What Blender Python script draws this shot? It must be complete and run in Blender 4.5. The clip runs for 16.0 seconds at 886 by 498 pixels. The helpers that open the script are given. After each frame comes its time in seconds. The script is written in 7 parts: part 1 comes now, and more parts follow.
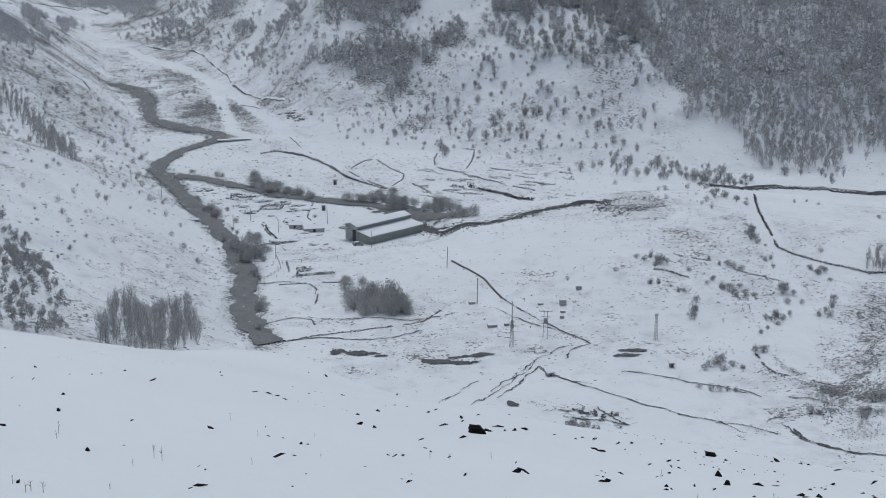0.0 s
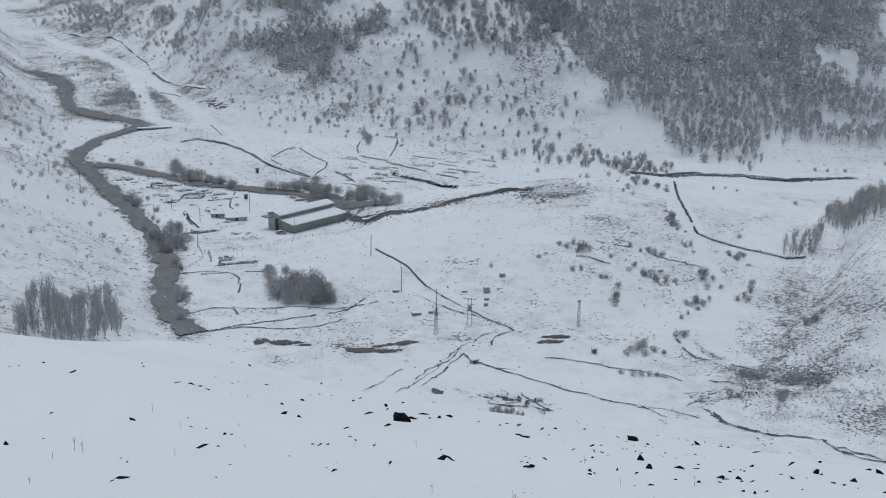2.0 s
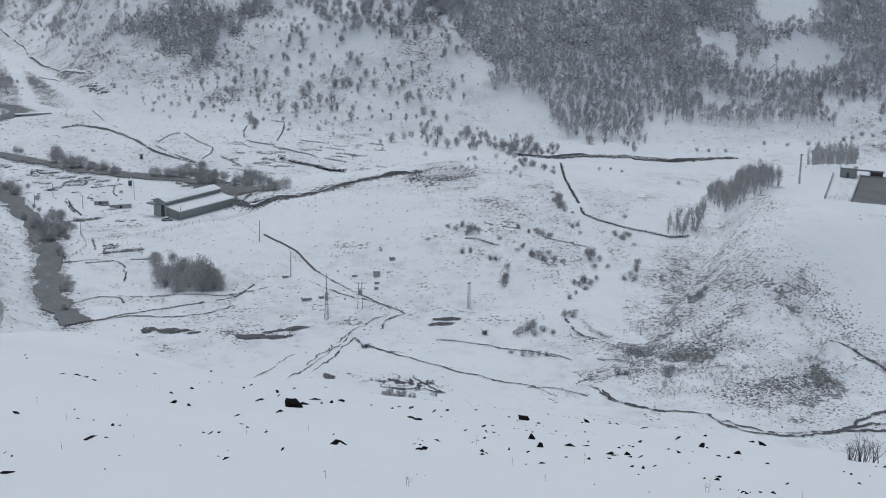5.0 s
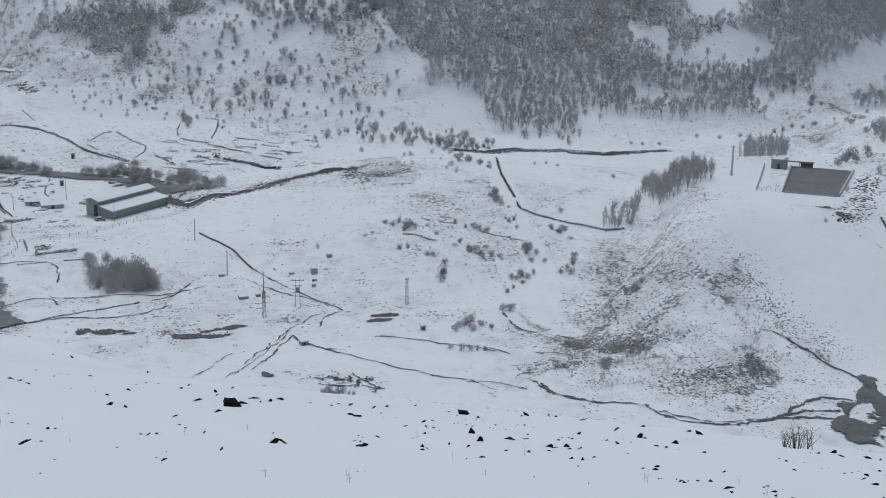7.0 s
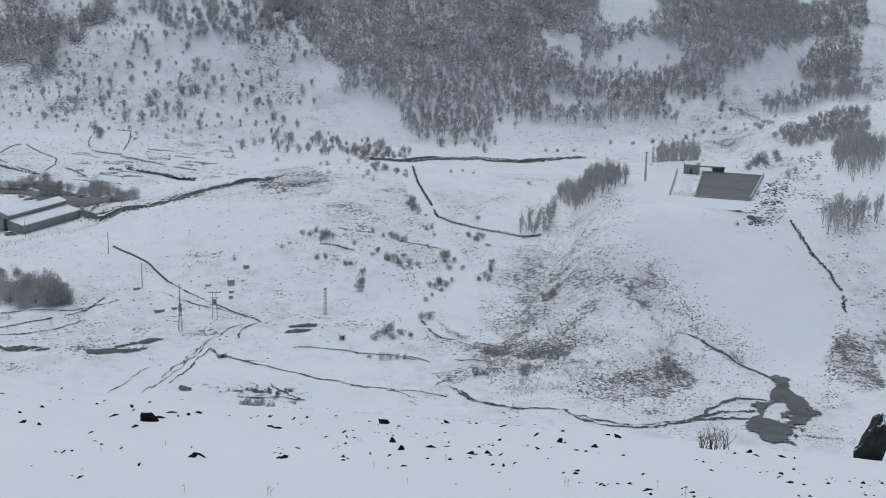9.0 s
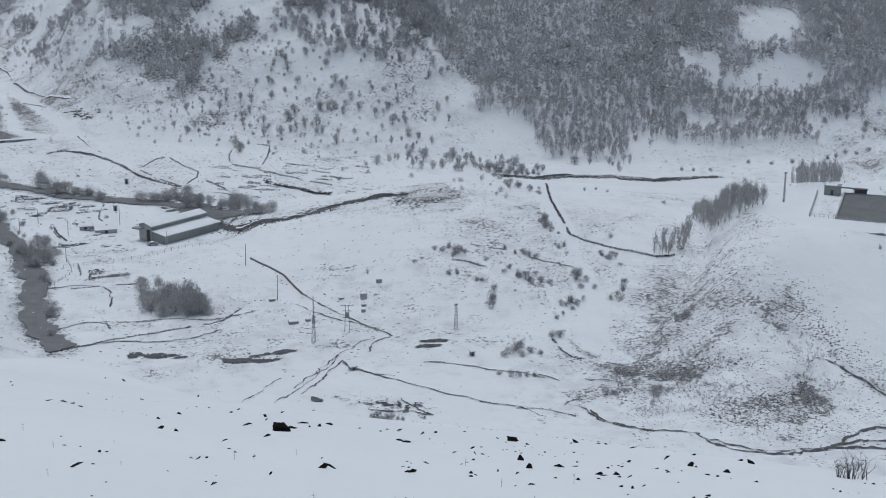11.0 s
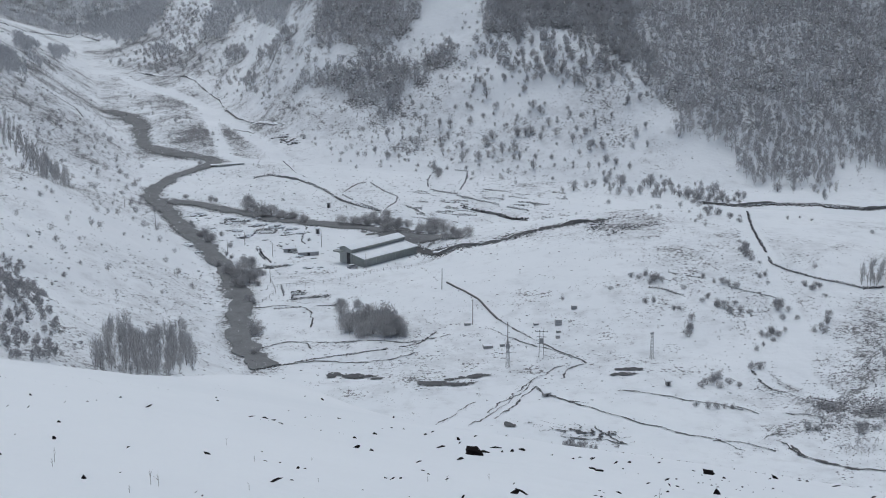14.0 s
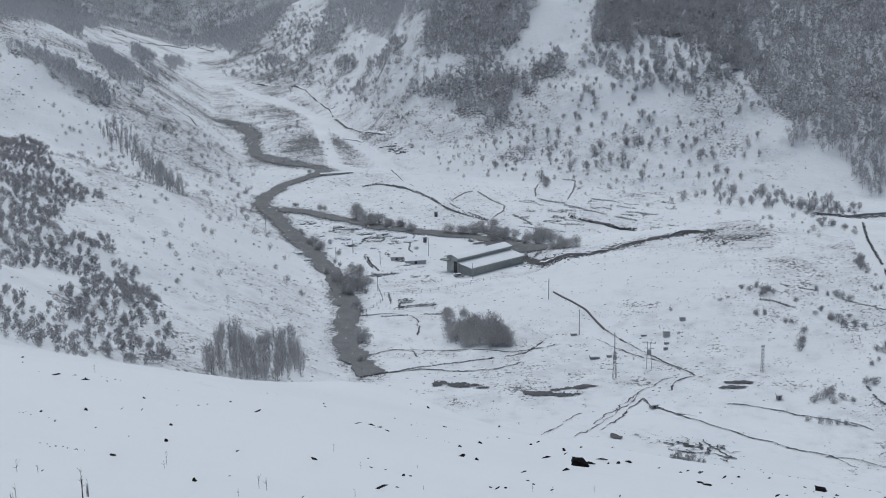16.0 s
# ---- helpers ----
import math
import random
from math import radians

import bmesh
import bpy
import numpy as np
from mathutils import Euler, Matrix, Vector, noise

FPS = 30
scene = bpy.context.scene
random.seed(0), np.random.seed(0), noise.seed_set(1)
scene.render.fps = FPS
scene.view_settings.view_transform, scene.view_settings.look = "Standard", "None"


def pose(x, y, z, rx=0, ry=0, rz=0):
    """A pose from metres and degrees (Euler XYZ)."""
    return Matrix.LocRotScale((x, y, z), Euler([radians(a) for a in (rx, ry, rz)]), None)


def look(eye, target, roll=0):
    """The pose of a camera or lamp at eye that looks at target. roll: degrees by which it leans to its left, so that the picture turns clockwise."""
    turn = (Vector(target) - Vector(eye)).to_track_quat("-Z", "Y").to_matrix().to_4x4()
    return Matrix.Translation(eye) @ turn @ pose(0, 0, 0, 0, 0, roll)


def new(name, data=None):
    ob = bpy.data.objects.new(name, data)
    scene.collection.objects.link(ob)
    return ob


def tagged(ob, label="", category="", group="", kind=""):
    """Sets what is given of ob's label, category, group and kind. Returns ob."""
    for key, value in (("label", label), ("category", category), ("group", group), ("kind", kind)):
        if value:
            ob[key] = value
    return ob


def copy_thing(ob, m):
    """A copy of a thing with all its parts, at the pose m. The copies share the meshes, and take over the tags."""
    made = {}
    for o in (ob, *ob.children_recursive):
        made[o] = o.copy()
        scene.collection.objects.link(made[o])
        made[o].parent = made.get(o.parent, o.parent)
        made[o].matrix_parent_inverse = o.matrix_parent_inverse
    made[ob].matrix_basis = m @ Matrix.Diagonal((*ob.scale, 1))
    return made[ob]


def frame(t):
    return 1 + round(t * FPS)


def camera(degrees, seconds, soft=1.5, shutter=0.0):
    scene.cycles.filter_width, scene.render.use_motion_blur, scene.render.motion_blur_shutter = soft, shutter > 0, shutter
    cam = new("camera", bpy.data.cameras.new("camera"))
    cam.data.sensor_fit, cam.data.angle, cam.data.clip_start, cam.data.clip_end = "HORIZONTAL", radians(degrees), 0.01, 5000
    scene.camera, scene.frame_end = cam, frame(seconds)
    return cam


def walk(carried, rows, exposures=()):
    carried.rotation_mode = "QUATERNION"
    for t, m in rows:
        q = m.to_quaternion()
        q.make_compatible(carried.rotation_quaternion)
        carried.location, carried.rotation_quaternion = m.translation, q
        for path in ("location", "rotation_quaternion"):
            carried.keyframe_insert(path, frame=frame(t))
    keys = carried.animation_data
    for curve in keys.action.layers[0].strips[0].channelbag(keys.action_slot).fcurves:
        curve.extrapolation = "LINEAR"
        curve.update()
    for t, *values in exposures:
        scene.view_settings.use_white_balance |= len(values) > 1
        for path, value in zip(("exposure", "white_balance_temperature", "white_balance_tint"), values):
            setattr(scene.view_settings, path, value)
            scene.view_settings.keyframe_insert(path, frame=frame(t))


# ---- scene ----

# ---- the camera: it stands still on the snowy slope and pans ----
cam = camera(38.17, 16.0, 1.0)
ROWS = [
    (0, 0.00, -13.98, 0.00), (0.5, -1.10, -14.16, -0.15), (1, -2.03, -14.30, -0.29), (1.5, -2.71, -14.41, -0.41),
    (2, -3.39, -14.50, -0.50), (2.5, -4.13, -14.58, -0.59), (3, -4.98, -14.63, -0.70), (3.5, -5.92, -14.75, -0.79),
    (4, -6.89, -14.92, -0.85), (5.2, -8.62, -15.22, -0.88), (6.5, -10.16, -15.41, -0.87), (7, -11.33, -15.33, -0.78),
    (7.5, -12.79, -15.25, -0.82), (8, -14.05, -15.14, -0.89), (8.2, -14.50, -15.08, -0.95), (8.7, -15.22, -14.97, -0.90),
    (9.2, -14.85, -14.83, -0.80), (9.8, -13.05, -14.62, -0.68), (10.3, -11.44, -14.49, -0.59), (10.5, -10.89, -14.41, -0.57),
    (11, -9.14, -14.20, -0.42), (11.5, -7.53, -14.04, -0.25), (12, -5.95, -13.87, -0.08), (12.5, -4.45, -13.69, 0.16),
    (13, -3.14, -13.49, 0.35), (13.5, -1.70, -13.25, 0.59), (14, -0.44, -13.02, 0.77), (14.5, 0.78, -12.79, 0.89),
    (15, 1.99, -12.62, 1.02), (15.5, 3.10, -12.54, 1.14), (16, 4.32, -12.52, 1.38),
]
walk(cam, [(t, pose(0, 0, 120.0, 90 + pitch, roll, yaw)) for t, yaw, pitch, roll in ROWS], [(0.0, -0.79, 5600, 3), (8.5, -0.79, 5600, 3), (10.0, -0.76, 5600, 3), (16.0, -0.75, 5600, 3)])

# ---- light: an overcast winter day ----
world = bpy.data.worlds.new("overcast")
scene.world = world
world.use_nodes = True
wn = world.node_tree.nodes
sky = wn.new("ShaderNodeTexSky")
sky.sky_type, sky.sun_disc = "NISHITA", False
sky.sun_elevation, sky.sun_rotation = radians(72), radians(-13)
sky.air_density, sky.dust_density, sky.ozone_density = 0.8, 8.0, 1.0
wn["Background"].inputs["Strength"].default_value = 0.10
world.node_tree.links.new(sky.outputs["Color"], wn["Background"].inputs["Color"])
sun = new("sun", bpy.data.lights.new("sun", "SUN"))
sun.data.energy, sun.data.angle, sun.data.color = 1.2, radians(60), (1.0, 0.985, 0.97)
sun.matrix_world = look((-20, 75, 200), (0, 0, 0))


# ---- materials ----
def material(name, color, rough=0.85, vary=0.25, size=1.0, bump=0.3, spec=0.2, metal=0.0, dark=None, dust=0.0):
    """A surface with two scales of colour variation, relief and, with dust, snow lying on what faces up."""
    m = bpy.data.materials.new(name)
    m.use_nodes = True
    n, l = m.node_tree.nodes, m.node_tree.links
    b = n["Principled BSDF"]
    co = n.new("ShaderNodeTexCoord").outputs["Object"]
    fine, coarse = n.new("ShaderNodeTexNoise"), n.new("ShaderNodeTexNoise")
    fine.inputs["Scale"].default_value, coarse.inputs["Scale"].default_value = 6.0 / size, 0.9 / size
    fine.inputs["Detail"].default_value = coarse.inputs["Detail"].default_value = 4
    for q in (fine, coarse):
        l.new(co, q.inputs["Vector"])
    add = n.new("ShaderNodeMath")
    add.operation = "ADD"
    l.new(fine.outputs["Fac"], add.inputs[0]), l.new(coarse.outputs["Fac"], add.inputs[1])
    rnd = n.new("ShaderNodeObjectInfo")
    add2 = n.new("ShaderNodeMath")
    add2.operation = "MULTIPLY_ADD"
    l.new(rnd.outputs["Random"], add2.inputs[0]), l.new(add.outputs[0], add2.inputs[2])
    add2.inputs[1].default_value = 0.25
    r = n.new("ShaderNodeMapRange")
    r.inputs["From Min"].default_value, r.inputs["From Max"].default_value = 0.7, 1.55
    l.new(add2.outputs[0], r.inputs["Value"])
    mix = n.new("ShaderNodeMix")
    mix.data_type = "RGBA"
    lo = dark or tuple(c * (1 - vary) for c in color)
    mix.inputs["A"].default_value, mix.inputs["B"].default_value = (*lo, 1), (*[min(1, c * (1 + vary)) for c in color], 1)
    l.new(r.outputs["Result"], mix.inputs["Factor"])
    out = mix.outputs["Result"]
    if dust:
        geo, sep = n.new("ShaderNodeNewGeometry"), n.new("ShaderNodeSeparateXYZ")
        l.new(geo.outputs["Normal"], sep.inputs["Vector"])
        up = n.new("ShaderNodeMath")
        up.operation = "MULTIPLY_ADD"
        l.new(fine.outputs["Fac"], up.inputs[0]), l.new(sep.outputs["Z"], up.inputs[2])
        up.inputs[1].default_value = 0.7
        fall = n.new("ShaderNodeMapRange")
        fall.inputs["From Min"].default_value, fall.inputs["From Max"].default_value = 1.2 - dust * 0.6, 1.3 - dust * 0.6
        l.new(up.outputs[0], fall.inputs["Value"])
        snowy = n.new("ShaderNodeMix")
        snowy.data_type = "RGBA"
        l.new(fall.outputs["Result"], snowy.inputs["Factor"]), l.new(out, snowy.inputs["A"])
        snowy.inputs["B"].default_value = (0.80, 0.83, 0.86, 1)
        out = snowy.outputs["Result"]
    l.new(out, b.inputs["Base Color"])
    b.inputs["Roughness"].default_value, b.inputs["Metallic"].default_value = rough, metal
    b.inputs["Specular IOR Level"].default_value = spec
    if bump:
        bp = n.new("ShaderNodeBump")
        bp.inputs["Strength"].default_value, bp.inputs["Distance"].default_value = bump, 0.05 * size
        l.new(add.outputs[0], bp.inputs["Height"]), l.new(bp.outputs["Normal"], b.inputs["Normal"])
    return m


def ground_material():
    """Snow through which stones, soil and withered grass show; 'bare' says how much."""
    m = bpy.data.materials.new("snow_ground")
    m.use_nodes = True
    n, l = m.node_tree.nodes, m.node_tree.links
    b = n["Principled BSDF"]
    co = n.new("ShaderNodeTexCoord").outputs["Object"]

    def tex(scale, detail, rough=0.55, stretch=None):
        q = n.new("ShaderNodeTexNoise")
        q.inputs["Scale"].default_value, q.inputs["Detail"].default_value, q.inputs["Roughness"].default_value = scale, detail, rough
        if stretch:
            mp = n.new("ShaderNodeMapping")
            mp.inputs["Scale"].default_value = stretch
            l.new(co, mp.inputs["Vector"]), l.new(mp.outputs["Vector"], q.inputs["Vector"])
        else:
            l.new(co, q.inputs["Vector"])
        return q.outputs["Fac"]

    def math_(op, a, bb, c=None):
        q = n.new("ShaderNodeMath")
        q.operation = op
        for k, v in enumerate((a, bb, c)):
            if v is None:
                continue
            if isinstance(v, (int, float)):
                q.inputs[k].default_value = v
            else:
                l.new(v, q.inputs[k])
        return q.outputs[0]

    at = n.new("ShaderNodeAttribute")
    at.attribute_name = "bare"
    bare = at.outputs["Fac"]
    speck = math_("ADD", math_("MULTIPLY", tex(0.8, 6, 0.75), 0.75), math_("MULTIPLY", tex(0.09, 3), 0.35))
    level = math_("MULTIPLY_ADD", bare, -0.40, 0.80)
    mask = n.new("ShaderNodeMapRange")
    mask.interpolation_type = "SMOOTHSTEP"
    l.new(math_("SUBTRACT", speck, level), mask.inputs["Value"])
    mask.inputs["From Min"].default_value, mask.inputs["From Max"].default_value = 0.0, 0.035
    # faint soft grey in the snow's colour, standing in for shading by relief
    thin = n.new("ShaderNodeMapRange")
    thin.interpolation_type = "SMOOTHSTEP"
    l.new(math_("ADD", bare, math_("MULTIPLY_ADD", tex(0.16, 5, 0.65), 1.1, -0.55)), thin.inputs["Value"])
    thin.inputs["From Min"].default_value, thin.inputs["From Max"].default_value = 0.30, 0.72
    thin.inputs["To Max"].default_value = 0.26
    cover = math_("MAXIMUM", mask.outputs["Result"], thin.outputs["Result"])
    snow, soil, mix = n.new("ShaderNodeMix"), n.new("ShaderNodeMix"), n.new("ShaderNodeMix")
    for q in (snow, soil, mix):
        q.data_type = "RGBA"
    l.new(tex(0.035, 5), snow.inputs["Factor"])
    snow.inputs["A"].default_value, snow.inputs["B"].default_value = (0.74, 0.77, 0.80, 1), (0.86, 0.88, 0.90, 1)
    l.new(tex(1.7, 4), soil.inputs["Factor"])
    soil.inputs["A"].default_value, soil.inputs["B"].default_value = (0.13, 0.13, 0.135, 1), (0.28, 0.278, 0.284, 1)
    l.new(cover, mix.inputs["Factor"])
    l.new(snow.outputs["Result"], mix.inputs["A"]), l.new(soil.outputs["Result"], mix.inputs["B"])
    l.new(mix.outputs["Result"], b.inputs["Base Color"])
    b.inputs["Roughness"].default_value, b.inputs["Specular IOR Level"].default_value = 0.9, 0.1
    bp = n.new("ShaderNodeBump")
    bp.inputs["Strength"].default_value, bp.inputs["Distance"].default_value = 0.5, 0.4
    l.new(math_("ADD", tex(0.35, 6, 0.6), math_("MULTIPLY", tex(0.05, 3), 2.0)), bp.inputs["Height"])
    l.new(bp.outputs["Normal"], b.inputs["Normal"])
    return m


SNOW_GROUND = ground_material()
SNOW = material("settled_snow", (0.82, 0.845, 0.87), 0.9, 0.06, 2.0, 0.3, 0.1)
TWIG = material("bare_twigs", (0.47, 0.463, 0.467), 0.95, 0.35, 3.0, 0, 0.05)
# twig grey lifted towards white, the haze being part of the colour
TWIG_PALE_HAZE = material("haze_lifted_twigs", (0.70, 0.706, 0.72), 0.95, 0.25, 3.0, 0, 0.05)
TWIG_DARK = material("dark_bare_twigs", (0.41, 0.406, 0.412), 0.95, 0.35, 3.0, 0, 0.05)
TWIG_GROVE = material("grey_grove_twigs", (0.54, 0.532, 0.532), 0.95, 0.3, 3.0, 0, 0.05)
# distance haze is put into these colours: deep and far twigs are paler
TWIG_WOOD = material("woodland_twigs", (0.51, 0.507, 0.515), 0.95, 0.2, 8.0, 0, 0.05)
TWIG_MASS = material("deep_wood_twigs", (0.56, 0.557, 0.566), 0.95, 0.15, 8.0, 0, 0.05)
TWIG_HAZE = material("haze_pale_far_twigs", (0.66, 0.665, 0.68), 0.95, 0.1, 6.0, 0, 0.05)
BARK = material("grey_bark", (0.11, 0.10, 0.095), 0.95, 0.3, 0.8, 0.3, 0.05)
# paler copy of STONE for distant slopes, haze painted into its grey
FAR_STONE = material("haze_pale_stone", (0.40, 0.40, 0.405), 0.9, 0.3, 1.5, 0.4, 0.2, dust=0.28)
EARTH = material("dark_cut_earth", (0.24, 0.238, 0.24), 0.95, 0.4, 1.2, 0.6, 0.1, dust=0.45)
STONE = material("dark_stone", (0.22, 0.218, 0.22), 0.9, 0.45, 0.8, 0.6, 0.2, dust=0.28)
DARK_STONE = material("wet_broken_stone", (0.06, 0.056, 0.059), 0.9, 0.6, 0.8, 0.6, 0.2, dust=0.03)
BOULDER = material("snow_dusted_boulder", (0.05, 0.047, 0.047), 0.85, 0.5, 0.5, 0.8, 0.15, dust=0.35)
ROCK = material("wet_dark_rock", (0.013, 0.010, 0.010), 0.85, 0.5, 0.4, 0.8, 0.12)
WATER = material("grey_stream_water", (0.165, 0.168, 0.172), 0.55, 0.3, 3.0, 0.35, 0.2)
POOL_WATER = material("dark_open_water", (0.11, 0.113, 0.115), 0.4, 0.45, 2.0, 0.4, 0.25)
SLUSH = material("wet_dark_slush", (0.10, 0.10, 0.104), 0.7, 0.35, 2.0, 0.4, 0.2)


# ---- the land ----

EYE = 120.0


def vnoise(x, y, seed=0):
    """Smooth value noise in -1..1 on arrays."""
    xi, yi = np.floor(x), np.floor(y)
    fx, fy = x - xi, y - yi
    fx, fy = fx * fx * (3 - 2 * fx), fy * fy * (3 - 2 * fy)

    def cell(a, b):
        s = np.sin(a * 127.1 + b * 311.7 + seed * 74.7) * 43758.5453
        return (s - np.floor(s)) * 2 - 1

    top = cell(xi, yi) * (1 - fx) + cell(xi + 1, yi) * fx
    low = cell(xi, yi + 1) * (1 - fx) + cell(xi + 1, yi + 1) * fx
    return top * (1 - fy) + low * fy


def fbm(x, y, size, octaves=4, seed=0):
    total, amp = 0.0, 1.0
    for k in range(octaves):
        total = total + amp * vnoise(x / size, y / size, seed + k)
        size, amp = size / 2.03, amp * 0.5
    return total


def smooth(a, b, v):
    u = np.clip((v - a) / (b - a), 0, 1)
    return u * u * (3 - 2 * u)


def ramp(v, soft):
    """A softened max(v, 0)."""
    return 0.5 * (v + np.sqrt(v * v + soft * soft)) - 0.5 * soft * np.exp(-np.abs(v) / soft)


LEFT_FOOT = [(0, 62), (367, -62), (457, -84), (532, -106), (620, -146), (680, -158), (760, -184), (850, -222), (1000, -262), (1300, -362), (2000, -700)]
RIGHT_FOOT = [(-900, 2000), (-420, 1480), (-345, 1300), (-280, 1120), (-210, 950), (-165, 850), (-105, 700), (0, 655), (100, 622), (200, 600), (300, 604), (420, 625), (900, 660)]


def knots(v, pairs):
    return np.interp(v, [p[0] for p in pairs], [p[1] for p in pairs])


def soft_knots(v, pairs, w):
    return sum(knots(v + k * w, pairs) * c for k, c in ((-1, 0.25), (0, 0.5), (1, 0.25)))


def near_slope(x, y):
    r2 = x * x + y * y
    rr = np.sqrt(r2)
    bend = 0.00042 * (1 + 1.2 * np.minimum(x / np.maximum(rr, 0.1), 0))
    return EYE - 1.6 - 0.333 * y - 0.16 * x - bend * r2 + 0.10 * fbm(x, y, 9.0, 4, 3) * smooth(3, 20, rr) + 0.025 * fbm(x, y, 1.6, 3, 4) * smooth(2, 8, rr) + 0.55 * fbm(x, y, 34.0, 2, 8) * smooth(14, 60, rr) + 2.1 * np.exp(-((x + 14) / 7) ** 2 - ((y - 112) / 30) ** 2) - 0.85 * smooth(-14, -30, x) * smooth(40, 90, rr)


def ground(x, y):
    """Height of the land, for numbers or arrays."""
    x, y = np.asarray(x, float), np.asarray(y, float)
    base = 0.05 * ramp(y - 500, 60) * (1 - 0.6 * smooth(1400, 2600, y))
    base = base + 0.9 * fbm(x, y, 60, 3, 1) * smooth(0.05, 0.6, np.abs(vnoise(x / 150, y / 150, 5)) + 0.3)
    base = base + 4 * np.exp(-((x + 156 + 0.23 * (y - 790)) / 18) ** 2 - ((y - 805) / 62) ** 2) * (1 + 0.35 * fbm(x, y, 24, 3, 15))
    # slope on the far bank of the river, in two spurs
    dl = (soft_knots(y, LEFT_FOOT, 25) - x) * 0.95
    pitch = soft_knots(y, [(250, 0.50), (500, 0.48), (590, 0.40), (660, 0.60), (720, 0.72), (900, 0.70), (1150, 0.42), (1500, 0.3)], 20)
    left = pitch * ramp(dl, 14) * (1 - 0.0008 * np.clip(dl, 0, 350))
    left = left + np.clip(dl / 60, 0, 1) * (3.0 * fbm(x, y, 75, 3, 21) + 1.2 * fbm(x, y, 18, 2, 23))
    # the wooded mountain across the valley
    yf = soft_knots(x, RIGHT_FOOT, 20)
    steep = (soft_knots(x + 8, RIGHT_FOOT, 20) - soft_knots(x - 8, RIGHT_FOOT, 20)) / 16
    dr = (y - yf) / np.sqrt(1 + steep * steep)
    right = (0.30 + 0.20 * smooth(10, 90, dr)) * ramp(dr, 22)
    right = right * (1 - 0.75 * smooth(1250, 1520, y) * smooth(-120, -260, x))
    gully = np.exp(-((x - 395 - 0.45 * (y - 620)) / 38) ** 2)
    right = right * (1 - 0.42 * gully)
    right = right + np.clip(dr / 60, 0, 1) * (5.0 * fbm(x, y, 110, 3, 31) + 1.3 * fbm(x, y, 17, 2, 33))
    # wooded mountains that close the valley
    far = 0.45 * ramp(np.sqrt(x * x + y * y) - 1400 - 50 * vnoise(x / 200, y / 200, 41), 60)
    far = far * (1 - smooth(3000, 4200, np.sqrt(x * x + y * y)))
    # the raised field in the middle, with a sharp back edge
    u, v = (x - 115) / 108, (y - 470) / 95
    back = 1 - smooth(524, 556, y + 0.06 * (x - 70) + 7 * fbm(x, y, 40, 2, 51))
    field = 15 * np.exp(-(u * u + v * v) ** 1.4) * back
    # the spoil heap with its levelled top and the ramp that leads down from it
    ed = heap_edge(x, y)
    heap = 24.5 * smooth(278, 384, y + 3 * vnoise(x / 30, y / 30, 64)) * smooth(-1, 0, ed / flank(y)) * (1 - smooth(452, 500, y))
    heap = heap + np.exp(-((ed + 18) / 16) ** 2) * smooth(290, 320, y) * (1 - smooth(420, 450, y)) * 1.0 * fbm(x, y, 11, 3, 61)
    # the bank beyond the heap
    bank = 0.55 * ramp((x - 262 - 0.22 * (y - 380)) * 0.95, 16) * (1 - smooth(560, 640, y)) * smooth(150, 300, y)
    bank = 28 * (1 - np.exp(-bank / 28))
    z = base + left + right + far + np.maximum(np.maximum(field, bank), heap)
    pad = smooth(48, 33, np.hypot(x - 214, y - 408))
    z = z * (1 - pad) + 24.5 * pad
    yard = smooth(30, 17, np.hypot(x + 20, y - 497))
    z = z * (1 - yard) + 1.2 * yard
    z = z + 0.2 * fbm(x, y, 7, 2, 71) * (1 - pad) * (1 - yard)
    return np.maximum(z, near_slope(x, y))


def flank(y):
    """Width of the heap's loose side."""
    return 34 + 0.38 * np.clip(394 - y, 0, 110)


def heap_edge(x, y):
    """Metres inside the brow of the spoil heap; minus: down its side."""
    return x - 150 - 0.235 * (y - 300) + 4 * vnoise(x / 26, y / 26, 63)


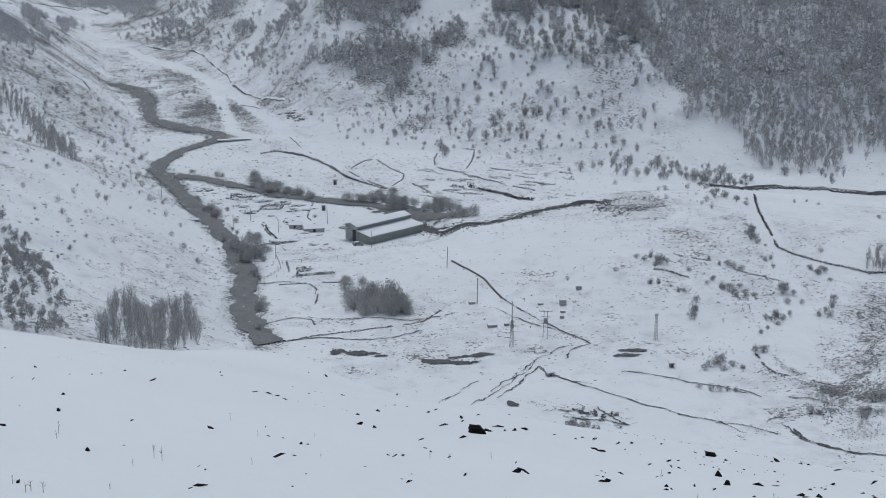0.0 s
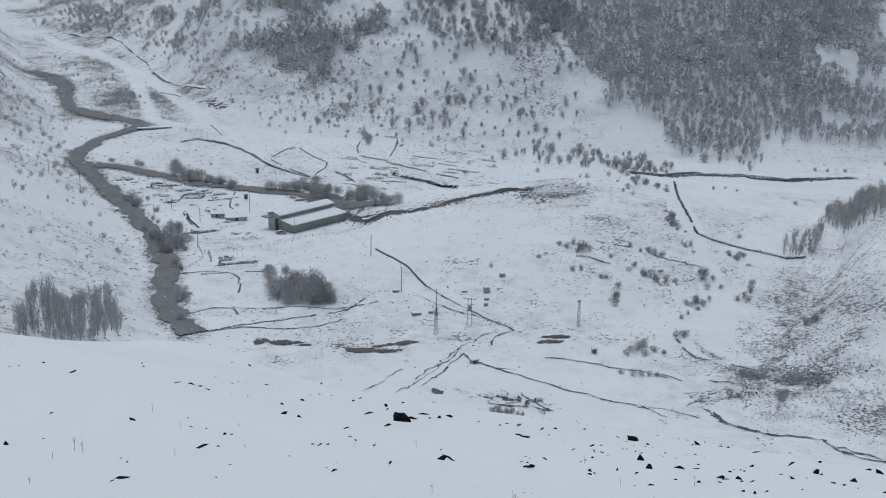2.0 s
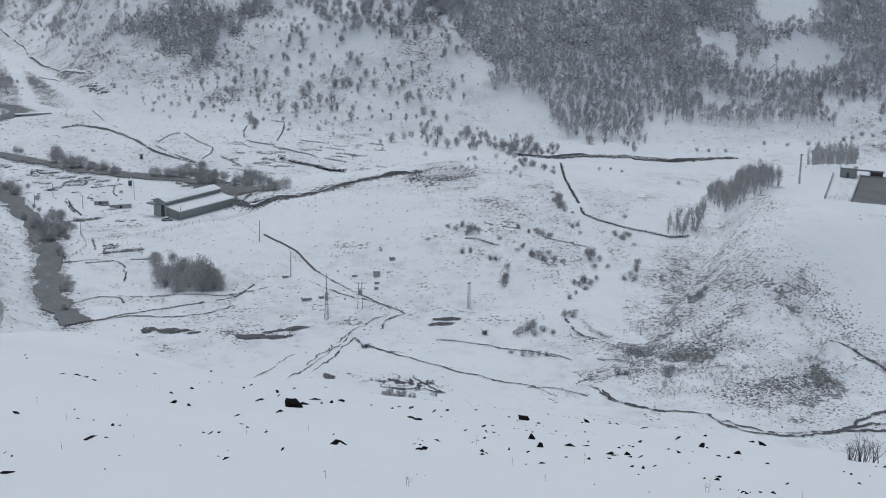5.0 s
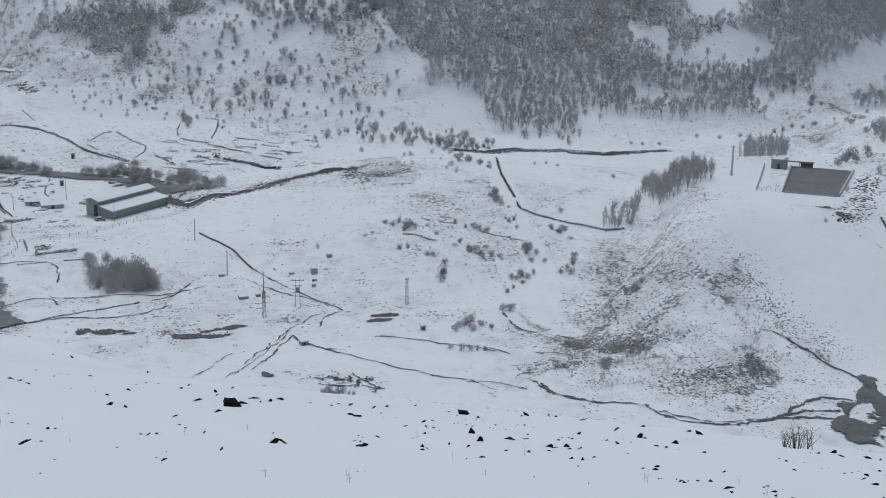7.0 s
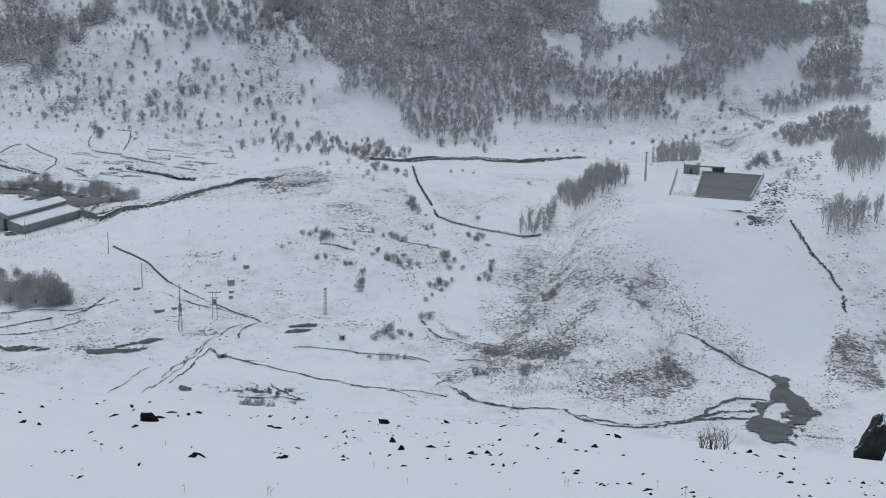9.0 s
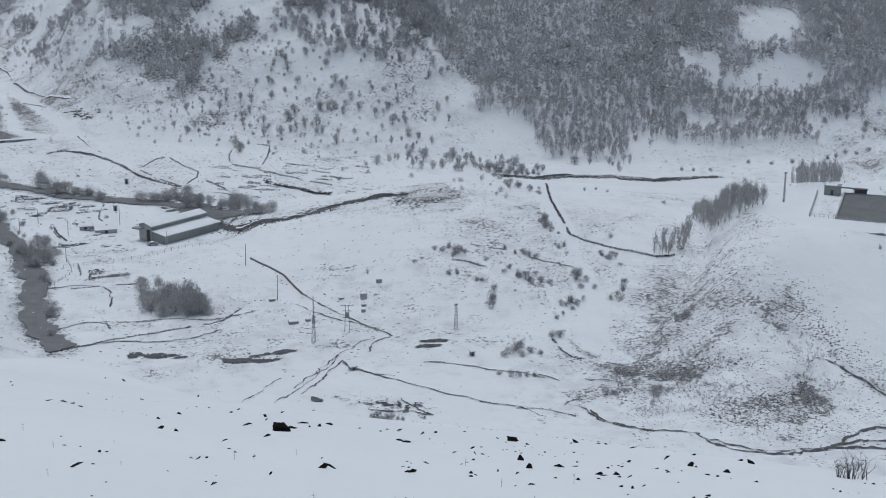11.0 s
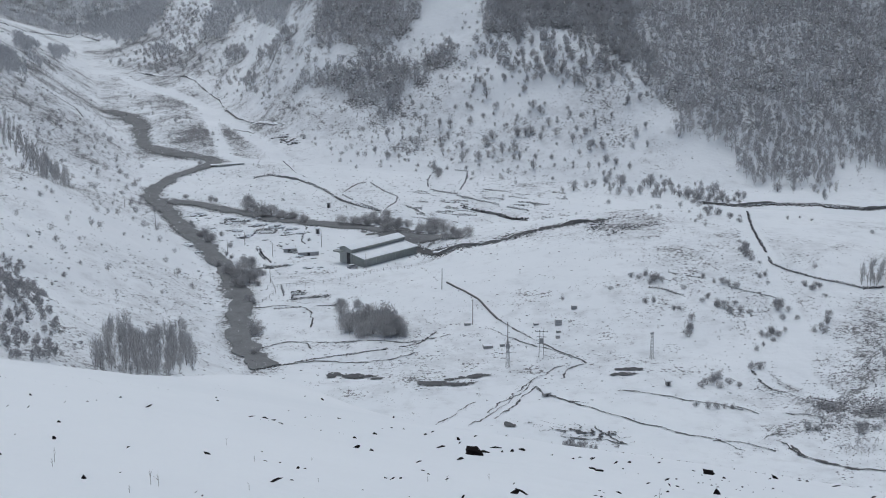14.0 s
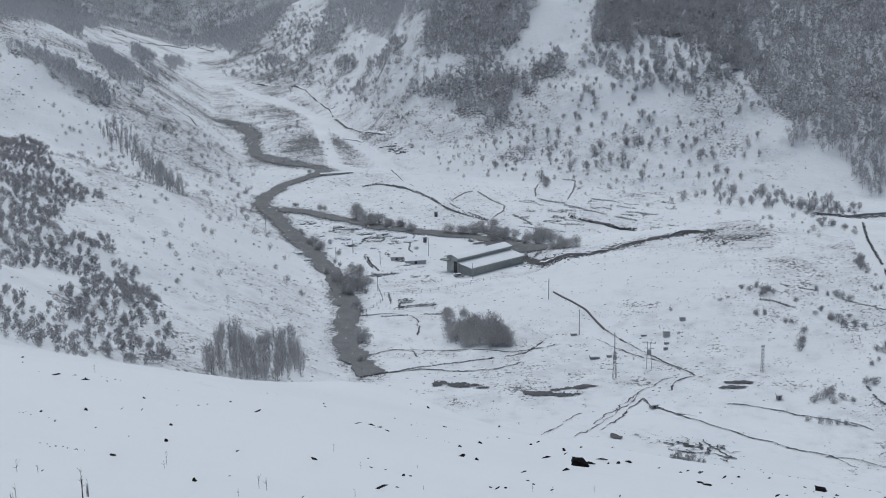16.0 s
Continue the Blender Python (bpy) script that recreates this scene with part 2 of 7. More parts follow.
WOODS = [
    ("main", [(114, 698.5), (117, 698), (118.3, 683.5), (129.2, 679.2), (126.9, 658.5), (141.5, 648.9), (146, 642), (154.4, 632.9), (154.2, 619.5), (157.1, 611), (165.9, 613.6), (173.2, 607.9), (184.7, 607.1), (182.5, 589.9), (191.6, 612.8), (201.9, 629.9), (211.9, 622.8), (236.7, 618.9), (267.9, 618.9), (300.2, 619.9), (300.1, 631.1), (308.6, 639.2), (343.5, 652.3), (331, 655.4), (353.3, 662.4), (382.3, 677.2), (394.4, 690.2), (428.9, 722), (451.2, 728.1), (474.2, 720.2), (512.5, 786.5), (400.7, 763), (205.3, 803.6), (152.9, 822.4), (130.2, 830.8), (120.3, 750.5)]),
    ("thin", [(19.6, 759.5), (22.1, 778.1), (30, 792.5), (35.5, 810), (39.3, 846.9), (130.2, 830.8), (120.3, 750.5), (115.9, 688.4), (99.5, 698.5), (85, 701.7), (74, 713.9), (55.9, 717.7), (41.2, 734.4)]),
    ("brow", [(26.6, 772), (32.8, 801.2), (37.1, 847.3), (130.2, 830.8), (116.8, 704.9), (103.2, 727.3), (78.8, 764.2), (52.7, 764.5)]),
    ("cone", [(-316.2, 1252), (-269.4, 1170.3), (-256.2, 1206.4), (-252.4, 1235.7), (-249.4, 1281.3), (-281.1, 1503.5), (-379.9, 1498.6), (-365.8, 1353.2)]),
    ("tongue", [(357.4, 634.7), (371.8, 645.9), (386.9, 657.3), (421.8, 675.2), (446, 671.7), (437.7, 657.6), (410.5, 655.5), (389.6, 648.9), (369.8, 632.3)]),
    ("tongueb", [(323.1, 560.8), (333.2, 563.1), (344.3, 566.8), (357.5, 573.8), (376, 563.5), (343.3, 511.8), (334.6, 531), (322.3, 526), (320.8, 540.7), (324.3, 552.3)]),
    ("tonguec", [(397.9, 681.8), (418.3, 695.5), (438.3, 717.6), (470.5, 714), (452.1, 682.1), (425, 680.9), (411.4, 675), (401, 676.9)]),
    ("left", [(-233.8, 501.7), (-236.9, 540.5), (-236.3, 582.7), (-199.1, 499.4), (-184.7, 480.1), (-171, 471.9), (-166.8, 421.7), (-151.2, 377.6), (-147.3, 392.8), (-140.6, 408.2), (-134.7, 395.6), (-132.3, 371.7), (-126.4, 360.5), (-130.1, 384.7), (-129.3, 392.8), (-124.4, 389.6), (-117.4, 373), (-104.4, 332.8), (-97.3, 314.5), (-87.4, 285.1), (-92.9, 276.1), (-99.9, 270.4), (-106.4, 261), (-115.8, 254.4), (-124.1, 251.6)]),
    ("strip", [(-285.4, 684.7), (-280.6, 696.3), (-268.3, 696.1), (-250.6, 689.3), (-236.7, 683.7), (-227.1, 666.6), (-232, 659.7), (-243.8, 659.8), (-259.7, 663.8), (-274.7, 672.7)]),
    ("stripb", [(-289.4, 808.4), (-291, 841.2), (-283.7, 849.3), (-255.8, 791.9), (-233.9, 730.3), (-240.5, 719.9), (-250.2, 725.4), (-261.5, 738.2)]),
    ("corner", [(-612.1, 1328.5), (-531.9, 1421.7), (-498.6, 1393.1), (-436.1, 1246.1), (-320.8, 878), (-317.6, 829.1), (-320.4, 798.8), (-303.2, 707), (-317.6, 696.8)]),
    ("cap", [(-191.7, 1090.8), (-189.3, 1123.9), (-230.8, 1478.5), (-68.5, 884.2), (-74.2, 839.6), (-103.3, 909.5), (-137.3, 1011.2), (-156.1, 1055.1), (-163.9, 1049.7), (-159.2, 1016.8), (-174.2, 1018.7), (-189.2, 1052)]),
    ("slip", [(-156.3, 984), (-144, 966.8), (-134.4, 939.9), (-145.2, 944.1), (-153.5, 959.5)]),
    ("dot", [(-126.4, 918.6), (-102.4, 863.4), (-93.2, 835.9), (-93.8, 826.4), (-110.8, 872.1), (-122.8, 896.8)]),
    ("dotb", [(-101.9, 874.4), (-94.1, 852.6), (-91.1, 837.8), (-96.9, 842.8)]),
    ("dotc", [(-131.2, 885.7), (-118.4, 862.7), (-110.7, 844.2), (-121.3, 853.8), (-127.6, 865.4)]),
    ("upper", [(-75.1, 807.8), (-74.2, 839.6), (-69.8, 874.1), (0.2, 846.6), (2.9, 825), (-5.3, 813.3), (-10.5, 798.4), (-16.6, 790), (-27.7, 788.3), (-37.8, 782.7), (-55.3, 787.7), (-67.7, 790.2)]),
    ("clump", [(-87.2, 772.2), (-79.7, 775.8), (-68.5, 775.6), (-54.6, 773.8), (-46.8, 769), (-30.8, 777.5), (-18.7, 768.1), (0.4, 749), (-2, 739.3), (-11.7, 741.5), (-18.2, 734.3), (-21.2, 725.4), (-29.6, 715.4), (-33, 722.9), (-30.1, 731.6), (-41, 735.7), (-48.9, 742.7), (-58.6, 754.9), (-73.8, 763.2)]),
    ("small", [(-5.2, 767.4), (1.5, 775.8), (12.5, 768.8), (15.7, 760.9), (8, 757.2), (-0.9, 755.3)]),
    ("dotd", [(-239.8, 1105), (-227.1, 1097.7), (-217.2, 1066.6), (-222.5, 1054.2)]),
    ("dote", [(-303.9, 931.4), (-312, 981.3), (-305.1, 981.3), (-291.6, 945), (-292.2, 909.4)]),
    ("dotf", [(-288.4, 974.3), (-323.9, 1116.1), (-320, 1119.8), (-290.1, 1003.8), (-281.6, 953.1)]),
    ("dotg", [(-271.7, 866), (-282.4, 919.2), (-277.3, 912.9), (-267.7, 859.8)]),
]
CLEARINGS = [
    ("a", [(283.6, 715.9), (331, 721.6), (313.9, 688.9), (302.6, 683.5), (289.3, 684.7), (283.5, 692.3)]),
    ("b", [(241.7, 687.5), (268.6, 683.1), (269.6, 674.5), (257.2, 669.1), (251.1, 675.7)]),
    ("c", [(253.5, 662.9), (273.4, 663.8), (284.2, 670.5), (300.2, 677), (323.5, 678.5), (325.7, 669.5), (312, 663.1), (297, 659.9), (295.2, 650.3), (283.8, 651.6), (264.9, 653.6)]),
    ("d", [(233.9, 647.5), (245.1, 647.8), (248.7, 644), (262.5, 638.1), (260.7, 627.9), (247.9, 632.7), (232.3, 638)]),
    ("e", [(-139.9, 286.6), (-137.3, 305.4), (-140.4, 330.2), (-136.3, 343.7), (-128.6, 346.7), (-125.1, 324.1), (-120.4, 315.1), (-120.7, 285), (-122.4, 282.7), (-128.4, 290.7), (-130.4, 289.3), (-136.5, 278.8)]),
    ("f", [(400.5, 694.7), (419.6, 712.6), (442.8, 729.2), (446, 724.3), (418, 702.2), (403.9, 691.5)]),
    ("g", [(108.2, 682.1), (129.2, 679.2), (126.9, 658.5), (122.5, 659.1), (109.4, 670.7)]),
]
SPARSE = [
    ("slope", [(-44, 686.6), (-29.6, 711.6), (-1.3, 721.5), (21.2, 730.2), (55.8, 723.7), (87.1, 721.7), (119, 692.1), (130.7, 658.2), (106.2, 652.7), (93.1, 640.5), (89.4, 608.3), (69.4, 604.4), (50.8, 646.6), (22.4, 659.9), (-7.1, 661.7)]),
    ("bank", [(78.8, 639.7), (93.1, 640.5), (116.2, 625), (136.9, 603.4), (145.7, 589), (130.3, 572.7), (110.4, 591.3), (81.7, 594.7)]),
    ("gaps", [(21.2, 730.2), (57.2, 744), (119.3, 726.9), (119, 692.1), (86.4, 714.1), (55.4, 717.7)]),
    ("edge", [(148.6, 640.3), (154.4, 614.3), (179.4, 579.5), (198.8, 624.6), (211.3, 625.7), (181.4, 638.6)]),
    ("shelf", [(285, 634), (297.8, 638.7), (304, 652), (318, 657), (338, 655.5), (330, 644), (310.8, 634)]),
]
GROVES = {
    "l": [(-82.3, 290.9), (-87.9, 317.9), (-91.4, 345), (-85, 348.2), (-82.2, 373.7), (-76.3, 369.6), (-67.4, 344.8), (-65.1, 332.4), (-72.5, 300.3)],
    "r": [(165.8, 446.1), (173.2, 452.1), (176.5, 440.6), (184.7, 431.3), (186.2, 426.8), (170.4, 406.8), (166.5, 414.9), (166.5, 436.8)],
    "rb": [(139.1, 413.2), (144.9, 418.1), (154.4, 421.2), (162.1, 433.9), (161, 424.7), (153.7, 413.3), (145.1, 406.4), (138.4, 407.8)],
    "rr": [(222.8, 356.7), (224.6, 349.3), (247, 355.9), (254.6, 368), (231, 363.9)],
    "cl": [(268.6, 420.8), (264.5, 402.7), (285.5, 415.4), (340.6, 497.5), (324.7, 507.7)],
    "hut": [(207.5, 450.4), (225.2, 447.9), (288, 576.9), (265.1, 573.3)],
    "pop": [(-221.3, 627.8), (-219.1, 642.2), (-203, 624.2), (-179.4, 590.8), (-152.3, 531.8), (-157.7, 517.7), (-198, 599), (-216.9, 615.4)],
}
TRACKS = [
    [(122.3, 516.1), (114.3, 437.1), (109.9, 390), (107.7, 368.5), (100.2, 344.8), (104.6, 327.8)],
    [(195.6, 418.9), (178.8, 355.4), (182.8, 332), (185.8, 303.3)],
    [(-102, 689.6), (-115.5, 700), (-127, 748.1), (-139.1, 795.1), (-149.6, 841.4), (-168.8, 884), (-193.4, 927.1), (-240.9, 1005.1)],
    [(-149.6, 841.4), (-127.2, 793.8), (-105.6, 739.2), (-83.3, 688.5)],
]
SCRUB = [
    ([(-18, 724.1), (-5.2, 761.3), (10.3, 801.2), (28.4, 825.8), (34.5, 800.8), (23.3, 773.4), (19.6, 758.7), (41.1, 731.3), (6, 729.1)], 5.5, 0.6),
    ([(-126.1, 832), (-90.8, 788), (-66.9, 753.2), (-19.5, 720.2), (6.2, 745.5), (44, 727.1), (99.9, 677.7), (90.4, 648.3), (53.2, 641.4), (11, 655.9), (-33.9, 679.5), (-76.3, 708.3)], 5.5, 0.42),
    ([(-242.3, 1047.3), (-256.7, 1214.4), (-242.9, 1261.2), (-208.6, 1186.7), (-183.4, 1076.8), (-183.6, 1041.3), (-150.8, 947.5), (-93.7, 818.3), (-75.7, 825.2), (-70.6, 781.7), (-89.8, 777.2), (-131.5, 843), (-162.1, 911.3), (-204, 998.4)], 6, 0.5),
    ([(-127.6, 842.7), (-92.6, 806.1), (-67.2, 757.2), (-19.5, 721.6), (-6.8, 726.2), (11.8, 697.1), (-0.6, 671.8), (-34.1, 686), (-83.9, 718.9)], 8, 0.3),
    ([(-283.9, 657.6), (-257.1, 664.7), (-226.4, 660.4), (-179.1, 626), (-149.8, 608.8), (-189.3, 687.2), (-236.3, 752.9), (-284.3, 786.1), (-296, 728.3)], 6, 0.3),
    ([(-226, 1175), (-170.8, 1056.8), (-96.3, 812.6), (-71.9, 781.3), (-65.5, 788.9), (-37.4, 776.9), (-3.5, 748.5), (12.8, 749.9), (10.3, 799.9), (-10.4, 798), (-38.4, 805.9), (-48.1, 788.4), (-72.4, 787), (-83.5, 835.2), (-147.1, 1022.2), (-207.9, 1163.4)], 7.5, 0.4),
    ([(-136.1, 880.1), (-95.8, 806.9), (-84.7, 767), (-54.5, 721.2), (-22.2, 706.2), (9.1, 718.9), (8, 646.9), (-21.4, 675.9), (-58.7, 690.8), (-87.1, 723.1), (-117.1, 799)], 9, 0.35),
    ([(-255.8, 699), (-181.9, 710.3), (-112.3, 547.4), (-79.1, 416.8), (-100.4, 394.3), (-138.1, 423.6), (-174.3, 483.9), (-236.3, 599.9), (-250.9, 658)], 8, 0.4),
    ([(265.8, 622.4), (307.3, 621.4), (376.4, 664.7), (366.1, 631.2), (306.8, 568.8), (289, 588.7)], 10, 0.4),
    ([(-52.3, 714.9), (-0.3, 697), (67.8, 620.1), (93.2, 605.4), (88.7, 576.5), (49.4, 596.8), (-1.2, 649.7), (-49.9, 664.1)], 10, 0.35),
    ([(96.2, 574.7), (110.2, 527.5), (113.4, 498), (91.5, 480.5), (84.7, 492.5)], 7, 0.5),
    ([(256.8, 435.1), (321.9, 512.5), (244.3, 401.1), (214.2, 363.1), (211, 366.7), (234.1, 402.8)], 6, 0.45),
    ([(-246.5, 1143.2), (-252.6, 1228.7), (-206, 1152.2), (-161.7, 996.4), (-173.1, 956.5), (-246, 1047.9), (-293.5, 1164.5)], 6, 0.5),
    ([(-260.8, 633.5), (-246.3, 636.4), (-237, 617.9), (-246.7, 617.6)], 4, 0.6),
    ([(-231.4, 617.5), (-214.5, 616.6), (-201.4, 596.6), (-222.2, 606.2)], 5, 0.5),
    ([(-207.2, 700.4), (-194.8, 700.1), (-167.3, 701.1), (-160.1, 663), (-179.4, 664.1), (-197, 674.5)], 5, 0.35),
    ([(-280, 658), (-246.2, 661.7), (-195.4, 646.9), (-150.1, 651.2), (-115.6, 539.3), (-129.8, 517.6), (-170.1, 519.9), (-228.4, 600.5), (-261.8, 617.5)], 8, 0.25),
    ([(-232, 966.5), (-152.8, 838.2), (-120.9, 709.9), (-170, 775.7)], 7, 0.3),
]
ROUGH = [
    ([(318.5, 638.9), (350.9, 657), (392.6, 682.7), (390.6, 664.4), (348.5, 624.4), (305.1, 565.3), (304.2, 607.1), (297.8, 614.4)], 0.11),
    ([(-263.9, 1001), (-244.3, 1014.7), (-196, 957), (-154.3, 864.4), (-131.8, 773.1), (-114.6, 706.2), (-127.2, 705), (-151.4, 729.8), (-170.6, 773.6), (-196.7, 842.7), (-233, 895.6)], 0.05),
    ([(-255.6, 925.4), (-236.2, 984.8), (-191.6, 917.8), (-153.5, 842.7), (-137.6, 774.9), (-119.8, 699.4), (-144.2, 713.9), (-173.5, 775.2), (-213.1, 876)], 0.04),
    ([(-131.5, 780.7), (-125.7, 788.8), (-96.5, 714.7), (-112, 693.5)], 0.05),
    # stony far terrace, made barer still to grey its snow like haze
    ([(-332.6, 950.2), (-324.4, 1256.6), (-283.9, 1168.9), (-315, 1146.7), (-254.9, 828.8), (-266.1, 807.7), (-291.4, 834.8)], 0.14),
    ([(-289.4, 667), (-258, 661.9), (-228.2, 660), (-213, 709.9), (-163.2, 683.2), (-139, 613.2), (-99.2, 529.9), (-79.1, 416.8), (-102.5, 388.1), (-171.6, 489.2), (-264.7, 603)], 0.015),
    ([(-272.9, 1144.1), (-253.6, 1233.9), (-170.8, 1056.8), (-96.3, 812.6), (-117.1, 799), (-168.5, 929.1), (-236.7, 1027.7)], 0.05),
    ([(-125.7, 862), (-71.9, 781.3), (-3.5, 743.4), (8.3, 668.9), (-52.9, 696.2), (-88.9, 740)], 0.03),
    ([(65, 525.6), (83.7, 573.6), (89.9, 506.5), (84, 459.2), (73.3, 470.7), (61.5, 487.1)], 0.13),
    ([(332.1, 625.1), (374, 659.9), (397.4, 669.1), (358.2, 629.4), (316, 541.9), (286.2, 582.9), (319, 618.5)], 0.07),
    ([(178.7, 273.3), (190.3, 289.9), (201.8, 303.4), (217.1, 307.7), (193.4, 270.7)], 0.27),
    ([(-52.3, 714.9), (20.5, 726.5), (104.1, 674.6), (124.9, 656.3), (100.8, 585.7), (68.9, 606.1), (-3.6, 672.3)], 0.02),
    ([(61.3, 424.7), (105.4, 394.9), (102, 360.9), (73.3, 384.4), (59.1, 410.2)], 0.05),
    ([(-319.4, 1236.3), (-265.4, 1134.3), (-234.4, 1016.8), (-140.3, 854.9), (-89.3, 744.3), (-86.5, 689.2), (-114.8, 691), (-144.6, 639.2), (-217.1, 851.9), (-243.8, 815.6)], 0.06),
    ([(-65.8, 495.9), (-40.7, 493.1), (-36, 459.5), (-52.7, 457.9), (-64.4, 467.6)], 0.09),
    ([(-59.2, 398.3), (-39.1, 400.4), (-23.9, 391.2), (-33.4, 374.7), (-54.6, 377)], 0.08),
    ([(-12.8, 410.7), (2.2, 417.4), (2.1, 399.8), (-9.4, 384.8)], 0.07),
    ([(23.3, 428.1), (46.1, 411.1), (43.9, 392.8), (28.6, 399.6)], 0.06),
    ([(131.3, 388.7), (146.3, 398), (155.7, 367.8), (173, 380.7), (157.4, 362.8), (146.3, 376.7), (138.5, 381), (126.6, 368.5)], 0.06),
    ([(130.5, 386.4), (139.5, 386.9), (130.6, 363.7), (122.1, 351.8), (117.8, 336.2), (122.3, 334.6), (130.1, 353), (129.9, 340.7), (123.9, 333.2), (110.8, 325.2), (101, 325.5), (107.9, 337.4), (118.3, 348.3), (120.9, 365)], 0.08),
    ([(99.6, 329.3), (109.6, 321.6), (124.1, 315.9), (138.9, 311.7), (139, 307.2), (124.5, 308.1), (106.6, 312.2), (101.2, 320.7)], 0.2),
    ([(152.2, 335.3), (159.3, 344.5), (165.5, 346.1), (159.3, 335.1), (162.2, 329.5), (159.4, 319.3), (148.5, 318.7), (147.5, 326.9)], 0.16),
    ([(149.2, 320.5), (159.4, 319.3), (169.4, 315.1), (172.4, 303.9), (167.5, 287.9), (163.5, 292.9), (160.3, 306.8), (154.2, 312.3)], 0.11),
    ([(109.6, 288.8), (124.2, 294.8), (137.4, 296.1), (147.4, 297.1), (147.1, 291.4), (135.1, 279.4), (123.6, 278.2), (111.8, 282.6)], 0.13),
    ([(128.9, 300.9), (142.7, 304.9), (151.3, 297.7), (146.9, 291.5), (135.7, 295.8)], 0.10),
    ([(89.3, 347), (91.6, 333.3), (101.1, 326), (105.6, 328.8), (96.5, 332.9), (92.5, 339.2)], 0.16),
    ([(120.7, 355.9), (132.6, 349), (128.6, 335.7), (119.8, 332.1), (115.5, 339.6)], 0.03),
    ([(139.2, 338.6), (146.9, 340.6), (155.8, 340.5), (148.6, 327.4), (135.8, 325.2)], 0.04),
    ([(99.7, 357.5), (109.5, 360.7), (113, 352.9), (104.9, 344.6), (98.6, 348)], 0.05),
    ([(118.5, 385.1), (129, 390.9), (123.4, 364.2), (115, 360.9)], 0.05),
    ([(203.8, 358.8), (217.1, 376.2), (234.5, 399.8), (252.7, 424), (261.2, 430.7), (233.8, 390.8), (213.7, 362.3)], 0.15),
    ([(121.4, 317.7), (139.2, 312.6), (153.7, 307.3), (152.4, 304.5), (136.3, 309.2), (119.2, 311.4)], 0.08),
]
FORD, ISLAND = [(169.2, 286.8), (172.1, 283), (168.1, 273.9), (169, 270), (167.9, 261.8), (163, 256), (157.5, 253.2), (155.3, 247.9), (149.9, 243.8), (145.7, 245.3), (146, 251.1), (145.8, 255.5), (150.4, 259.5), (153.1, 262.7), (152.7, 265.9), (157.2, 267.8), (161, 271.9), (164.7, 275.6)], [(158.3, 266.9), (162.2, 268.3), (161.1, 262.2), (157.4, 255.7), (153.3, 255.9), (153.8, 260.7)]
RIVERS = [
    ([(-128.2, 601.4), (-110.2, 593), (-91.5, 576.8), (-68.5, 559.1), (-47.7, 551.8), (-29.9, 545.3), (-16.2, 534.8), (-2.9, 521.9), (8.6, 517.7)], 7.0),
    ([(-51.9, 363.3), (-58.1, 377.1), (-65.5, 396.6), (-66.8, 412), (-69.6, 437.2), (-77.4, 467.4), (-86, 493.9), (-98.4, 525.6), (-109.8, 547.4), (-123.6, 578.5), (-138.4, 610.4), (-140.2, 632.4), (-134.9, 657.3), (-124.9, 677.6), (-117.8, 690.5), (-131.7, 698.5), (-148.2, 709.9), (-168.1, 734.1), (-179.6, 773.9), (-184.2, 799.6), (-200.7, 839.5), (-218.8, 858.7)], 7.8),
]
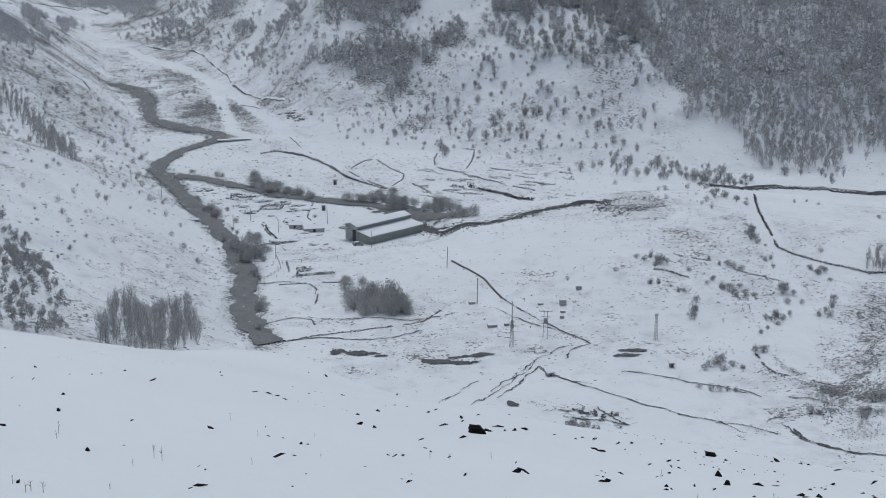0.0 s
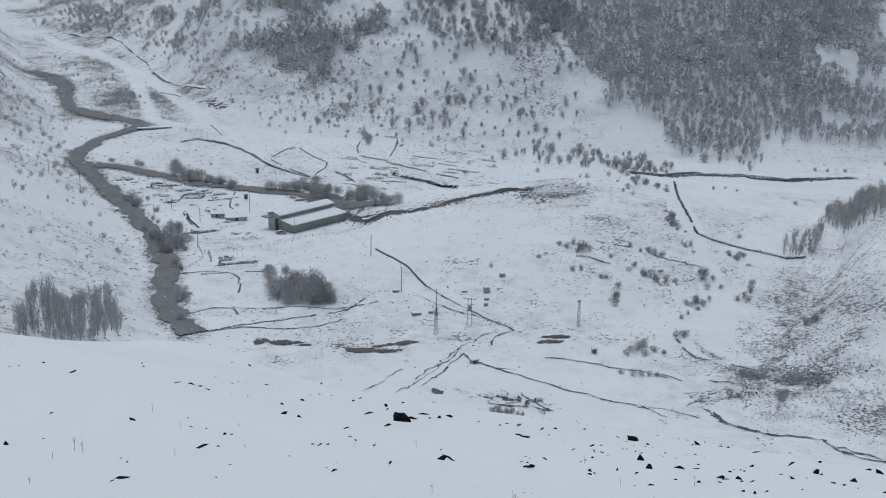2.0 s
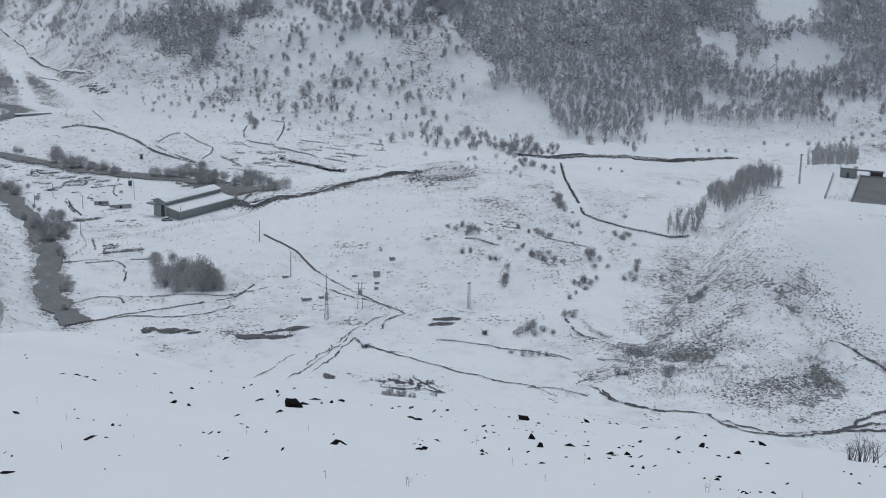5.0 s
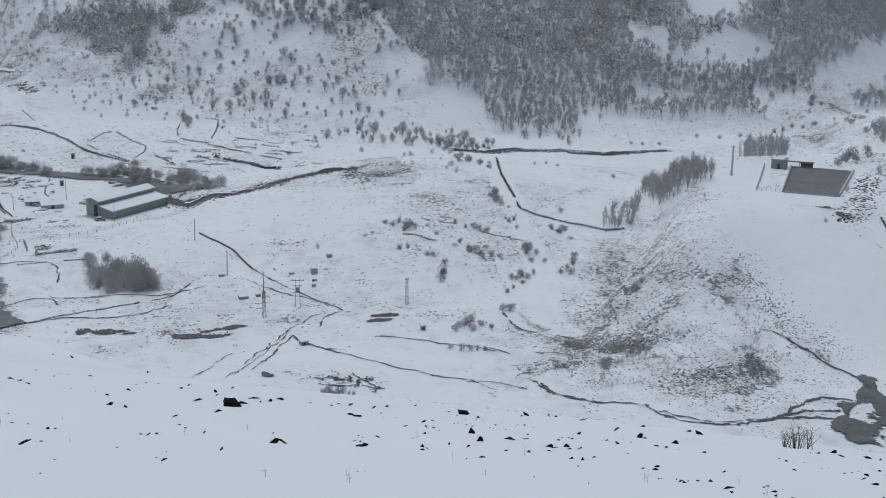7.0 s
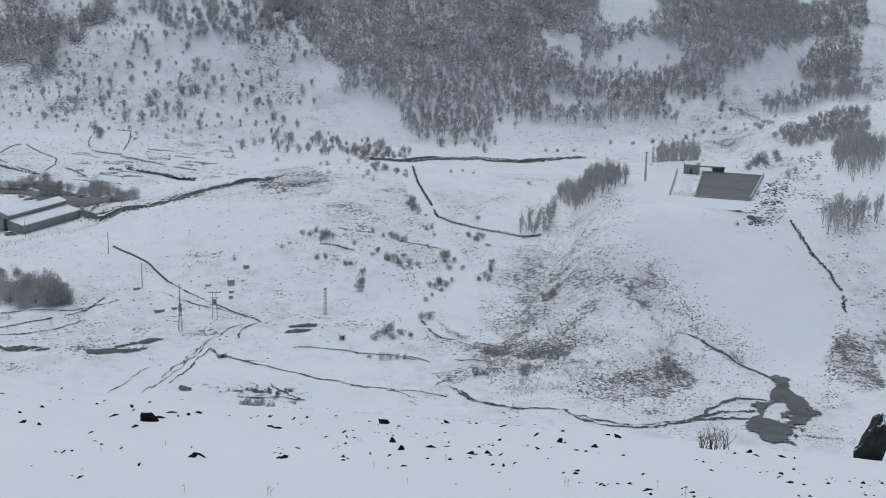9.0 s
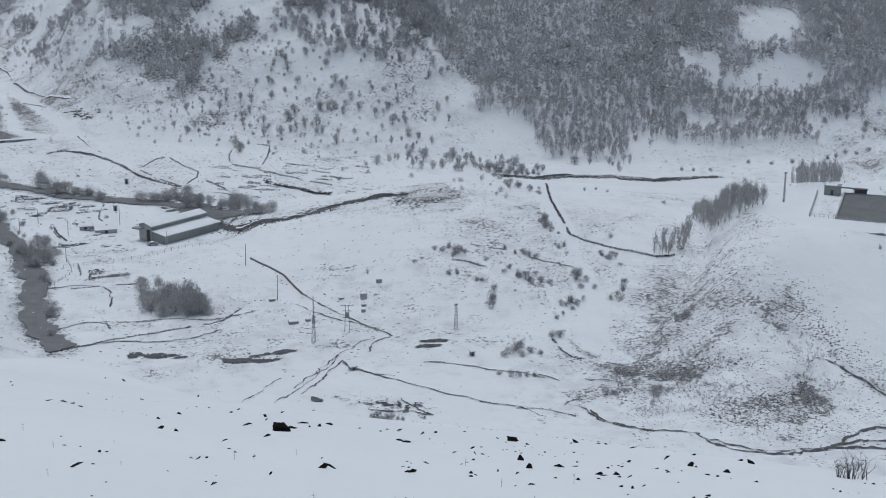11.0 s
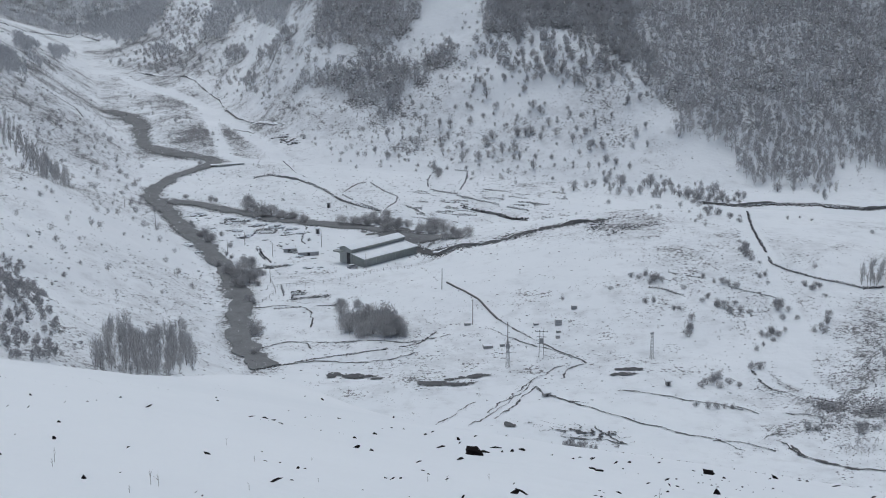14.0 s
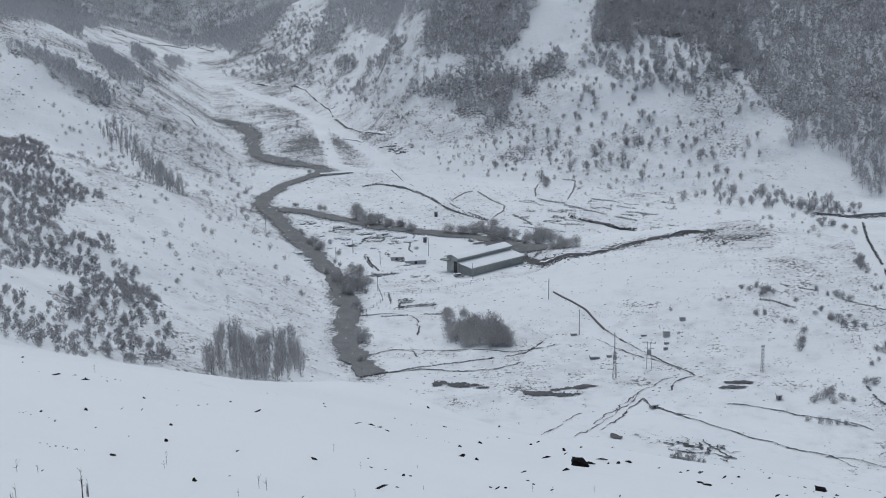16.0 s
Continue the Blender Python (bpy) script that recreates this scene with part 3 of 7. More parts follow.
STREAMS = {
    "ruta": [(-1.5, 310.9), (1.3, 314.8), (4.3, 320.6), (7.3, 325.6), (9.7, 329.8)],
    "rutb": [(12.1, 319.8), (17.9, 330.5), (22.2, 338.2), (25.8, 343.6)],
    "h": [(14, 314), (18.1, 321.9), (23.4, 333.8), (26.9, 339.9)],
    "i": [(7.4, 309.8), (12.7, 317.6), (18.4, 327), (22.9, 338), (26.4, 344), (32.8, 353.2), (37.2, 356.5)],
    "j": [(26.9, 339.9), (29.5, 332.7), (34.6, 329.9), (40.4, 326.5)],
    "k": [(43, 357.7), (36.9, 354), (35.1, 346.7)],
    "l": [(19.3, 398.5), (25.8, 386), (30.5, 377.1), (36.5, 367.7), (43, 357.7)],
    "m": [(15.4, 390.8), (21.2, 382.9), (28.5, 373.6), (34.2, 370.4), (39.3, 362)],
    "n": [(-7.6, 373.1), (-14.2, 366.7), (-24.3, 365.9), (-38, 368.5), (-47.8, 364.7)],
    "o": [(-64.9, 425.1), (-53.4, 428.2), (-44.9, 422.2), (-41.7, 408.7), (-41.9, 400.9)],
    "p": [(-58.5, 379.9), (-50.4, 386.1), (-43.4, 388.4), (-39.1, 380.2)],
    "q": [(-48.7, 387.3), (-36.1, 386.1), (-21.9, 387.4), (-7.6, 381.3), (4.6, 388.4)],
    "a": [(33.2, 330.7), (40.1, 323.8), (46.8, 317.9), (53.2, 311.3), (59.3, 304.8), (64.4, 301.9), (69.6, 299.6), (74.2, 292.1)],
    "az": [(26.9, 339.9), (29.7, 335), (33.2, 330.7)],
    "ab": [(68.2, 299.5), (73.7, 298.9), (76.9, 294.8), (81, 291.9)],
    "b": [(50.1, 336.6), (59.1, 334.3), (63.8, 330), (73.8, 326.5), (77.6, 323.3), (79.7, 319.4)],
    "bb": [(77.6, 323.3), (82.6, 322), (84.5, 317.7)],
    "f": [(80.3, 300.3), (83.6, 302.2), (87.5, 303.8), (93.4, 304.5), (97.8, 307.3), (99.6, 311.3), (99.2, 314.6), (91, 317.1)],
    "g": [(80.3, 300.3), (85.4, 298.4), (84.8, 293.5), (86.2, 288.4), (91.1, 282), (102.9, 278.4)],
    "ma": [(30.6, 303.2), (38.9, 300.9), (46.2, 297.7)],
    "mb": [(39.6, 309.6), (41, 304.7), (44.9, 298.3)],
    "c": [(86.2, 294.9), (86.8, 289), (90.8, 282.8), (97.2, 280.1), (103.9, 278.2), (109, 272.3), (114.1, 266.9), (119.5, 262.5), (126.8, 262.6), (135.7, 262.7), (142.9, 262.3), (150.8, 258.7)],
    "d": [(108.2, 270.3), (110.6, 266.9), (114, 263), (120, 260.3), (129.2, 261.4), (137.9, 264.1), (145.2, 269.7), (152.9, 272.9), (158.6, 270.3)],
    "db": [(134.1, 262.5), (142.6, 264.6), (153.1, 264.3)],
    "e": [(169.8, 280.5), (168, 286.1), (163.9, 290.8), (161.9, 300.3), (157.9, 306), (153.5, 309.5)],
    "eb": [(164.5, 293.7), (162.2, 297.4), (160.4, 304.1), (157.7, 307.6)],
    "rt": [(154.5, 248), (160.1, 247.5), (165.9, 244.9)],
}
WALLS = {
    "craga": [(320.1, 516.3), (270.1, 439.9), (257.5, 424.2), (246.7, 408.6)],
    "cragb": [(247.4, 420.4), (234.4, 402.9), (223.0, 384.7), (213.2, 367.9), (208.5, 359.7)],
    "cragc": [(204.3, 364.0), (207.3, 365.1), (209.2, 364.2)],
    "tracka": [(114.6, 489.6), (113.2, 468), (110.7, 444.3), (109.8, 425), (109.4, 407.2), (109.4, 396.5)],
    "trackb": [(116.6, 418.6), (115.7, 407.3), (113.7, 391.1)],
    "loop": [(89.3, 347), (89.6, 338.7), (91.6, 333.3), (96.7, 330.6), (101.5, 327.1), (104.7, 324)],
    "crag": [(-89.6, 729.5), (-84.7, 721.2), (-78.1, 712.8)],
    "edge": [(-110.5, 771.6), (-96.7, 750.5), (-83.8, 738.3)],
    "bar": [(-125.1, 775.4), (-110.2, 756.7), (-94.4, 720)],
    "lipa": [(-84.1, 691.1), (-73.9, 659.8), (-65.6, 644.5)],
    "dota": [(-54.6, 361.8), (-46.5, 365.4), (-38.4, 369.9), (-30, 372.6), (-23.2, 374.8)],
    "dotw": [(-23.2, 374.8), (-14.6, 377.2), (-6, 380.4), (-0.7, 391.6)],
    "rise": [(-14.7, 380.6), (-10.5, 386), (-4.4, 399.9), (1.5, 417.5)],
    "yardc": [(-73.1, 513.2), (-70.5, 502.6), (-66.1, 491.7), (-64.4, 484.8)],
    "yardd": [(-71.3, 483.1), (-64.7, 480.6), (-58.2, 485)],
    "slabw": [(-51.6, 435.5), (-44.6, 436), (-37.7, 437.5)],
    "stilla": [(-34.4, 384.2), (-23.9, 387.7), (-10.7, 393.9)],
    "lowa": [(-60.1, 423.4), (-51.4, 424.4), (-42.5, 424.2), (-33.7, 423.6)],
    "pipe": [(3.2, 441.1), (9, 430.4), (14.5, 417.9), (19.3, 398.5)],
    "field": [(126.7, 510.8), (120.7, 478.8), (116.5, 444.6), (114.9, 427.7), (117.9, 422.4), (128.5, 412.7), (140.2, 405.1), (147.3, 407.1)],
    "right": [(217.5, 362.8), (216.2, 355.6), (213.6, 342.1), (213.9, 332.3), (212.7, 327), (212.5, 321.6), (209, 315.6), (208.7, 312.9)],
    "oval": [(-45, 615), (-37.9, 635.2), (-33.7, 636.7), (-25.9, 617.6), (-18.7, 606.6), (-19.1, 595.1), (-24.4, 579.6)],
    "oval2": [(-45.9, 609.4), (-35.4, 591.1), (-25.6, 578.5)],
    "pen": [(11.3, 617.5), (14.4, 634.9), (16.3, 654.4), (3.2, 660), (-2.6, 656.1), (-4.5, 636.8), (-3.9, 626.2)],
    "ta": [(-2.5, 619.9), (9.8, 610.8)],
    "tb": [(1.6, 594.2), (14.7, 586.1)],
    "tc": [(2.9, 581.5), (11.9, 577.7)],
    "td": [(11.9, 580.5), (24.4, 568.4), (39.6, 548.7)],
    "te": [(-14.2, 587.3), (-6.1, 571.6)],
    "tf": [(9.7, 607.4), (25.3, 589.9), (42.4, 570.9)],
    "cut": [(-93.1, 646.7), (-85.1, 653.2), (-69, 639.4), (-55.9, 620.3), (-45.9, 597.1), (-31.8, 581.6), (-26.4, 577.2)],
    "mid": [(70.1, 410.1), (74.4, 408.2), (77.4, 403.9), (82.8, 398.5)],
    "mid2": [(78.5, 421.8), (89.4, 414.2), (100.2, 403.4), (111.1, 396)],
    "ravine": [(-9, 511.2), (12.4, 490.6), (23.6, 494.1), (33, 502.6), (46.9, 507.7), (66.2, 507.1)],
    "gorge": [(123.5, 578.2), (141.8, 575.3), (153.7, 579.3), (175.3, 576.9), (194.2, 565.7), (224.1, 569.7), (198.1, 450.4)],
    "farw": [(-411.7, 1216.8), (-379.5, 1158.9), (-368.7, 1173.5), (-369.3, 1246.8), (-370.9, 1355.7), (-324.4, 1256.6)],
    "roadw": [(-235.3, 1025.6), (-219.6, 1001.5), (-193.7, 973.2), (-175.7, 941.1), (-161.7, 901.7), (-145.6, 864.3), (-136.7, 831.8), (-124.7, 800.9), (-109.9, 772.1)],
    "roadl": [(-109.3, 767.9), (-89.4, 745.1)],
    "diag": [(-230.9, 751.5), (-219.6, 744.3), (-209.6, 749.3), (-199.9, 725.4)],
    "flatline": [(88.1, 339.1), (88.7, 333.3), (94.3, 329.7), (99.5, 326.4), (103.2, 318.4), (109, 313.5)],
    "gorgeb": [(206.4, 360), (214.5, 371.3), (237.1, 402.3), (254.1, 426.1)],
    "yarda": [(-56.7, 547), (-57.3, 535.8), (-56.9, 524.2), (-52.8, 513.7), (-48.5, 505.3)],
    "yardb": [(-74.2, 512.7), (-71.3, 502.8), (-68.6, 494.8)],
    "rwa": [(-54.7, 444.8), (-48.1, 443.4)],
    "rwb": [(-53.4, 436.3), (-46.2, 435.3), (-40, 436.9)],
    "rwc": [(-57.3, 454.7), (-55, 441.5)],
    "hwa": [(-66.1, 517), (-59.7, 512.9), (-57.5, 508)],
    "hwb": [(-63, 506.6), (-57.1, 504.2), (-52.2, 510.3)],
    "bita": [(-96.2, 557.1), (-92.2, 554.4)],
    "bitb": [(-91.8, 545.3), (-87.7, 544.2)],
    "bitc": [(-87.3, 536.7), (-81.1, 534.5)],
    "bitd": [(-82.6, 550.9), (-74.4, 545.4), (-69.3, 544.8)],
    "bite": [(-67.7, 541.3), (-61.3, 544)],
    "bitf": [(-65.6, 533.9), (-61, 535.7)],
    "barnw": [(-15.7, 516), (-9.9, 516.3), (-4.1, 510.6), (0.5, 507.8)],
    "cropa": [(60.9, 487.4), (65.9, 504.7), (72.6, 512.9), (78.5, 506.5), (87.7, 513.7)],
    "cropb": [(63, 472.9), (71, 484.6), (80.5, 490.1), (89, 494.7)],
    "cropc": [(61.1, 482.5), (64.8, 505.2), (69.4, 514.3)],
    "rightb": [(206.6, 311.6), (198.7, 301.1), (190.6, 289.8), (179.4, 273.2), (171.7, 262.4)],
    "browr": [(155.5, 248.6), (159.4, 246.3), (166, 242.7)],
    "heapa": [(161.9, 347.2), (159, 336), (159.3, 324.4), (163.1, 313.5), (167.7, 305), (168.6, 293.4)],
    "heapb": [(103, 328.2), (117.5, 317.2), (138.1, 310.7)],
    "heapc": [(112.8, 286.5), (131.9, 291.5), (148.4, 296.4)],
    "heapd": [(101.6, 331.7), (115.9, 342.3), (135.8, 368.9), (157.8, 402.7)],
}
WILLOW_SPOTS_A = [(-23.3, 397.6, 1.15), (-16.7, 390.8, 1.3), (-28.8, 397.3, 0.95), (-20.9, 404.7, 1.1), (-12.3, 393.9, 1), (-33.3, 421.6, 0.7), (-27.5, 422, 0.8), (-88.2, 590.8, 1), (-79.4, 574.2, 1.1), (-84.4, 582.2, 0.8), (-65.1, 562.7, 0.75), (-70.5, 565.6, 0.75), (-58.3, 558.7, 0.5), (-26.6, 553.7, 0.8), (-20.4, 552.9, 0.9), (-12.9, 550.5, 0.8), (-16.6, 551.9, 0.8), (-1.8, 547.1, 1.2), (6.4, 524.2, 0.9), (13.2, 514.6, 0.8), (9.8, 520.2, 0.7), (-96.5, 528.2, 0.8), (-101.6, 536.5, 0.6), (-81.2, 477.9, 0.9), (-72.5, 463.9, 1), (-67.8, 460.5, 0.8), (-73.8, 457.9, 1), (-59, 396.6, 0.8), (-86.4, 489.5, 0.6), (-109, 556.8, 0.45), (-127.7, 684.5, 0.5), (-120.8, 606.4, 0.5), (-107.2, 599.7, 0.5), (0.9, 646.9, 0.9)]
WILLOW_SPOTS_B = [(-22.6, 401.6, 1.2), (-16.1, 398, 1.1), (-18.8, 397.5, 1.2), (-28.2, 402.2, 0.9), (-11.3, 389.9, 0.8), (-24.8, 391.2, 1), (-78, 471.4, 0.8), (-71.3, 470.5, 0.9), (-6.7, 541, 1), (3, 534.1, 1), (-23, 555.3, 0.9), (-75, 570.6, 1), (-69, 563, 0.9)]
WILLOW_SPOTS_C = [(-41.5, 552.9, 0.8), (-36.4, 551.6, 0.9), (-31.5, 551.3, 1), (-28.2, 561.6, 0.9), (-22.1, 564.9, 0.9), (-76.3, 475, 0.8), (-74.4, 480.1, 0.9), (-71.8, 481.9, 0.9), (-68.2, 471.3, 0.8), (-69.9, 460.7, 0.9), (-71.8, 456.3, 0.8), (-99.4, 538.5, 0.9), (-95.9, 532.2, 0.8), (-59.3, 555.4, 0.8), (-80.8, 565.4, 0.9)]
WILLOW_SPOTS_D = [(-87.2, 579.9, 1.1), (-78.5, 568.1, 1), (-104.9, 598.5, 0.55), (-70.8, 564.2, 0.6), (-63.8, 563.7, 0.7), (-21.4, 540.7, 1.1), (-17.2, 538.1, 0.9), (-30.4, 550.1, 0.7), (-35, 552.5, 0.6), (-0.7, 533.4, 1.3), (-3.6, 530.7, 1), (1, 547.7, 1), (3.9, 514.4, 0.9), (-87.6, 591.9, 0.8), (8.5, 512.5, 0.8), (-7.9, 532.6, 0.7), (-70.6, 468.1, 0.55), (-66, 456.7, 0.5), (-77.1, 495, 0.4), (-92.3, 537, 0.4), (-85.8, 518.6, 0.4), (-66.5, 472.2, 0.5), (-56.7, 377, 0.5)]
WILLOW_SPOTS_E = [(-16.6, 390.6, 1.75), (-21, 393.1, 1.3), (-13.4, 392.5, 1.2), (-28.4, 395.2, 1.35), (-31.1, 399.7, 1), (-32.6, 413.9, 0.9), (-26.6, 401.7, 1)]
WILLOW_SPOTS = WILLOW_SPOTS_E + WILLOW_SPOTS_D + WILLOW_SPOTS_A + WILLOW_SPOTS_B + WILLOW_SPOTS_C
SHRUB_SPOTS_A = [(110.2, 387.5, 1.1), (111.3, 381.3, 0.8), (75, 414.1, 1), (65.5, 420.3, 1), (67.9, 417.6, 0.9), (71.8, 418, 0.7), (78.9, 383.3, 1.1), (78, 379, 1), (76.7, 374.4, 0.8), (66.8, 399.3, 1.1), (69.5, 399.3, 1), (74.8, 392.7, 1), (76.6, 392.4, 0.9), (88.9, 393.3, 1.1), (91.7, 389, 1), (95, 387.2, 1.1), (94.4, 392.6, 0.9), (97.5, 385.8, 0.9), (84.9, 396.4, 0.8), (87.7, 400.6, 0.7)]
SHRUB_SPOTS_B = [(102.5, 369.5, 1), (105.2, 372.5, 0.9), (99.9, 366.5, 0.9), (96.4, 363.3, 0.7), (91.9, 348.9, 1.3), (78, 336.6, 1), (81.1, 339.2, 1.1), (83.1, 337.4, 0.9), (77.6, 342.3, 0.7), (114.3, 372.2, 1.1), (117.5, 376.6, 0.8), (125.2, 405.7, 0.9), (121, 408.8, 0.9), (124.7, 407.4, 0.8), (124.9, 398.2, 0.7), (104.5, 300, 1.1), (106.5, 301.1, 1), (109.1, 302.1, 0.8), (95.6, 303.7, 0.9), (97.9, 303.7, 0.9)]
SHRUB_SPOTS_C = [(31.8, 295.9, 0.9), (33.1, 295.2, 0.9), (34.5, 295.3, 0.8), (37.2, 294.8, 0.8), (38.2, 294.5, 0.7), (27.7, 296.2, 0.6), (25.7, 296.5, 0.5), (129.4, 346.4, 1.2), (132.2, 349.2, 1), (127, 349.3, 0.9), (57.5, 411.7, 0.7), (41.3, 409, 0.6), (164.5, 471.3, 0.9), (197.8, 362.6, 0.7)]
SHRUB_SPOTS_D = [(109.6, 443.8, 1), (109.6, 436.7, 1.1), (110.2, 454.9, 0.8), (110.9, 427.9, 0.6), (107.3, 417.7, 0.6), (109.2, 409.4, 0.6), (109.9, 509.1, 0.9), (114, 506, 0.9), (118.5, 504.8, 0.9), (121.5, 502.5, 0.8), (139.1, 496.6, 0.7), (144.8, 499.7, 0.6), (147.6, 493, 0.6), (169.7, 393.2, 0.5)]
SHRUB_SPOTS_E = [(-183, 499.2, 1), (-168.6, 486.7, 0.8), (-110.3, 326.8, 0.8), (-130.9, 403.1, 0.7), (-117.3, 390.4, 0.9), (-128.1, 346.8, 0.7), (-117.1, 377, 0.6), (-150.1, 400, 0.8), (-136.6, 418.5, 0.6), (8.3, 668.9, 0.9), (17.8, 640.4, 0.9), (-20, 679, 1), (-16.9, 674.8, 0.8), (-73, 598.7, 0.6), (-202.6, 839.6, 0.9), (-235.3, 878.2, 0.9), (-126.3, 866.8, 1.1), (-114.5, 851.1, 1.2), (-288, 912.9, 1.6), (-279.3, 937.8, 1.2), (-287.4, 873.6, 1.4)]
SHRUB_SPOTS_F = [(301.8, 605.7, 1.4), (308.1, 608.9, 1.3), (321.1, 609.1, 1.3), (295, 601.4, 1.2), (313.8, 607.3, 1.1), (339.3, 595.5, 1.7), (346.5, 614.1, 1.5), (245.5, 438.6, 1.4), (251.2, 442.4, 1.5), (261.4, 451.9, 1.6), (295.8, 621.3, 1.2), (336.1, 633, 1.2), (251.3, 597.5, 1.2), (272.2, 592.5, 1.2), (261.6, 592.8, 1), (211.8, 583.7, 1), (217.6, 583.7, 0.9), (226.2, 583, 0.9)]
SHRUB_SPOTS_G = [(32.2, 297.1, 1.1), (31.1, 296.6, 0.9), (35.6, 296.8, 1), (34.5, 296.4, 0.8), (93.5, 304.9, 1.1), (94.8, 304.5, 0.9), (105.6, 302.8, 1.1), (107.5, 304.2, 0.9), (74.9, 339.6, 1.2), (76.9, 341.7, 1.3), (78.8, 343.3, 1.1), (72.9, 337.8, 0.9), (68.9, 325, 0.8), (71.5, 322.9, 1), (73.7, 322.5, 1), (75.9, 322.3, 0.9), (77.9, 321.3, 0.8)]
SHRUB_SPOTS_H = [(26.5, 702.3, 1.6), (45.7, 581, 1), (70.7, 420.3, 1.1), (71.8, 415.2, 1), (73.9, 416.4, 0.9), (94.2, 410.1, 1.1), (95.7, 408.2, 1), (91.5, 410.3, 0.9), (98, 406.2, 1), (88.7, 415.4, 0.8), (80.7, 407.2, 0.8)]
SHRUB_SPOTS_I = [(-66.2, 434.7, 1.4), (-64.1, 430.8, 1.2), (-59.3, 405.9, 1.2), (-57.5, 399.3, 1.2), (-82.6, 501.3, 1), (-85.7, 506.3, 0.9), (-53.8, 524, 0.9)]
SHRUB_SPOTS_J = [(114.3, 591.1, 1.7), (117.4, 586.3, 1.9), (120.3, 580.9, 1.8), (124.1, 577.8, 1.6), (128.9, 578.7, 1.5), (134.1, 578.3, 1.4), (139.5, 579.2, 1.2), (118.4, 598.6, 1.6), (123.2, 586.5, 1.7), (133.7, 588.4, 1.3), (128.7, 590.1, 1.4), (138, 584.2, 1.2), (117.5, 576.1, 1.2)]
SHRUB_SPOTS_K = [(72.6, 414.8, 1.5), (70.9, 413.2, 1), (76.8, 378, 1.6), (75.6, 372.9, 1.2), (107.1, 388.6, 1.7), (106.6, 381.2, 1), (100.5, 372.3, 1.2), (97.5, 370.4, 1), (107.9, 435.4, 1.6), (107.8, 441.7, 1.2), (108.9, 431.2, 1.2), (110.2, 416.1, 1), (128.6, 423, 1), (122.7, 404.4, 1.2), (117.2, 371.8, 1.4), (93.8, 361.4, 1)]
SHRUB_SPOTS_L = [(240.2, 434.8, 1.6), (245.7, 442.0, 1.9), (250.0, 445.6, 1.7), (252.8, 447.0, 2.0), (248.1, 436.1, 1.5), (257.8, 444.1, 1.2), (329.3, 586.8, 1.5), (334.1, 600.3, 1.7), (328.4, 630.5, 1.8), (332.7, 636.6, 2.1), (109, 440.5, 1.7), (110.4, 446, 1.2), (107.7, 389.7, 1.6), (122.6, 404.3, 1.0), (121.2, 407.5, 0.9), (119.7, 379, 1.3), (121.7, 383.4, 1.1), (101.2, 371.5, 1.2), (99.1, 369.4, 0.9), (90.8, 390.6, 1.3), (91.9, 386.9, 1.1), (89.2, 391.8, 1.1), (87.1, 399.5, 0.9), (108.1, 414.7, 1.0), (89.5, 349, 1.2), (127.8, 345, 1.2), (126, 344.6, 1.0), (129.4, 344.9, 1.3), (110, 511.9, 1.5), (113.4, 505.5, 1.6), (116.8, 499.2, 1.4), (112, 514, 1.3), (118.6, 491.1, 1.1), (146.7, 411.9, 1.0), (150.8, 412.4, 1.2)]
SHRUB_SPOTS = SHRUB_SPOTS_L + SHRUB_SPOTS_J + SHRUB_SPOTS_K + SHRUB_SPOTS_A + SHRUB_SPOTS_B + SHRUB_SPOTS_C + SHRUB_SPOTS_D + SHRUB_SPOTS_E + SHRUB_SPOTS_F + SHRUB_SPOTS_G + SHRUB_SPOTS_H + SHRUB_SPOTS_I
CLODS_A = [(-8.2, 24.4, 0.07, 0.05, 10), (-7.2, 21.3, 0.07, 0.06, 30), (-7.5, 21.1, 0.07, 0.04, 30), (-7.3, 23.7, 0.07, 0.03, 30), (-6.2, 19.7, 0.08, 0.05, 0), (-6.2, 25.8, 0.2, 0.04, 10), (-7.1, 24.5, 0.06, 0.02, 0), (-7.2, 25.5, 0.05, 0.02, 0), (-7.3, 27.8, 0.08, 0.04, 0), (-4.4, 28.2, 0.24, 0.03, -5), (-4.2, 29, 0.19, 0.04, -10), (-3.9, 28.3, 0.13, 0.04, -15), (-3.5, 26.7, 0.15, 0.05, -20), (-3.6, 32.4, 0.06, 0.03, 0), (-4.3, 34.5, 0.05, 0.03, 0), (-4.3, 16.6, 0.06, 0.05, 35), (-3.6, 12.1, 0.05, 0.06, 0), (-3.3, 17, 0.1, 0.07, 0)]
CLODS_B = [(-7.7, 41.9, 0.08, 0.06, 0), (-6.7, 36.7, 0.09, 0.05, 0), (-9.3, 83.9, 0.12, 0.12, 0), (-8.2, 85.8, 0.2, 0.32, 50), (-2.5, 12.2, 0.04, 0.03, 20), (-2.4, 12, 0.03, 0.02, 10), (-2.5, 17.1, 0.07, 0.03, -20), (-2.3, 17.2, 0.04, 0.02, -10), (-2, 16.8, 0.07, 0.04, 15), (-1.9, 16.9, 0.04, 0.04, 60), (-2, 14.5, 0.2, 0.06, 10), (-1.9, 15.2, 0.07, 0.02, 0), (-2.2, 10.6, 0.2, 0.03, 0), (-2.2, 10.3, 0.07, 0.02, 10), (-1.5, 13, 0.04, 0.01, 10), (-1.5, 11.8, 0.03, 0.02, 10), (-3.3, 9.2, 0.03, 0.04, -30), (-5.3, 16.6, 0.07, 0.07, 35)]
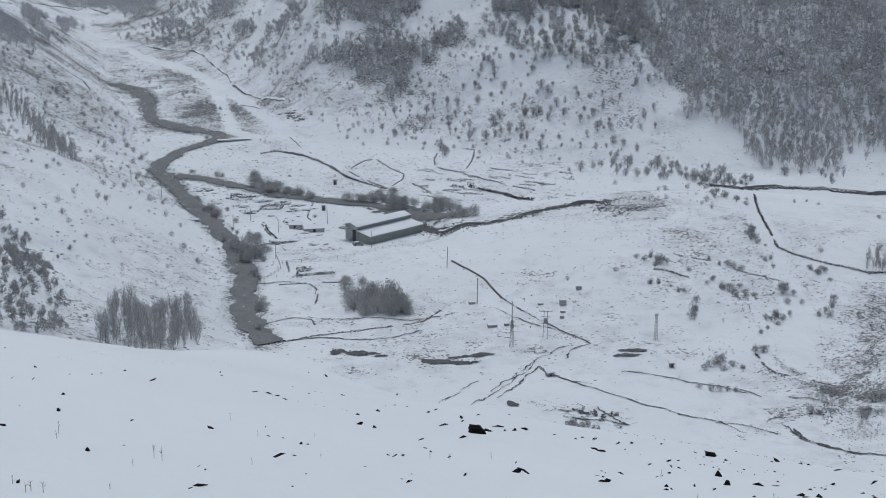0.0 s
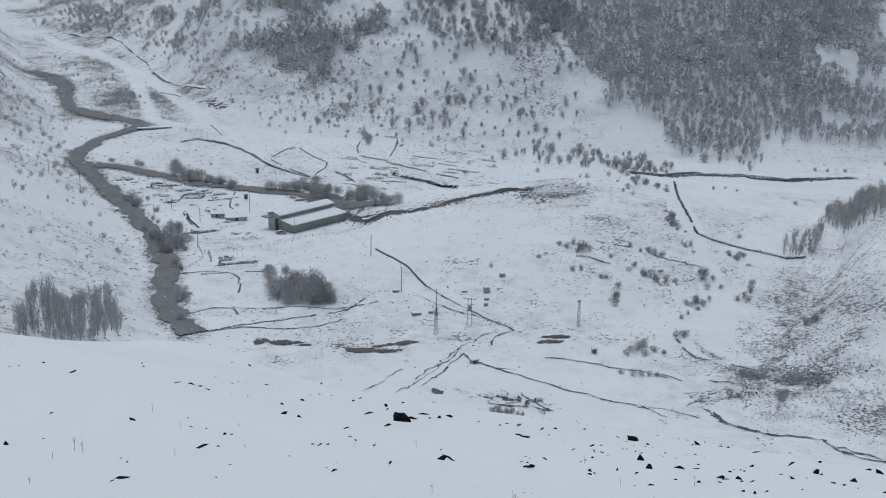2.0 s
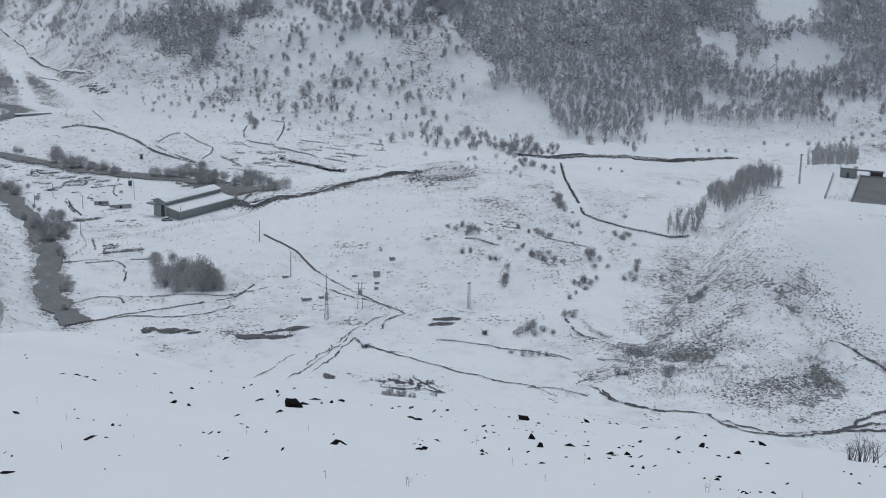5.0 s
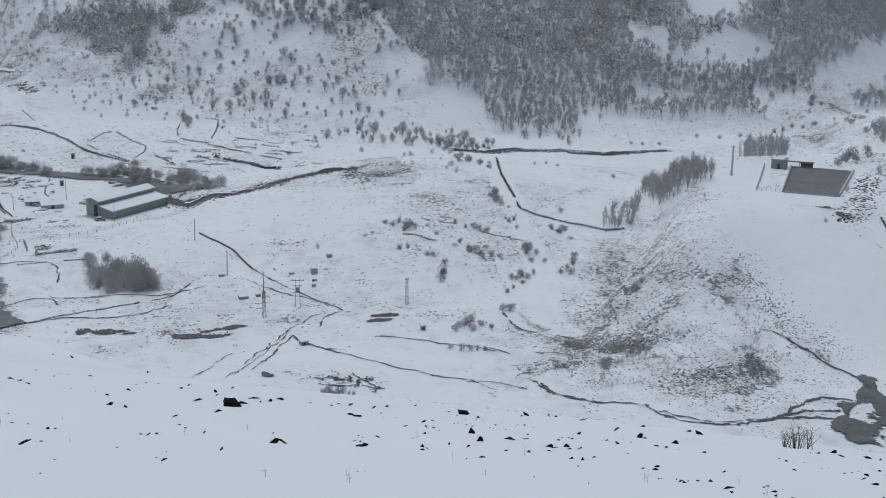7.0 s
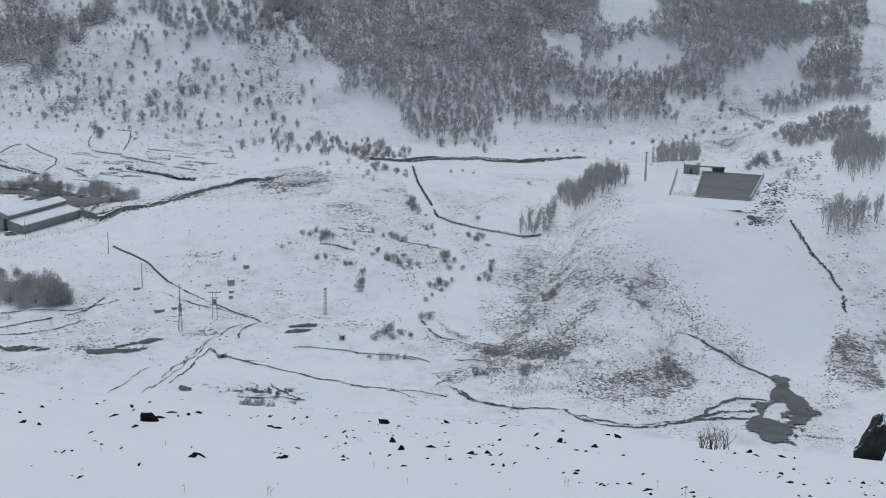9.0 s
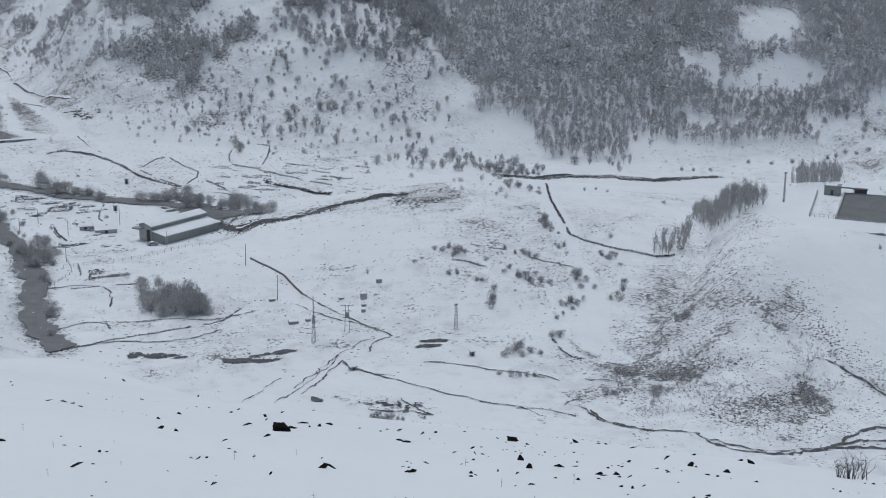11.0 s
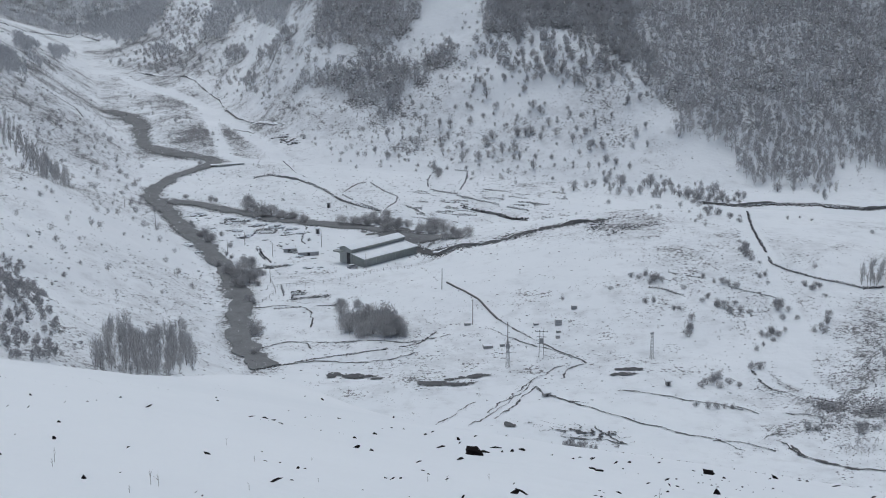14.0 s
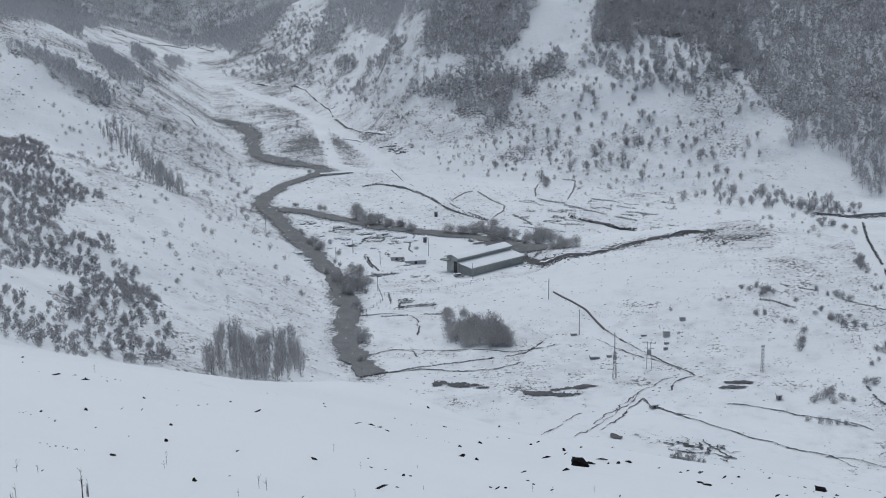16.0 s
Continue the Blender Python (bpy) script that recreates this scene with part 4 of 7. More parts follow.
CLODS_C = [(-5.8, 16.5, 0.04, 0.02, 20), (-2.8, 18.9, 0.04, 0.02, 0), (-3.5, 13.1, 0.03, 0.01, 0), (-1.9, 26.7, 0.11, 0.05, 15), (-1.6, 22.9, 0.13, 0.09, -10), (-1.6, 29.4, 0.13, 0.06, 10), (-1.3, 22.7, 0.1, 0.06, 15), (-1.5, 31.5, 0.1, 0.03, 20), (-1.3, 32.3, 0.09, 0.03, -10), (-1, 33.1, 0.08, 0.03, 0), (-0.4, 31.9, 0.12, 0.05, 15), (-0.2, 33.4, 0.16, 0.06, 20), (-3, 78.2, 0.15, 0.18, 0), (-0.4, 21.5, 0.13, 0.05, 22), (-0.7, 17.2, 0.1, 0.05, 25), (-0.8, 17.4, 0.04, 0.04, 40), (-0.6, 17.7, 0.04, 0.05, -50), (-0.3, 19.9, 0.07, 0.03, 0)]
CLODS_D = [(-0.2, 19.3, 0.06, 0.03, 15), (0.1, 18.7, 0.09, 0.04, 20), (-1, 15.2, 0.04, 0.01, 0), (-0, 28.2, 0.27, 0.05, 15), (0.5, 31.9, 0.12, 0.12, 45), (0.4, 24.6, 0.18, 0.06, 12), (0.5, 30.5, 0.09, 0.07, 40), (0.8, 27.6, 0.39, 0.2, 0), (1, 28.2, 0.35, 0.07, 10), (1.4, 30.7, 0.35, 0.04, -6), (1.5, 29.1, 0.07, 0.06, 0), (1.8, 30.3, 0.14, 0.09, 15), (2.1, 30.7, 0.26, 0.06, -12), (0.3, 15.7, 0.11, 0.08, 35), (-0.4, 13.9, 0.09, 0.05, 20), (1.1, 17.9, 0.16, 0.1, 0), (1.2, 18, 0.23, 0.06, -25), (1.2, 19.5, 0.08, 0.05, 35)]
CLODS_E = [(2.8, 30.2, 0.09, 0.03, 0), (3.3, 29.8, 0.09, 0.04, 0), (3.5, 30.1, 0.12, 0.07, 20), (3.8, 29.9, 0.14, 0.07, 28), (3.5, 26.5, 0.23, 0.09, 15), (2.6, 19.3, 0.09, 0.03, 0), (2.4, 18, 0.18, 0.04, 10), (-0.4, 15.1, 0.02, 0.01, 0), (-0.5, 14.3, 0.04, 0.01, -10), (3.5, 64.1, 0.12, 0.06, 0), (1, 34.2, 0.13, 0.08, 25), (3.8, 30.1, 0.13, 0.06, 30), (3.4, 26.9, 0.16, 0.08, 10), (4.3, 29.4, 0.13, 0.1, 25), (4.8, 30.5, 0.12, 0.06, 15), (6.1, 33.5, 0.11, 0.05, 0), (6.7, 31.7, 0.11, 0.05, 0), (7, 31.2, 0.28, 0.14, 15)]
CLODS_F = [(9.4, 33.6, 0.22, 0.17, 0), (9.1, 33, 0.08, 0.05, 0), (10.4, 34.6, 0.21, 0.03, 0), (10.7, 34.8, 0.12, 0.07, 0), (4.8, 25.3, 0.2, 0.09, 20), (4.6, 24.1, 0.09, 0.07, -40), (4.1, 23.6, 0.1, 0.05, 25), (4.8, 24.2, 0.09, 0.05, 0), (4.8, 23.6, 0.06, 0.02, 0), (4.2, 22.1, 0.09, 0.04, 10), (4, 21.6, 0.05, 0.04, 30), (3.8, 21.1, 0.06, 0.03, 25), (3.1, 20.8, 0.16, 0.03, -8), (2.8, 21, 0.05, 0.02, 0), (2.8, 20.5, 0.04, 0.03, -30), (2.5, 19.3, 0.09, 0.02, 0), (2.5, 18, 0.19, 0.06, 18), (5.5, 23.7, 0.16, 0.16, 10)]
CLODS_G = [(5.1, 21.3, 0.15, 0.13, 15), (4.2, 19.8, 0.04, 0.06, 0), (4.5, 19.6, 0.09, 0.06, 35), (3.6, 19.1, 0.08, 0.06, 0), (3.4, 18, 0.11, 0.03, 0), (3.5, 18.2, 0.06, 0.04, -30), (6, 22.6, 0.25, 0.06, -8), (6.5, 23.2, 0.16, 0.02, 0), (5.1, 19.4, 0.07, 0.03, 0), (5.5, 19.4, 0.08, 0.05, 0), (4.2, 17.4, 0.14, 0.07, 20), (3.9, 17.1, 0.04, 0.03, 40), (6.5, 21.5, 0.15, 0.09, -10), (6.5, 21.2, 0.17, 0.03, 0), (6.9, 21.7, 0.15, 0.08, 15), (6.1, 20.2, 0.08, 0.04, 10), (6.8, 21.2, 0.08, 0.04, 0), (7, 21.2, 0.11, 0.06, 25)]
CLODS_H = [(8.9, 27.1, 0.14, 0.07, 15), (10.9, 30, 0.18, 0.12, 35), (8.4, 23, 0.11, 0.04, 10), (8.6, 24.3, 0.05, 0.02, 0), (7.8, 20.8, 0.05, 0.02, 0), (6, 18.6, 0.09, 0.04, 15), (6.1, 18.3, 0.06, 0.07, 20), (6.6, 19.2, 0.08, 0.06, 30), (5.7, 17.3, 0.04, 0.02, 0), (7.2, 23.2, 0.09, 0.04, -5), (11.2, 33.8, 0.31, 0.07, 0), (10.9, 28.3, 0.12, 0.09, 10), (5.1, 15, 0.02, 0.02, 0), (4.4, 15.2, 0.02, 0.02, 0), (1.9, 14.4, 0.04, 0.01, 0), (2, 14.4, 0.04, 0.01, 0), (13.3, 34.3, 0.14, 0.09, 0), (10.8, 28, 0.2, 0.17, 15)]
CLODS_I = [(10.9, 27.9, 0.09, 0.06, 0), (11, 26.2, 0.19, 0.12, 0), (15.5, 35.9, 0.19, 0.09, 0), (15, 33.9, 0.21, 0.21, 45), (7.3, 18.1, 0.11, 0.05, 5), (7, 17.4, 0.11, 0.05, 10), (6.8, 17.4, 0.07, 0.05, 25), (6.8, 15.9, 0.08, 0.06, 30), (8.4, 17.9, 0.13, 0.06, 25), (7.2, 15.2, 0.18, 0.07, 25), (8.2, 16, 0.08, 0.03, 20), (8, 15.4, 0.1, 0.04, 0), (10.7, 19.9, 0.11, 0.04, 0), (17.8, 30.9, 0.21, 0.14, 0), (16.6, 29.6, 0.1, 0.07, 0), (16.3, 29.5, 0.06, 0.03, 0), (18.3, 29.8, 0.13, 0.27, 65), (18.5, 29.6, 0.08, 0.08, 30)]
CLODS_J = [(11.7, 19.2, 0.11, 0.05, 30), (11.5, 18.5, 0.15, 0.06, 0), (12.6, 21.1, 0.06, 0.02, -10), (12.5, 18.8, 0.09, 0.05, 0), (10.2, 16.1, 0.07, 0.05, 0), (10.4, 16.1, 0.07, 0.04, 0), (17.1, 29.3, 0.33, 0.05, -5), (-7.7, 19.9, 0.08, 0.06, 0), (-10.4, 27, 0.21, 0.04, -5), (-11.3, 27.5, 0.25, 0.04, -3), (-15.1, 34.5, 0.09, 0.05, 0), (-13.8, 31.5, 0.08, 0.03, 0), (-4.6, 10.7, 0.03, 0.02, 30), (-7.8, 18.3, 0.06, 0.04, 0), (-11.1, 28.2, 0.1, 0.03, 5), (28.8, 40.7, 1.3, 1.6, 0)]
CLODS = CLODS_A + CLODS_B + CLODS_C + CLODS_D + CLODS_E + CLODS_F + CLODS_G + CLODS_H + CLODS_I + CLODS_J
STALKS_A = [(-4.1, 12.7, 0.1), (-2.9, 12.3, 0.18), (-3.1, 8.8, 0.1), (-3.1, 8.9, 0.09), (-3, 8.9, 0.1), (-2.7, 9.6, 0.05), (0.1, 18.3, 0.11), (-0.2, 17.9, 0.12), (0.8, 19.7, 0.13), (-1.6, 15.6, 0.07), (3.8, 20.7, 0.2), (-3.3, 9.1, 0.08), (-2, 18.7, 0.07)]
STALKS_B = [(6.2, 15.7, 0.2), (6.2, 15.8, 0.16), (1.6, 12.9, 0.19), (1.6, 12.8, 0.14), (5.2, 18.6, 0.19), (3.6, 16.7, 0.15), (7.6, 15.7, 0.14), (0.7, 12.9, 0.13), (3.7, 15.1, 0.11), (7.6, 14.8, 0.16)]
STALKS_C = [(-4.1, 9, 0.14), (-4.7, 10.4, 0.14), (-3, 12.4, 0.19), (-2.6, 16.8, 0.11), (-4.2, 13.1, 0.16), (-3.4, 19.2, 0.13), (-4.6, 10.6, 0.08), (-12.5, 33.2, 0.26), (-2.1, 13.1, 0.09), (-3, 11.5, 0.09)]
STALKS = STALKS_A + STALKS_B + STALKS_C
BROW_BUSH = [(16.8, 31.3, 0.78), (17.5, 32, 0.77), (16.7, 31.6, 0.58)]

def polyline(points, step):
    """Points along a bent line, about step metres apart, with their direction."""
    out = []
    for (x0, y0), (x1, y1) in zip(points, points[1:]):
        k = max(1, int(math.hypot(x1 - x0, y1 - y0) / step))
        out += [(x0 + (x1 - x0) * i / k, y0 + (y1 - y0) * i / k) for i in range(k)]
    return np.array(out + [points[-1]], float)


def rounded(points, step, passes=3):
    p = polyline(points, step)
    for _ in range(passes):
        p[1:-1] = 0.25 * p[:-2] + 0.5 * p[1:-1] + 0.25 * p[2:]
    return p


def line_distance(x, y, points):
    d = np.full(np.shape(x), 1e9)
    for (x0, y0), (x1, y1) in zip(points, points[1:]):
        dx, dy = x1 - x0, y1 - y0
        u = np.clip(((x - x0) * dx + (y - y0) * dy) / (dx * dx + dy * dy + 1e-9), 0, 1)
        d = np.minimum(d, np.hypot(x - x0 - u * dx, y - y0 - u * dy))
    return d


def inside(x, y, poly):
    x, y = np.asarray(x, float), np.asarray(y, float)
    poly = list(poly)
    c = np.zeros(x.shape, bool)
    for (x0, y0), (x1, y1) in zip(poly, poly[1:] + poly[:1]):
        cross = (y0 > y) != (y1 > y)
        c ^= cross & (x < (x1 - x0) * (y - y0) / (y1 - y0 + 1e-12) + x0)
    return c


def ragged(x, y, amount):
    """Places shifted so that straight borders turn ragged."""
    return x + amount * (vnoise(x / 15, y / 15, 7) + 0.7 * vnoise(x / 5, y / 5, 17)), y + amount * (vnoise(x / 15, y / 15, 9) + 0.7 * vnoise(x / 5, y / 5, 19))


def bareness(x, y):
    """How much soil and stone shows through the snow, 0 to 1; up the valley also grey for haze."""
    r = np.hypot(x, y)
    patch = fbm(x, y, 45, 3, 91)
    b = 0.33 + 0.14 * patch
    yf = knots(x, RIGHT_FOOT)
    hill = smooth(-10, 50, y - yf)
    b = b + hill * (0.04 + 0.07 * patch)
    left = smooth(0, 30, knots(y, LEFT_FOOT) - x)
    b = b + left * (0.03 + 0.08 * patch) * (0.7 + 0.1 * smooth(560, 700, y))
    # upper valley: extra specks also darken the snow in place of haze
    up_valley = smooth(640, 760, y) * smooth(-60, -130, x)
    b = b + (0.10 + 0.10 * fbm(x, y, 26, 3, 94)) * up_valley
    bluff = np.exp(-((x + 150) / 38) ** 2 - ((y - 790) / 70) ** 2)
    b = b + bluff * (0.05 + 0.10 * fbm(x, y, 18, 3, 93))
    terraces = smooth(-62, -40, x) * (1 - smooth(40, 62, x)) * smooth(548, 566, y) * (1 - smooth(625, 650, y))
    b = b + (0.08 + 0.10 * fbm(x, y, 9, 2, 92)) * terraces
    ed, fl = heap_edge(x, y), flank(y)
    face = smooth(-fl - 6, -fl + 8, ed) * (1 - smooth(-6, 5, ed)) * smooth(296, 312, y) * (1 - smooth(428, 450, y))
    b = b + face * (0.09 + 0.07 * fbm(x, y, 20, 3, 95))
    rim = np.exp(-((ed - 1) / 7) ** 2) * smooth(292, 310, y) * (1 - smooth(352, 372, y))
    b = b + 0.04 * rim
    skirt = np.exp(-((y - 306 - 0.1 * (x - 120)) / 13) ** 2) * smooth(94, 106, x) * (1 - smooth(150, 172, x))
    b = b + skirt * (0.02 + 0.10 * fbm(x, y, 14, 3, 96))
    cx = x - 0.25 * (y - 400)
    crag = smooth(236, 243, cx) * smooth(335, 360, y) * (1 - smooth(440, 470, y)) * (1 - smooth(250, 259, cx))
    b = b + 0.16 * crag - 0.12 * smooth(255, 268, cx) * (1 - smooth(520, 560, y)) * smooth(300, 330, y)
    qx, qy = ragged(x, y, 4.0)
    for poly, amount in ROUGH:
        b = b + inside(qx, qy, poly) * amount * (1 + 0.8 * fbm(x, y, 13, 3, 97))
    for t in TRACKS:
        b = b - 0.5 * (1 - smooth(2.0, 5.0, line_distance(x, y, t)))
    for t, w in RIVERS:
        b = b + 0.30 * (1 - smooth(w * 0.5, w * 0.5 + 5.0, line_distance(x, y, t)))
    b = np.where(r < 270, 0.10 + 0.08 * fbm(x, y, 12, 3, 99), b)
    b = np.where(np.hypot(x - 214, y - 408) < 34, 0.12, b)
    wx, wy = ragged(x, y, 7.0)
    wood = np.zeros(np.shape(x), bool)
    for key, poly in WOODS:
        if key not in ("thin", "left"):
            wood |= inside(wx, wy, poly)
    for _, poly in CLEARINGS:
        wood &= ~inside(wx, wy, poly)
    b = np.where(wood & (r > 270), np.maximum(0.38 + 0.27 * smooth(15, 75, y - yf), 0.62 * smooth(-60, -90, x)) + 0.08 * patch, b)
    b = np.where(inside(wx, wy, CLEARINGS[4][1]), np.minimum(b, 0.2), b)
    b = np.where(r > 1400, 0.66, b)
    return np.clip(b, 0, 1)


def mesh_from_arrays(name, v, f):
    """A mesh from arrays of places and of faces with the same number of corners."""
    me = bpy.data.meshes.new(name)
    v, f = np.asarray(v, np.float32), np.asarray(f, np.int32)
    n, k = f.shape
    me.vertices.add(len(v)), me.loops.add(n * k), me.polygons.add(n)
    me.vertices.foreach_set("co", v.ravel())
    me.loops.foreach_set("vertex_index", f.ravel())
    me.polygons.foreach_set("loop_start", np.arange(0, n * k, k, dtype=np.int32))
    me.polygons.foreach_set("loop_total", np.full(n, k, np.int32))
    me.update(calc_edges=True)
    return me


def smooth_shade(me):
    me.polygons.foreach_set("use_smooth", np.ones(len(me.polygons), bool))


def build_ground():
    az = np.radians(np.concatenate([np.arange(-180, -28, 4.0), np.arange(-28, 40, 0.19), np.arange(40, 180, 4.0)]))
    lr = np.concatenate([np.arange(math.log(0.03), math.log(16), 0.08), np.arange(math.log(16), math.log(110), 0.010),
                         np.arange(math.log(110), math.log(270), 0.03), np.arange(math.log(270), math.log(900), 0.0052),
                         np.arange(math.log(900), math.log(4900), 0.014)])
    r = np.exp(lr)
    r[0] = 0.0
    gx, gy = r[:, None] * np.sin(az)[None], r[:, None] * np.cos(az)[None]
    gz = ground(gx, gy)
    na, nr = len(az), len(r)
    v = np.stack([gx, gy, gz], -1).reshape(-1, 3)
    i, j = np.meshgrid(np.arange(nr - 1), np.arange(na), indexing="ij")
    j2 = (j + 1) % na
    quads = np.stack([i * na + j, i * na + j2, (i + 1) * na + j2, (i + 1) * na + j], -1).reshape(-1, 4)[:, ::-1]
    me = mesh_from_arrays("ground", v, quads)
    smooth_shade(me)
    a = me.attributes.new("bare", "FLOAT", "POINT")
    a.data.foreach_set("value", bareness(gx, gy).ravel().astype(np.float32))
    me.materials.append(SNOW_GROUND)
    return tagged(new("ground", me), "snow-covered valley land with stones showing through", "ground", kind="structure")


build_ground()



# ---- trees and shrubs ----
def slivers(base, tip, width, rng):
    """Thin tapered triangles from base to tip, as arrays."""
    n = len(base)
    side = np.cross(tip - base, rng.normal(size=(n, 3)))
    side /= np.linalg.norm(side, axis=1)[:, None] + 1e-9
    side *= np.asarray(width)[:, None] * 0.5
    v = np.stack([base - side, base + side, tip], 1).reshape(-1, 3)
    return v, np.arange(3 * n).reshape(-1, 3)


def trunk_mesh(h, r, sides=4, lean=(0, 0)):
    a = np.arange(sides) * 2 * np.pi / sides
    ring = np.stack([np.cos(a), np.sin(a), np.zeros(sides)], -1)
    v = np.concatenate([ring * r + (0, 0, -0.4), ring * r * 0.6 + (lean[0] * 0.5, lean[1] * 0.5, h * 0.5), [[lean[0], lean[1], h]]])
    f = []
    for k in range(sides):
        q = (k + 1) % sides
        f += [(k, q, sides + q), (k, sides + q, sides + k), (sides + k, sides + q, 2 * sides)]
    return v, np.array(f)


def crown_mesh(rng, h, w, limbs, twigs, low=0.15, upright=0.7, thick=1.0, fine=0.014, clumps=5, length=1.0, core=1.0):
    """Limbs and a cloud of fine twigs of a bare tree: w is the crown's width, low where the crown begins."""
    mid, rz = h * (low + 1) * 0.5, h * (1 - low) * 0.5
    t = rng.uniform(0, 1, limbs)
    a = rng.uniform(0, 2 * np.pi, limbs)
    zt = h * (low + (1 - low) * (0.25 + 0.75 * t))
    reach = w * 0.46 * np.sqrt(np.clip(1 - ((zt - mid) / rz) ** 2, 0.03, 1)) * rng.uniform(0.7, 1.0, limbs)
    tip = np.stack([np.cos(a) * reach, np.sin(a) * reach, zt], -1)
    base = np.stack([tip[:, 0] * 0.05, tip[:, 1] * 0.05, np.maximum(zt - reach * upright * 2 - 0.1 * h, 0.03 * h)], -1)
    v1, f1 = slivers(base, tip, np.full(limbs, 0.016 * h), rng)
    d = rng.normal(size=(twigs, 3))
    d /= np.linalg.norm(d, axis=1)[:, None]
    q = rng.uniform(0.1, 1.0, twigs) ** 0.5
    m = clumps
    heart = rng.normal(0, 1, (m, 3))
    heart *= (core * rng.uniform(0.25, 0.62, m) / np.linalg.norm(heart, axis=1))[:, None]
    spread = rng.uniform(0.38, 0.7, m)
    k = rng.integers(0, m, twigs)
    b2 = (heart[k] + d * (q * spread[k] * rng.uniform(0.85, 1.15, twigs))[:, None]) * (w * 0.5, w * 0.5, rz) + (0, 0, mid)
    e = d * (0.45, 0.45, 0.25) + rng.normal(size=(twigs, 3)) * 0.38 + (0, 0, upright)
    e /= np.linalg.norm(e, axis=1)[:, None]
    t2 = b2 + e * (rng.uniform(0.10, 0.2, twigs) * h ** 0.5 * 2.0 * length)[:, None]
    b2[:, 2] = np.maximum(b2[:, 2], 0.0)
    v2, f2 = slivers(b2, t2, rng.uniform(0.6, 1.4, twigs) * fine * h ** 0.5 * 2.4 * thick, rng)
    return np.concatenate([v1, v2]), np.concatenate([f1, f2 + len(v1)])


def whole_tree(seed, h, w, limbs, twigs, **more):
    rng = np.random.default_rng(seed)
    v1, f1 = trunk_mesh(h * 0.92, 0.016 * h, 3)
    v2, f2 = crown_mesh(rng, h, w, limbs, twigs, **more)
    return np.concatenate([v1, v2]), np.concatenate([f1, f2 + len(v1)])


def scatter(spec, spacing, seed, clears=(), keep=1.0, edge=0.0):
    """Jittered places inside a polygon and outside the clearings."""
    rng = np.random.default_rng(seed)
    p = np.array(spec, float)
    x0, y0, x1, y1 = p[:, 0].min(), p[:, 1].min(), p[:, 0].max(), p[:, 1].max()
    gx, gy = np.meshgrid(np.arange(x0, x1 + spacing, spacing), np.arange(y0, y1 + spacing, spacing))
    gx, gy = gx.ravel() + rng.uniform(-0.5, 0.5, gx.size) * spacing, gy.ravel() + rng.uniform(-0.5, 0.5, gy.size) * spacing
    wx, wy = ragged(gx, gy, edge)
    ok = inside(wx, wy, spec) & (rng.uniform(size=gx.size) < keep)
    for c in clears:
        ok &= ~inside(wx, wy, c)
    return gx[ok], gy[ok]


def planted(name, places, kinds, scale, seed, mat, label, category):
    """Many trees in one mesh, of a kind that nobody could count."""
    rng = np.random.default_rng(seed)
    x, y = places
    z = ground(x, y)
    which, turn, size = rng.integers(0, len(kinds), len(x)), rng.uniform(0, 2 * np.pi, len(x)), rng.uniform(*scale, len(x))
    vs, fs, at = [], [], 0
    for k, (v, f) in enumerate(kinds):
        m = which == k
        n = int(m.sum())
        if not n:
            continue
        c, s, q = np.cos(turn[m])[:, None], np.sin(turn[m])[:, None], size[m][:, None]
        X = (v[None, :, 0] * c - v[None, :, 1] * s) * q + x[m][:, None]
        Y = (v[None, :, 0] * s + v[None, :, 1] * c) * q + y[m][:, None]
        Z = v[None, :, 2] * q + z[m][:, None]
        vs.append(np.stack([X, Y, Z], -1).reshape(-1, 3))
        fs.append((f[None] + (np.arange(n) * len(v))[:, None, None] + at).reshape(-1, 3))
        at += n * len(v)
    me = mesh_from_arrays(name, np.concatenate(vs), np.concatenate(fs))
    me.materials.append(mat)
    return tagged(new(name, me), label, category, kind="stuff")


FOREST_KINDS = [whole_tree(40 + k, 7.6, 3.9 + 0.5 * (k % 3), 4, 92, low=0.03, upright=0.9, thick=3.9, clumps=5, length=1.05, core=0.8) for k in range(6)]
MASS_KINDS = [whole_tree(50 + k, 7.6, 4.2 + 0.5 * (k % 3), 2, 36, low=0.03, upright=1.0, thick=5.6, clumps=5, length=1.5, core=0.8) for k in range(6)]
FAR_KINDS = [whole_tree(60 + k, 9.0, 7.0, 1, 24, low=0.02, upright=1.2, thick=5.4, length=2.0) for k in range(4)]
SHRUB_KINDS = [whole_tree(80 + k, 3.0, 3.2, 4, 110, low=-0.3, thick=3.6, length=0.7, core=0.6) for k in range(5)]
BLOB_KINDS = [whole_tree(70 + k, 4.8, 4.0 + 0.4 * (k % 3), 4, 120, low=-0.15, upright=0.5, thick=5.0, clumps=4, length=0.85, core=0.5) for k in range(5)]
SPACING = {"main": 3.3, "left": 2.5, "thin": 3.9, "cap": 3.6, "corner": 4.2, "cone": 4.2}
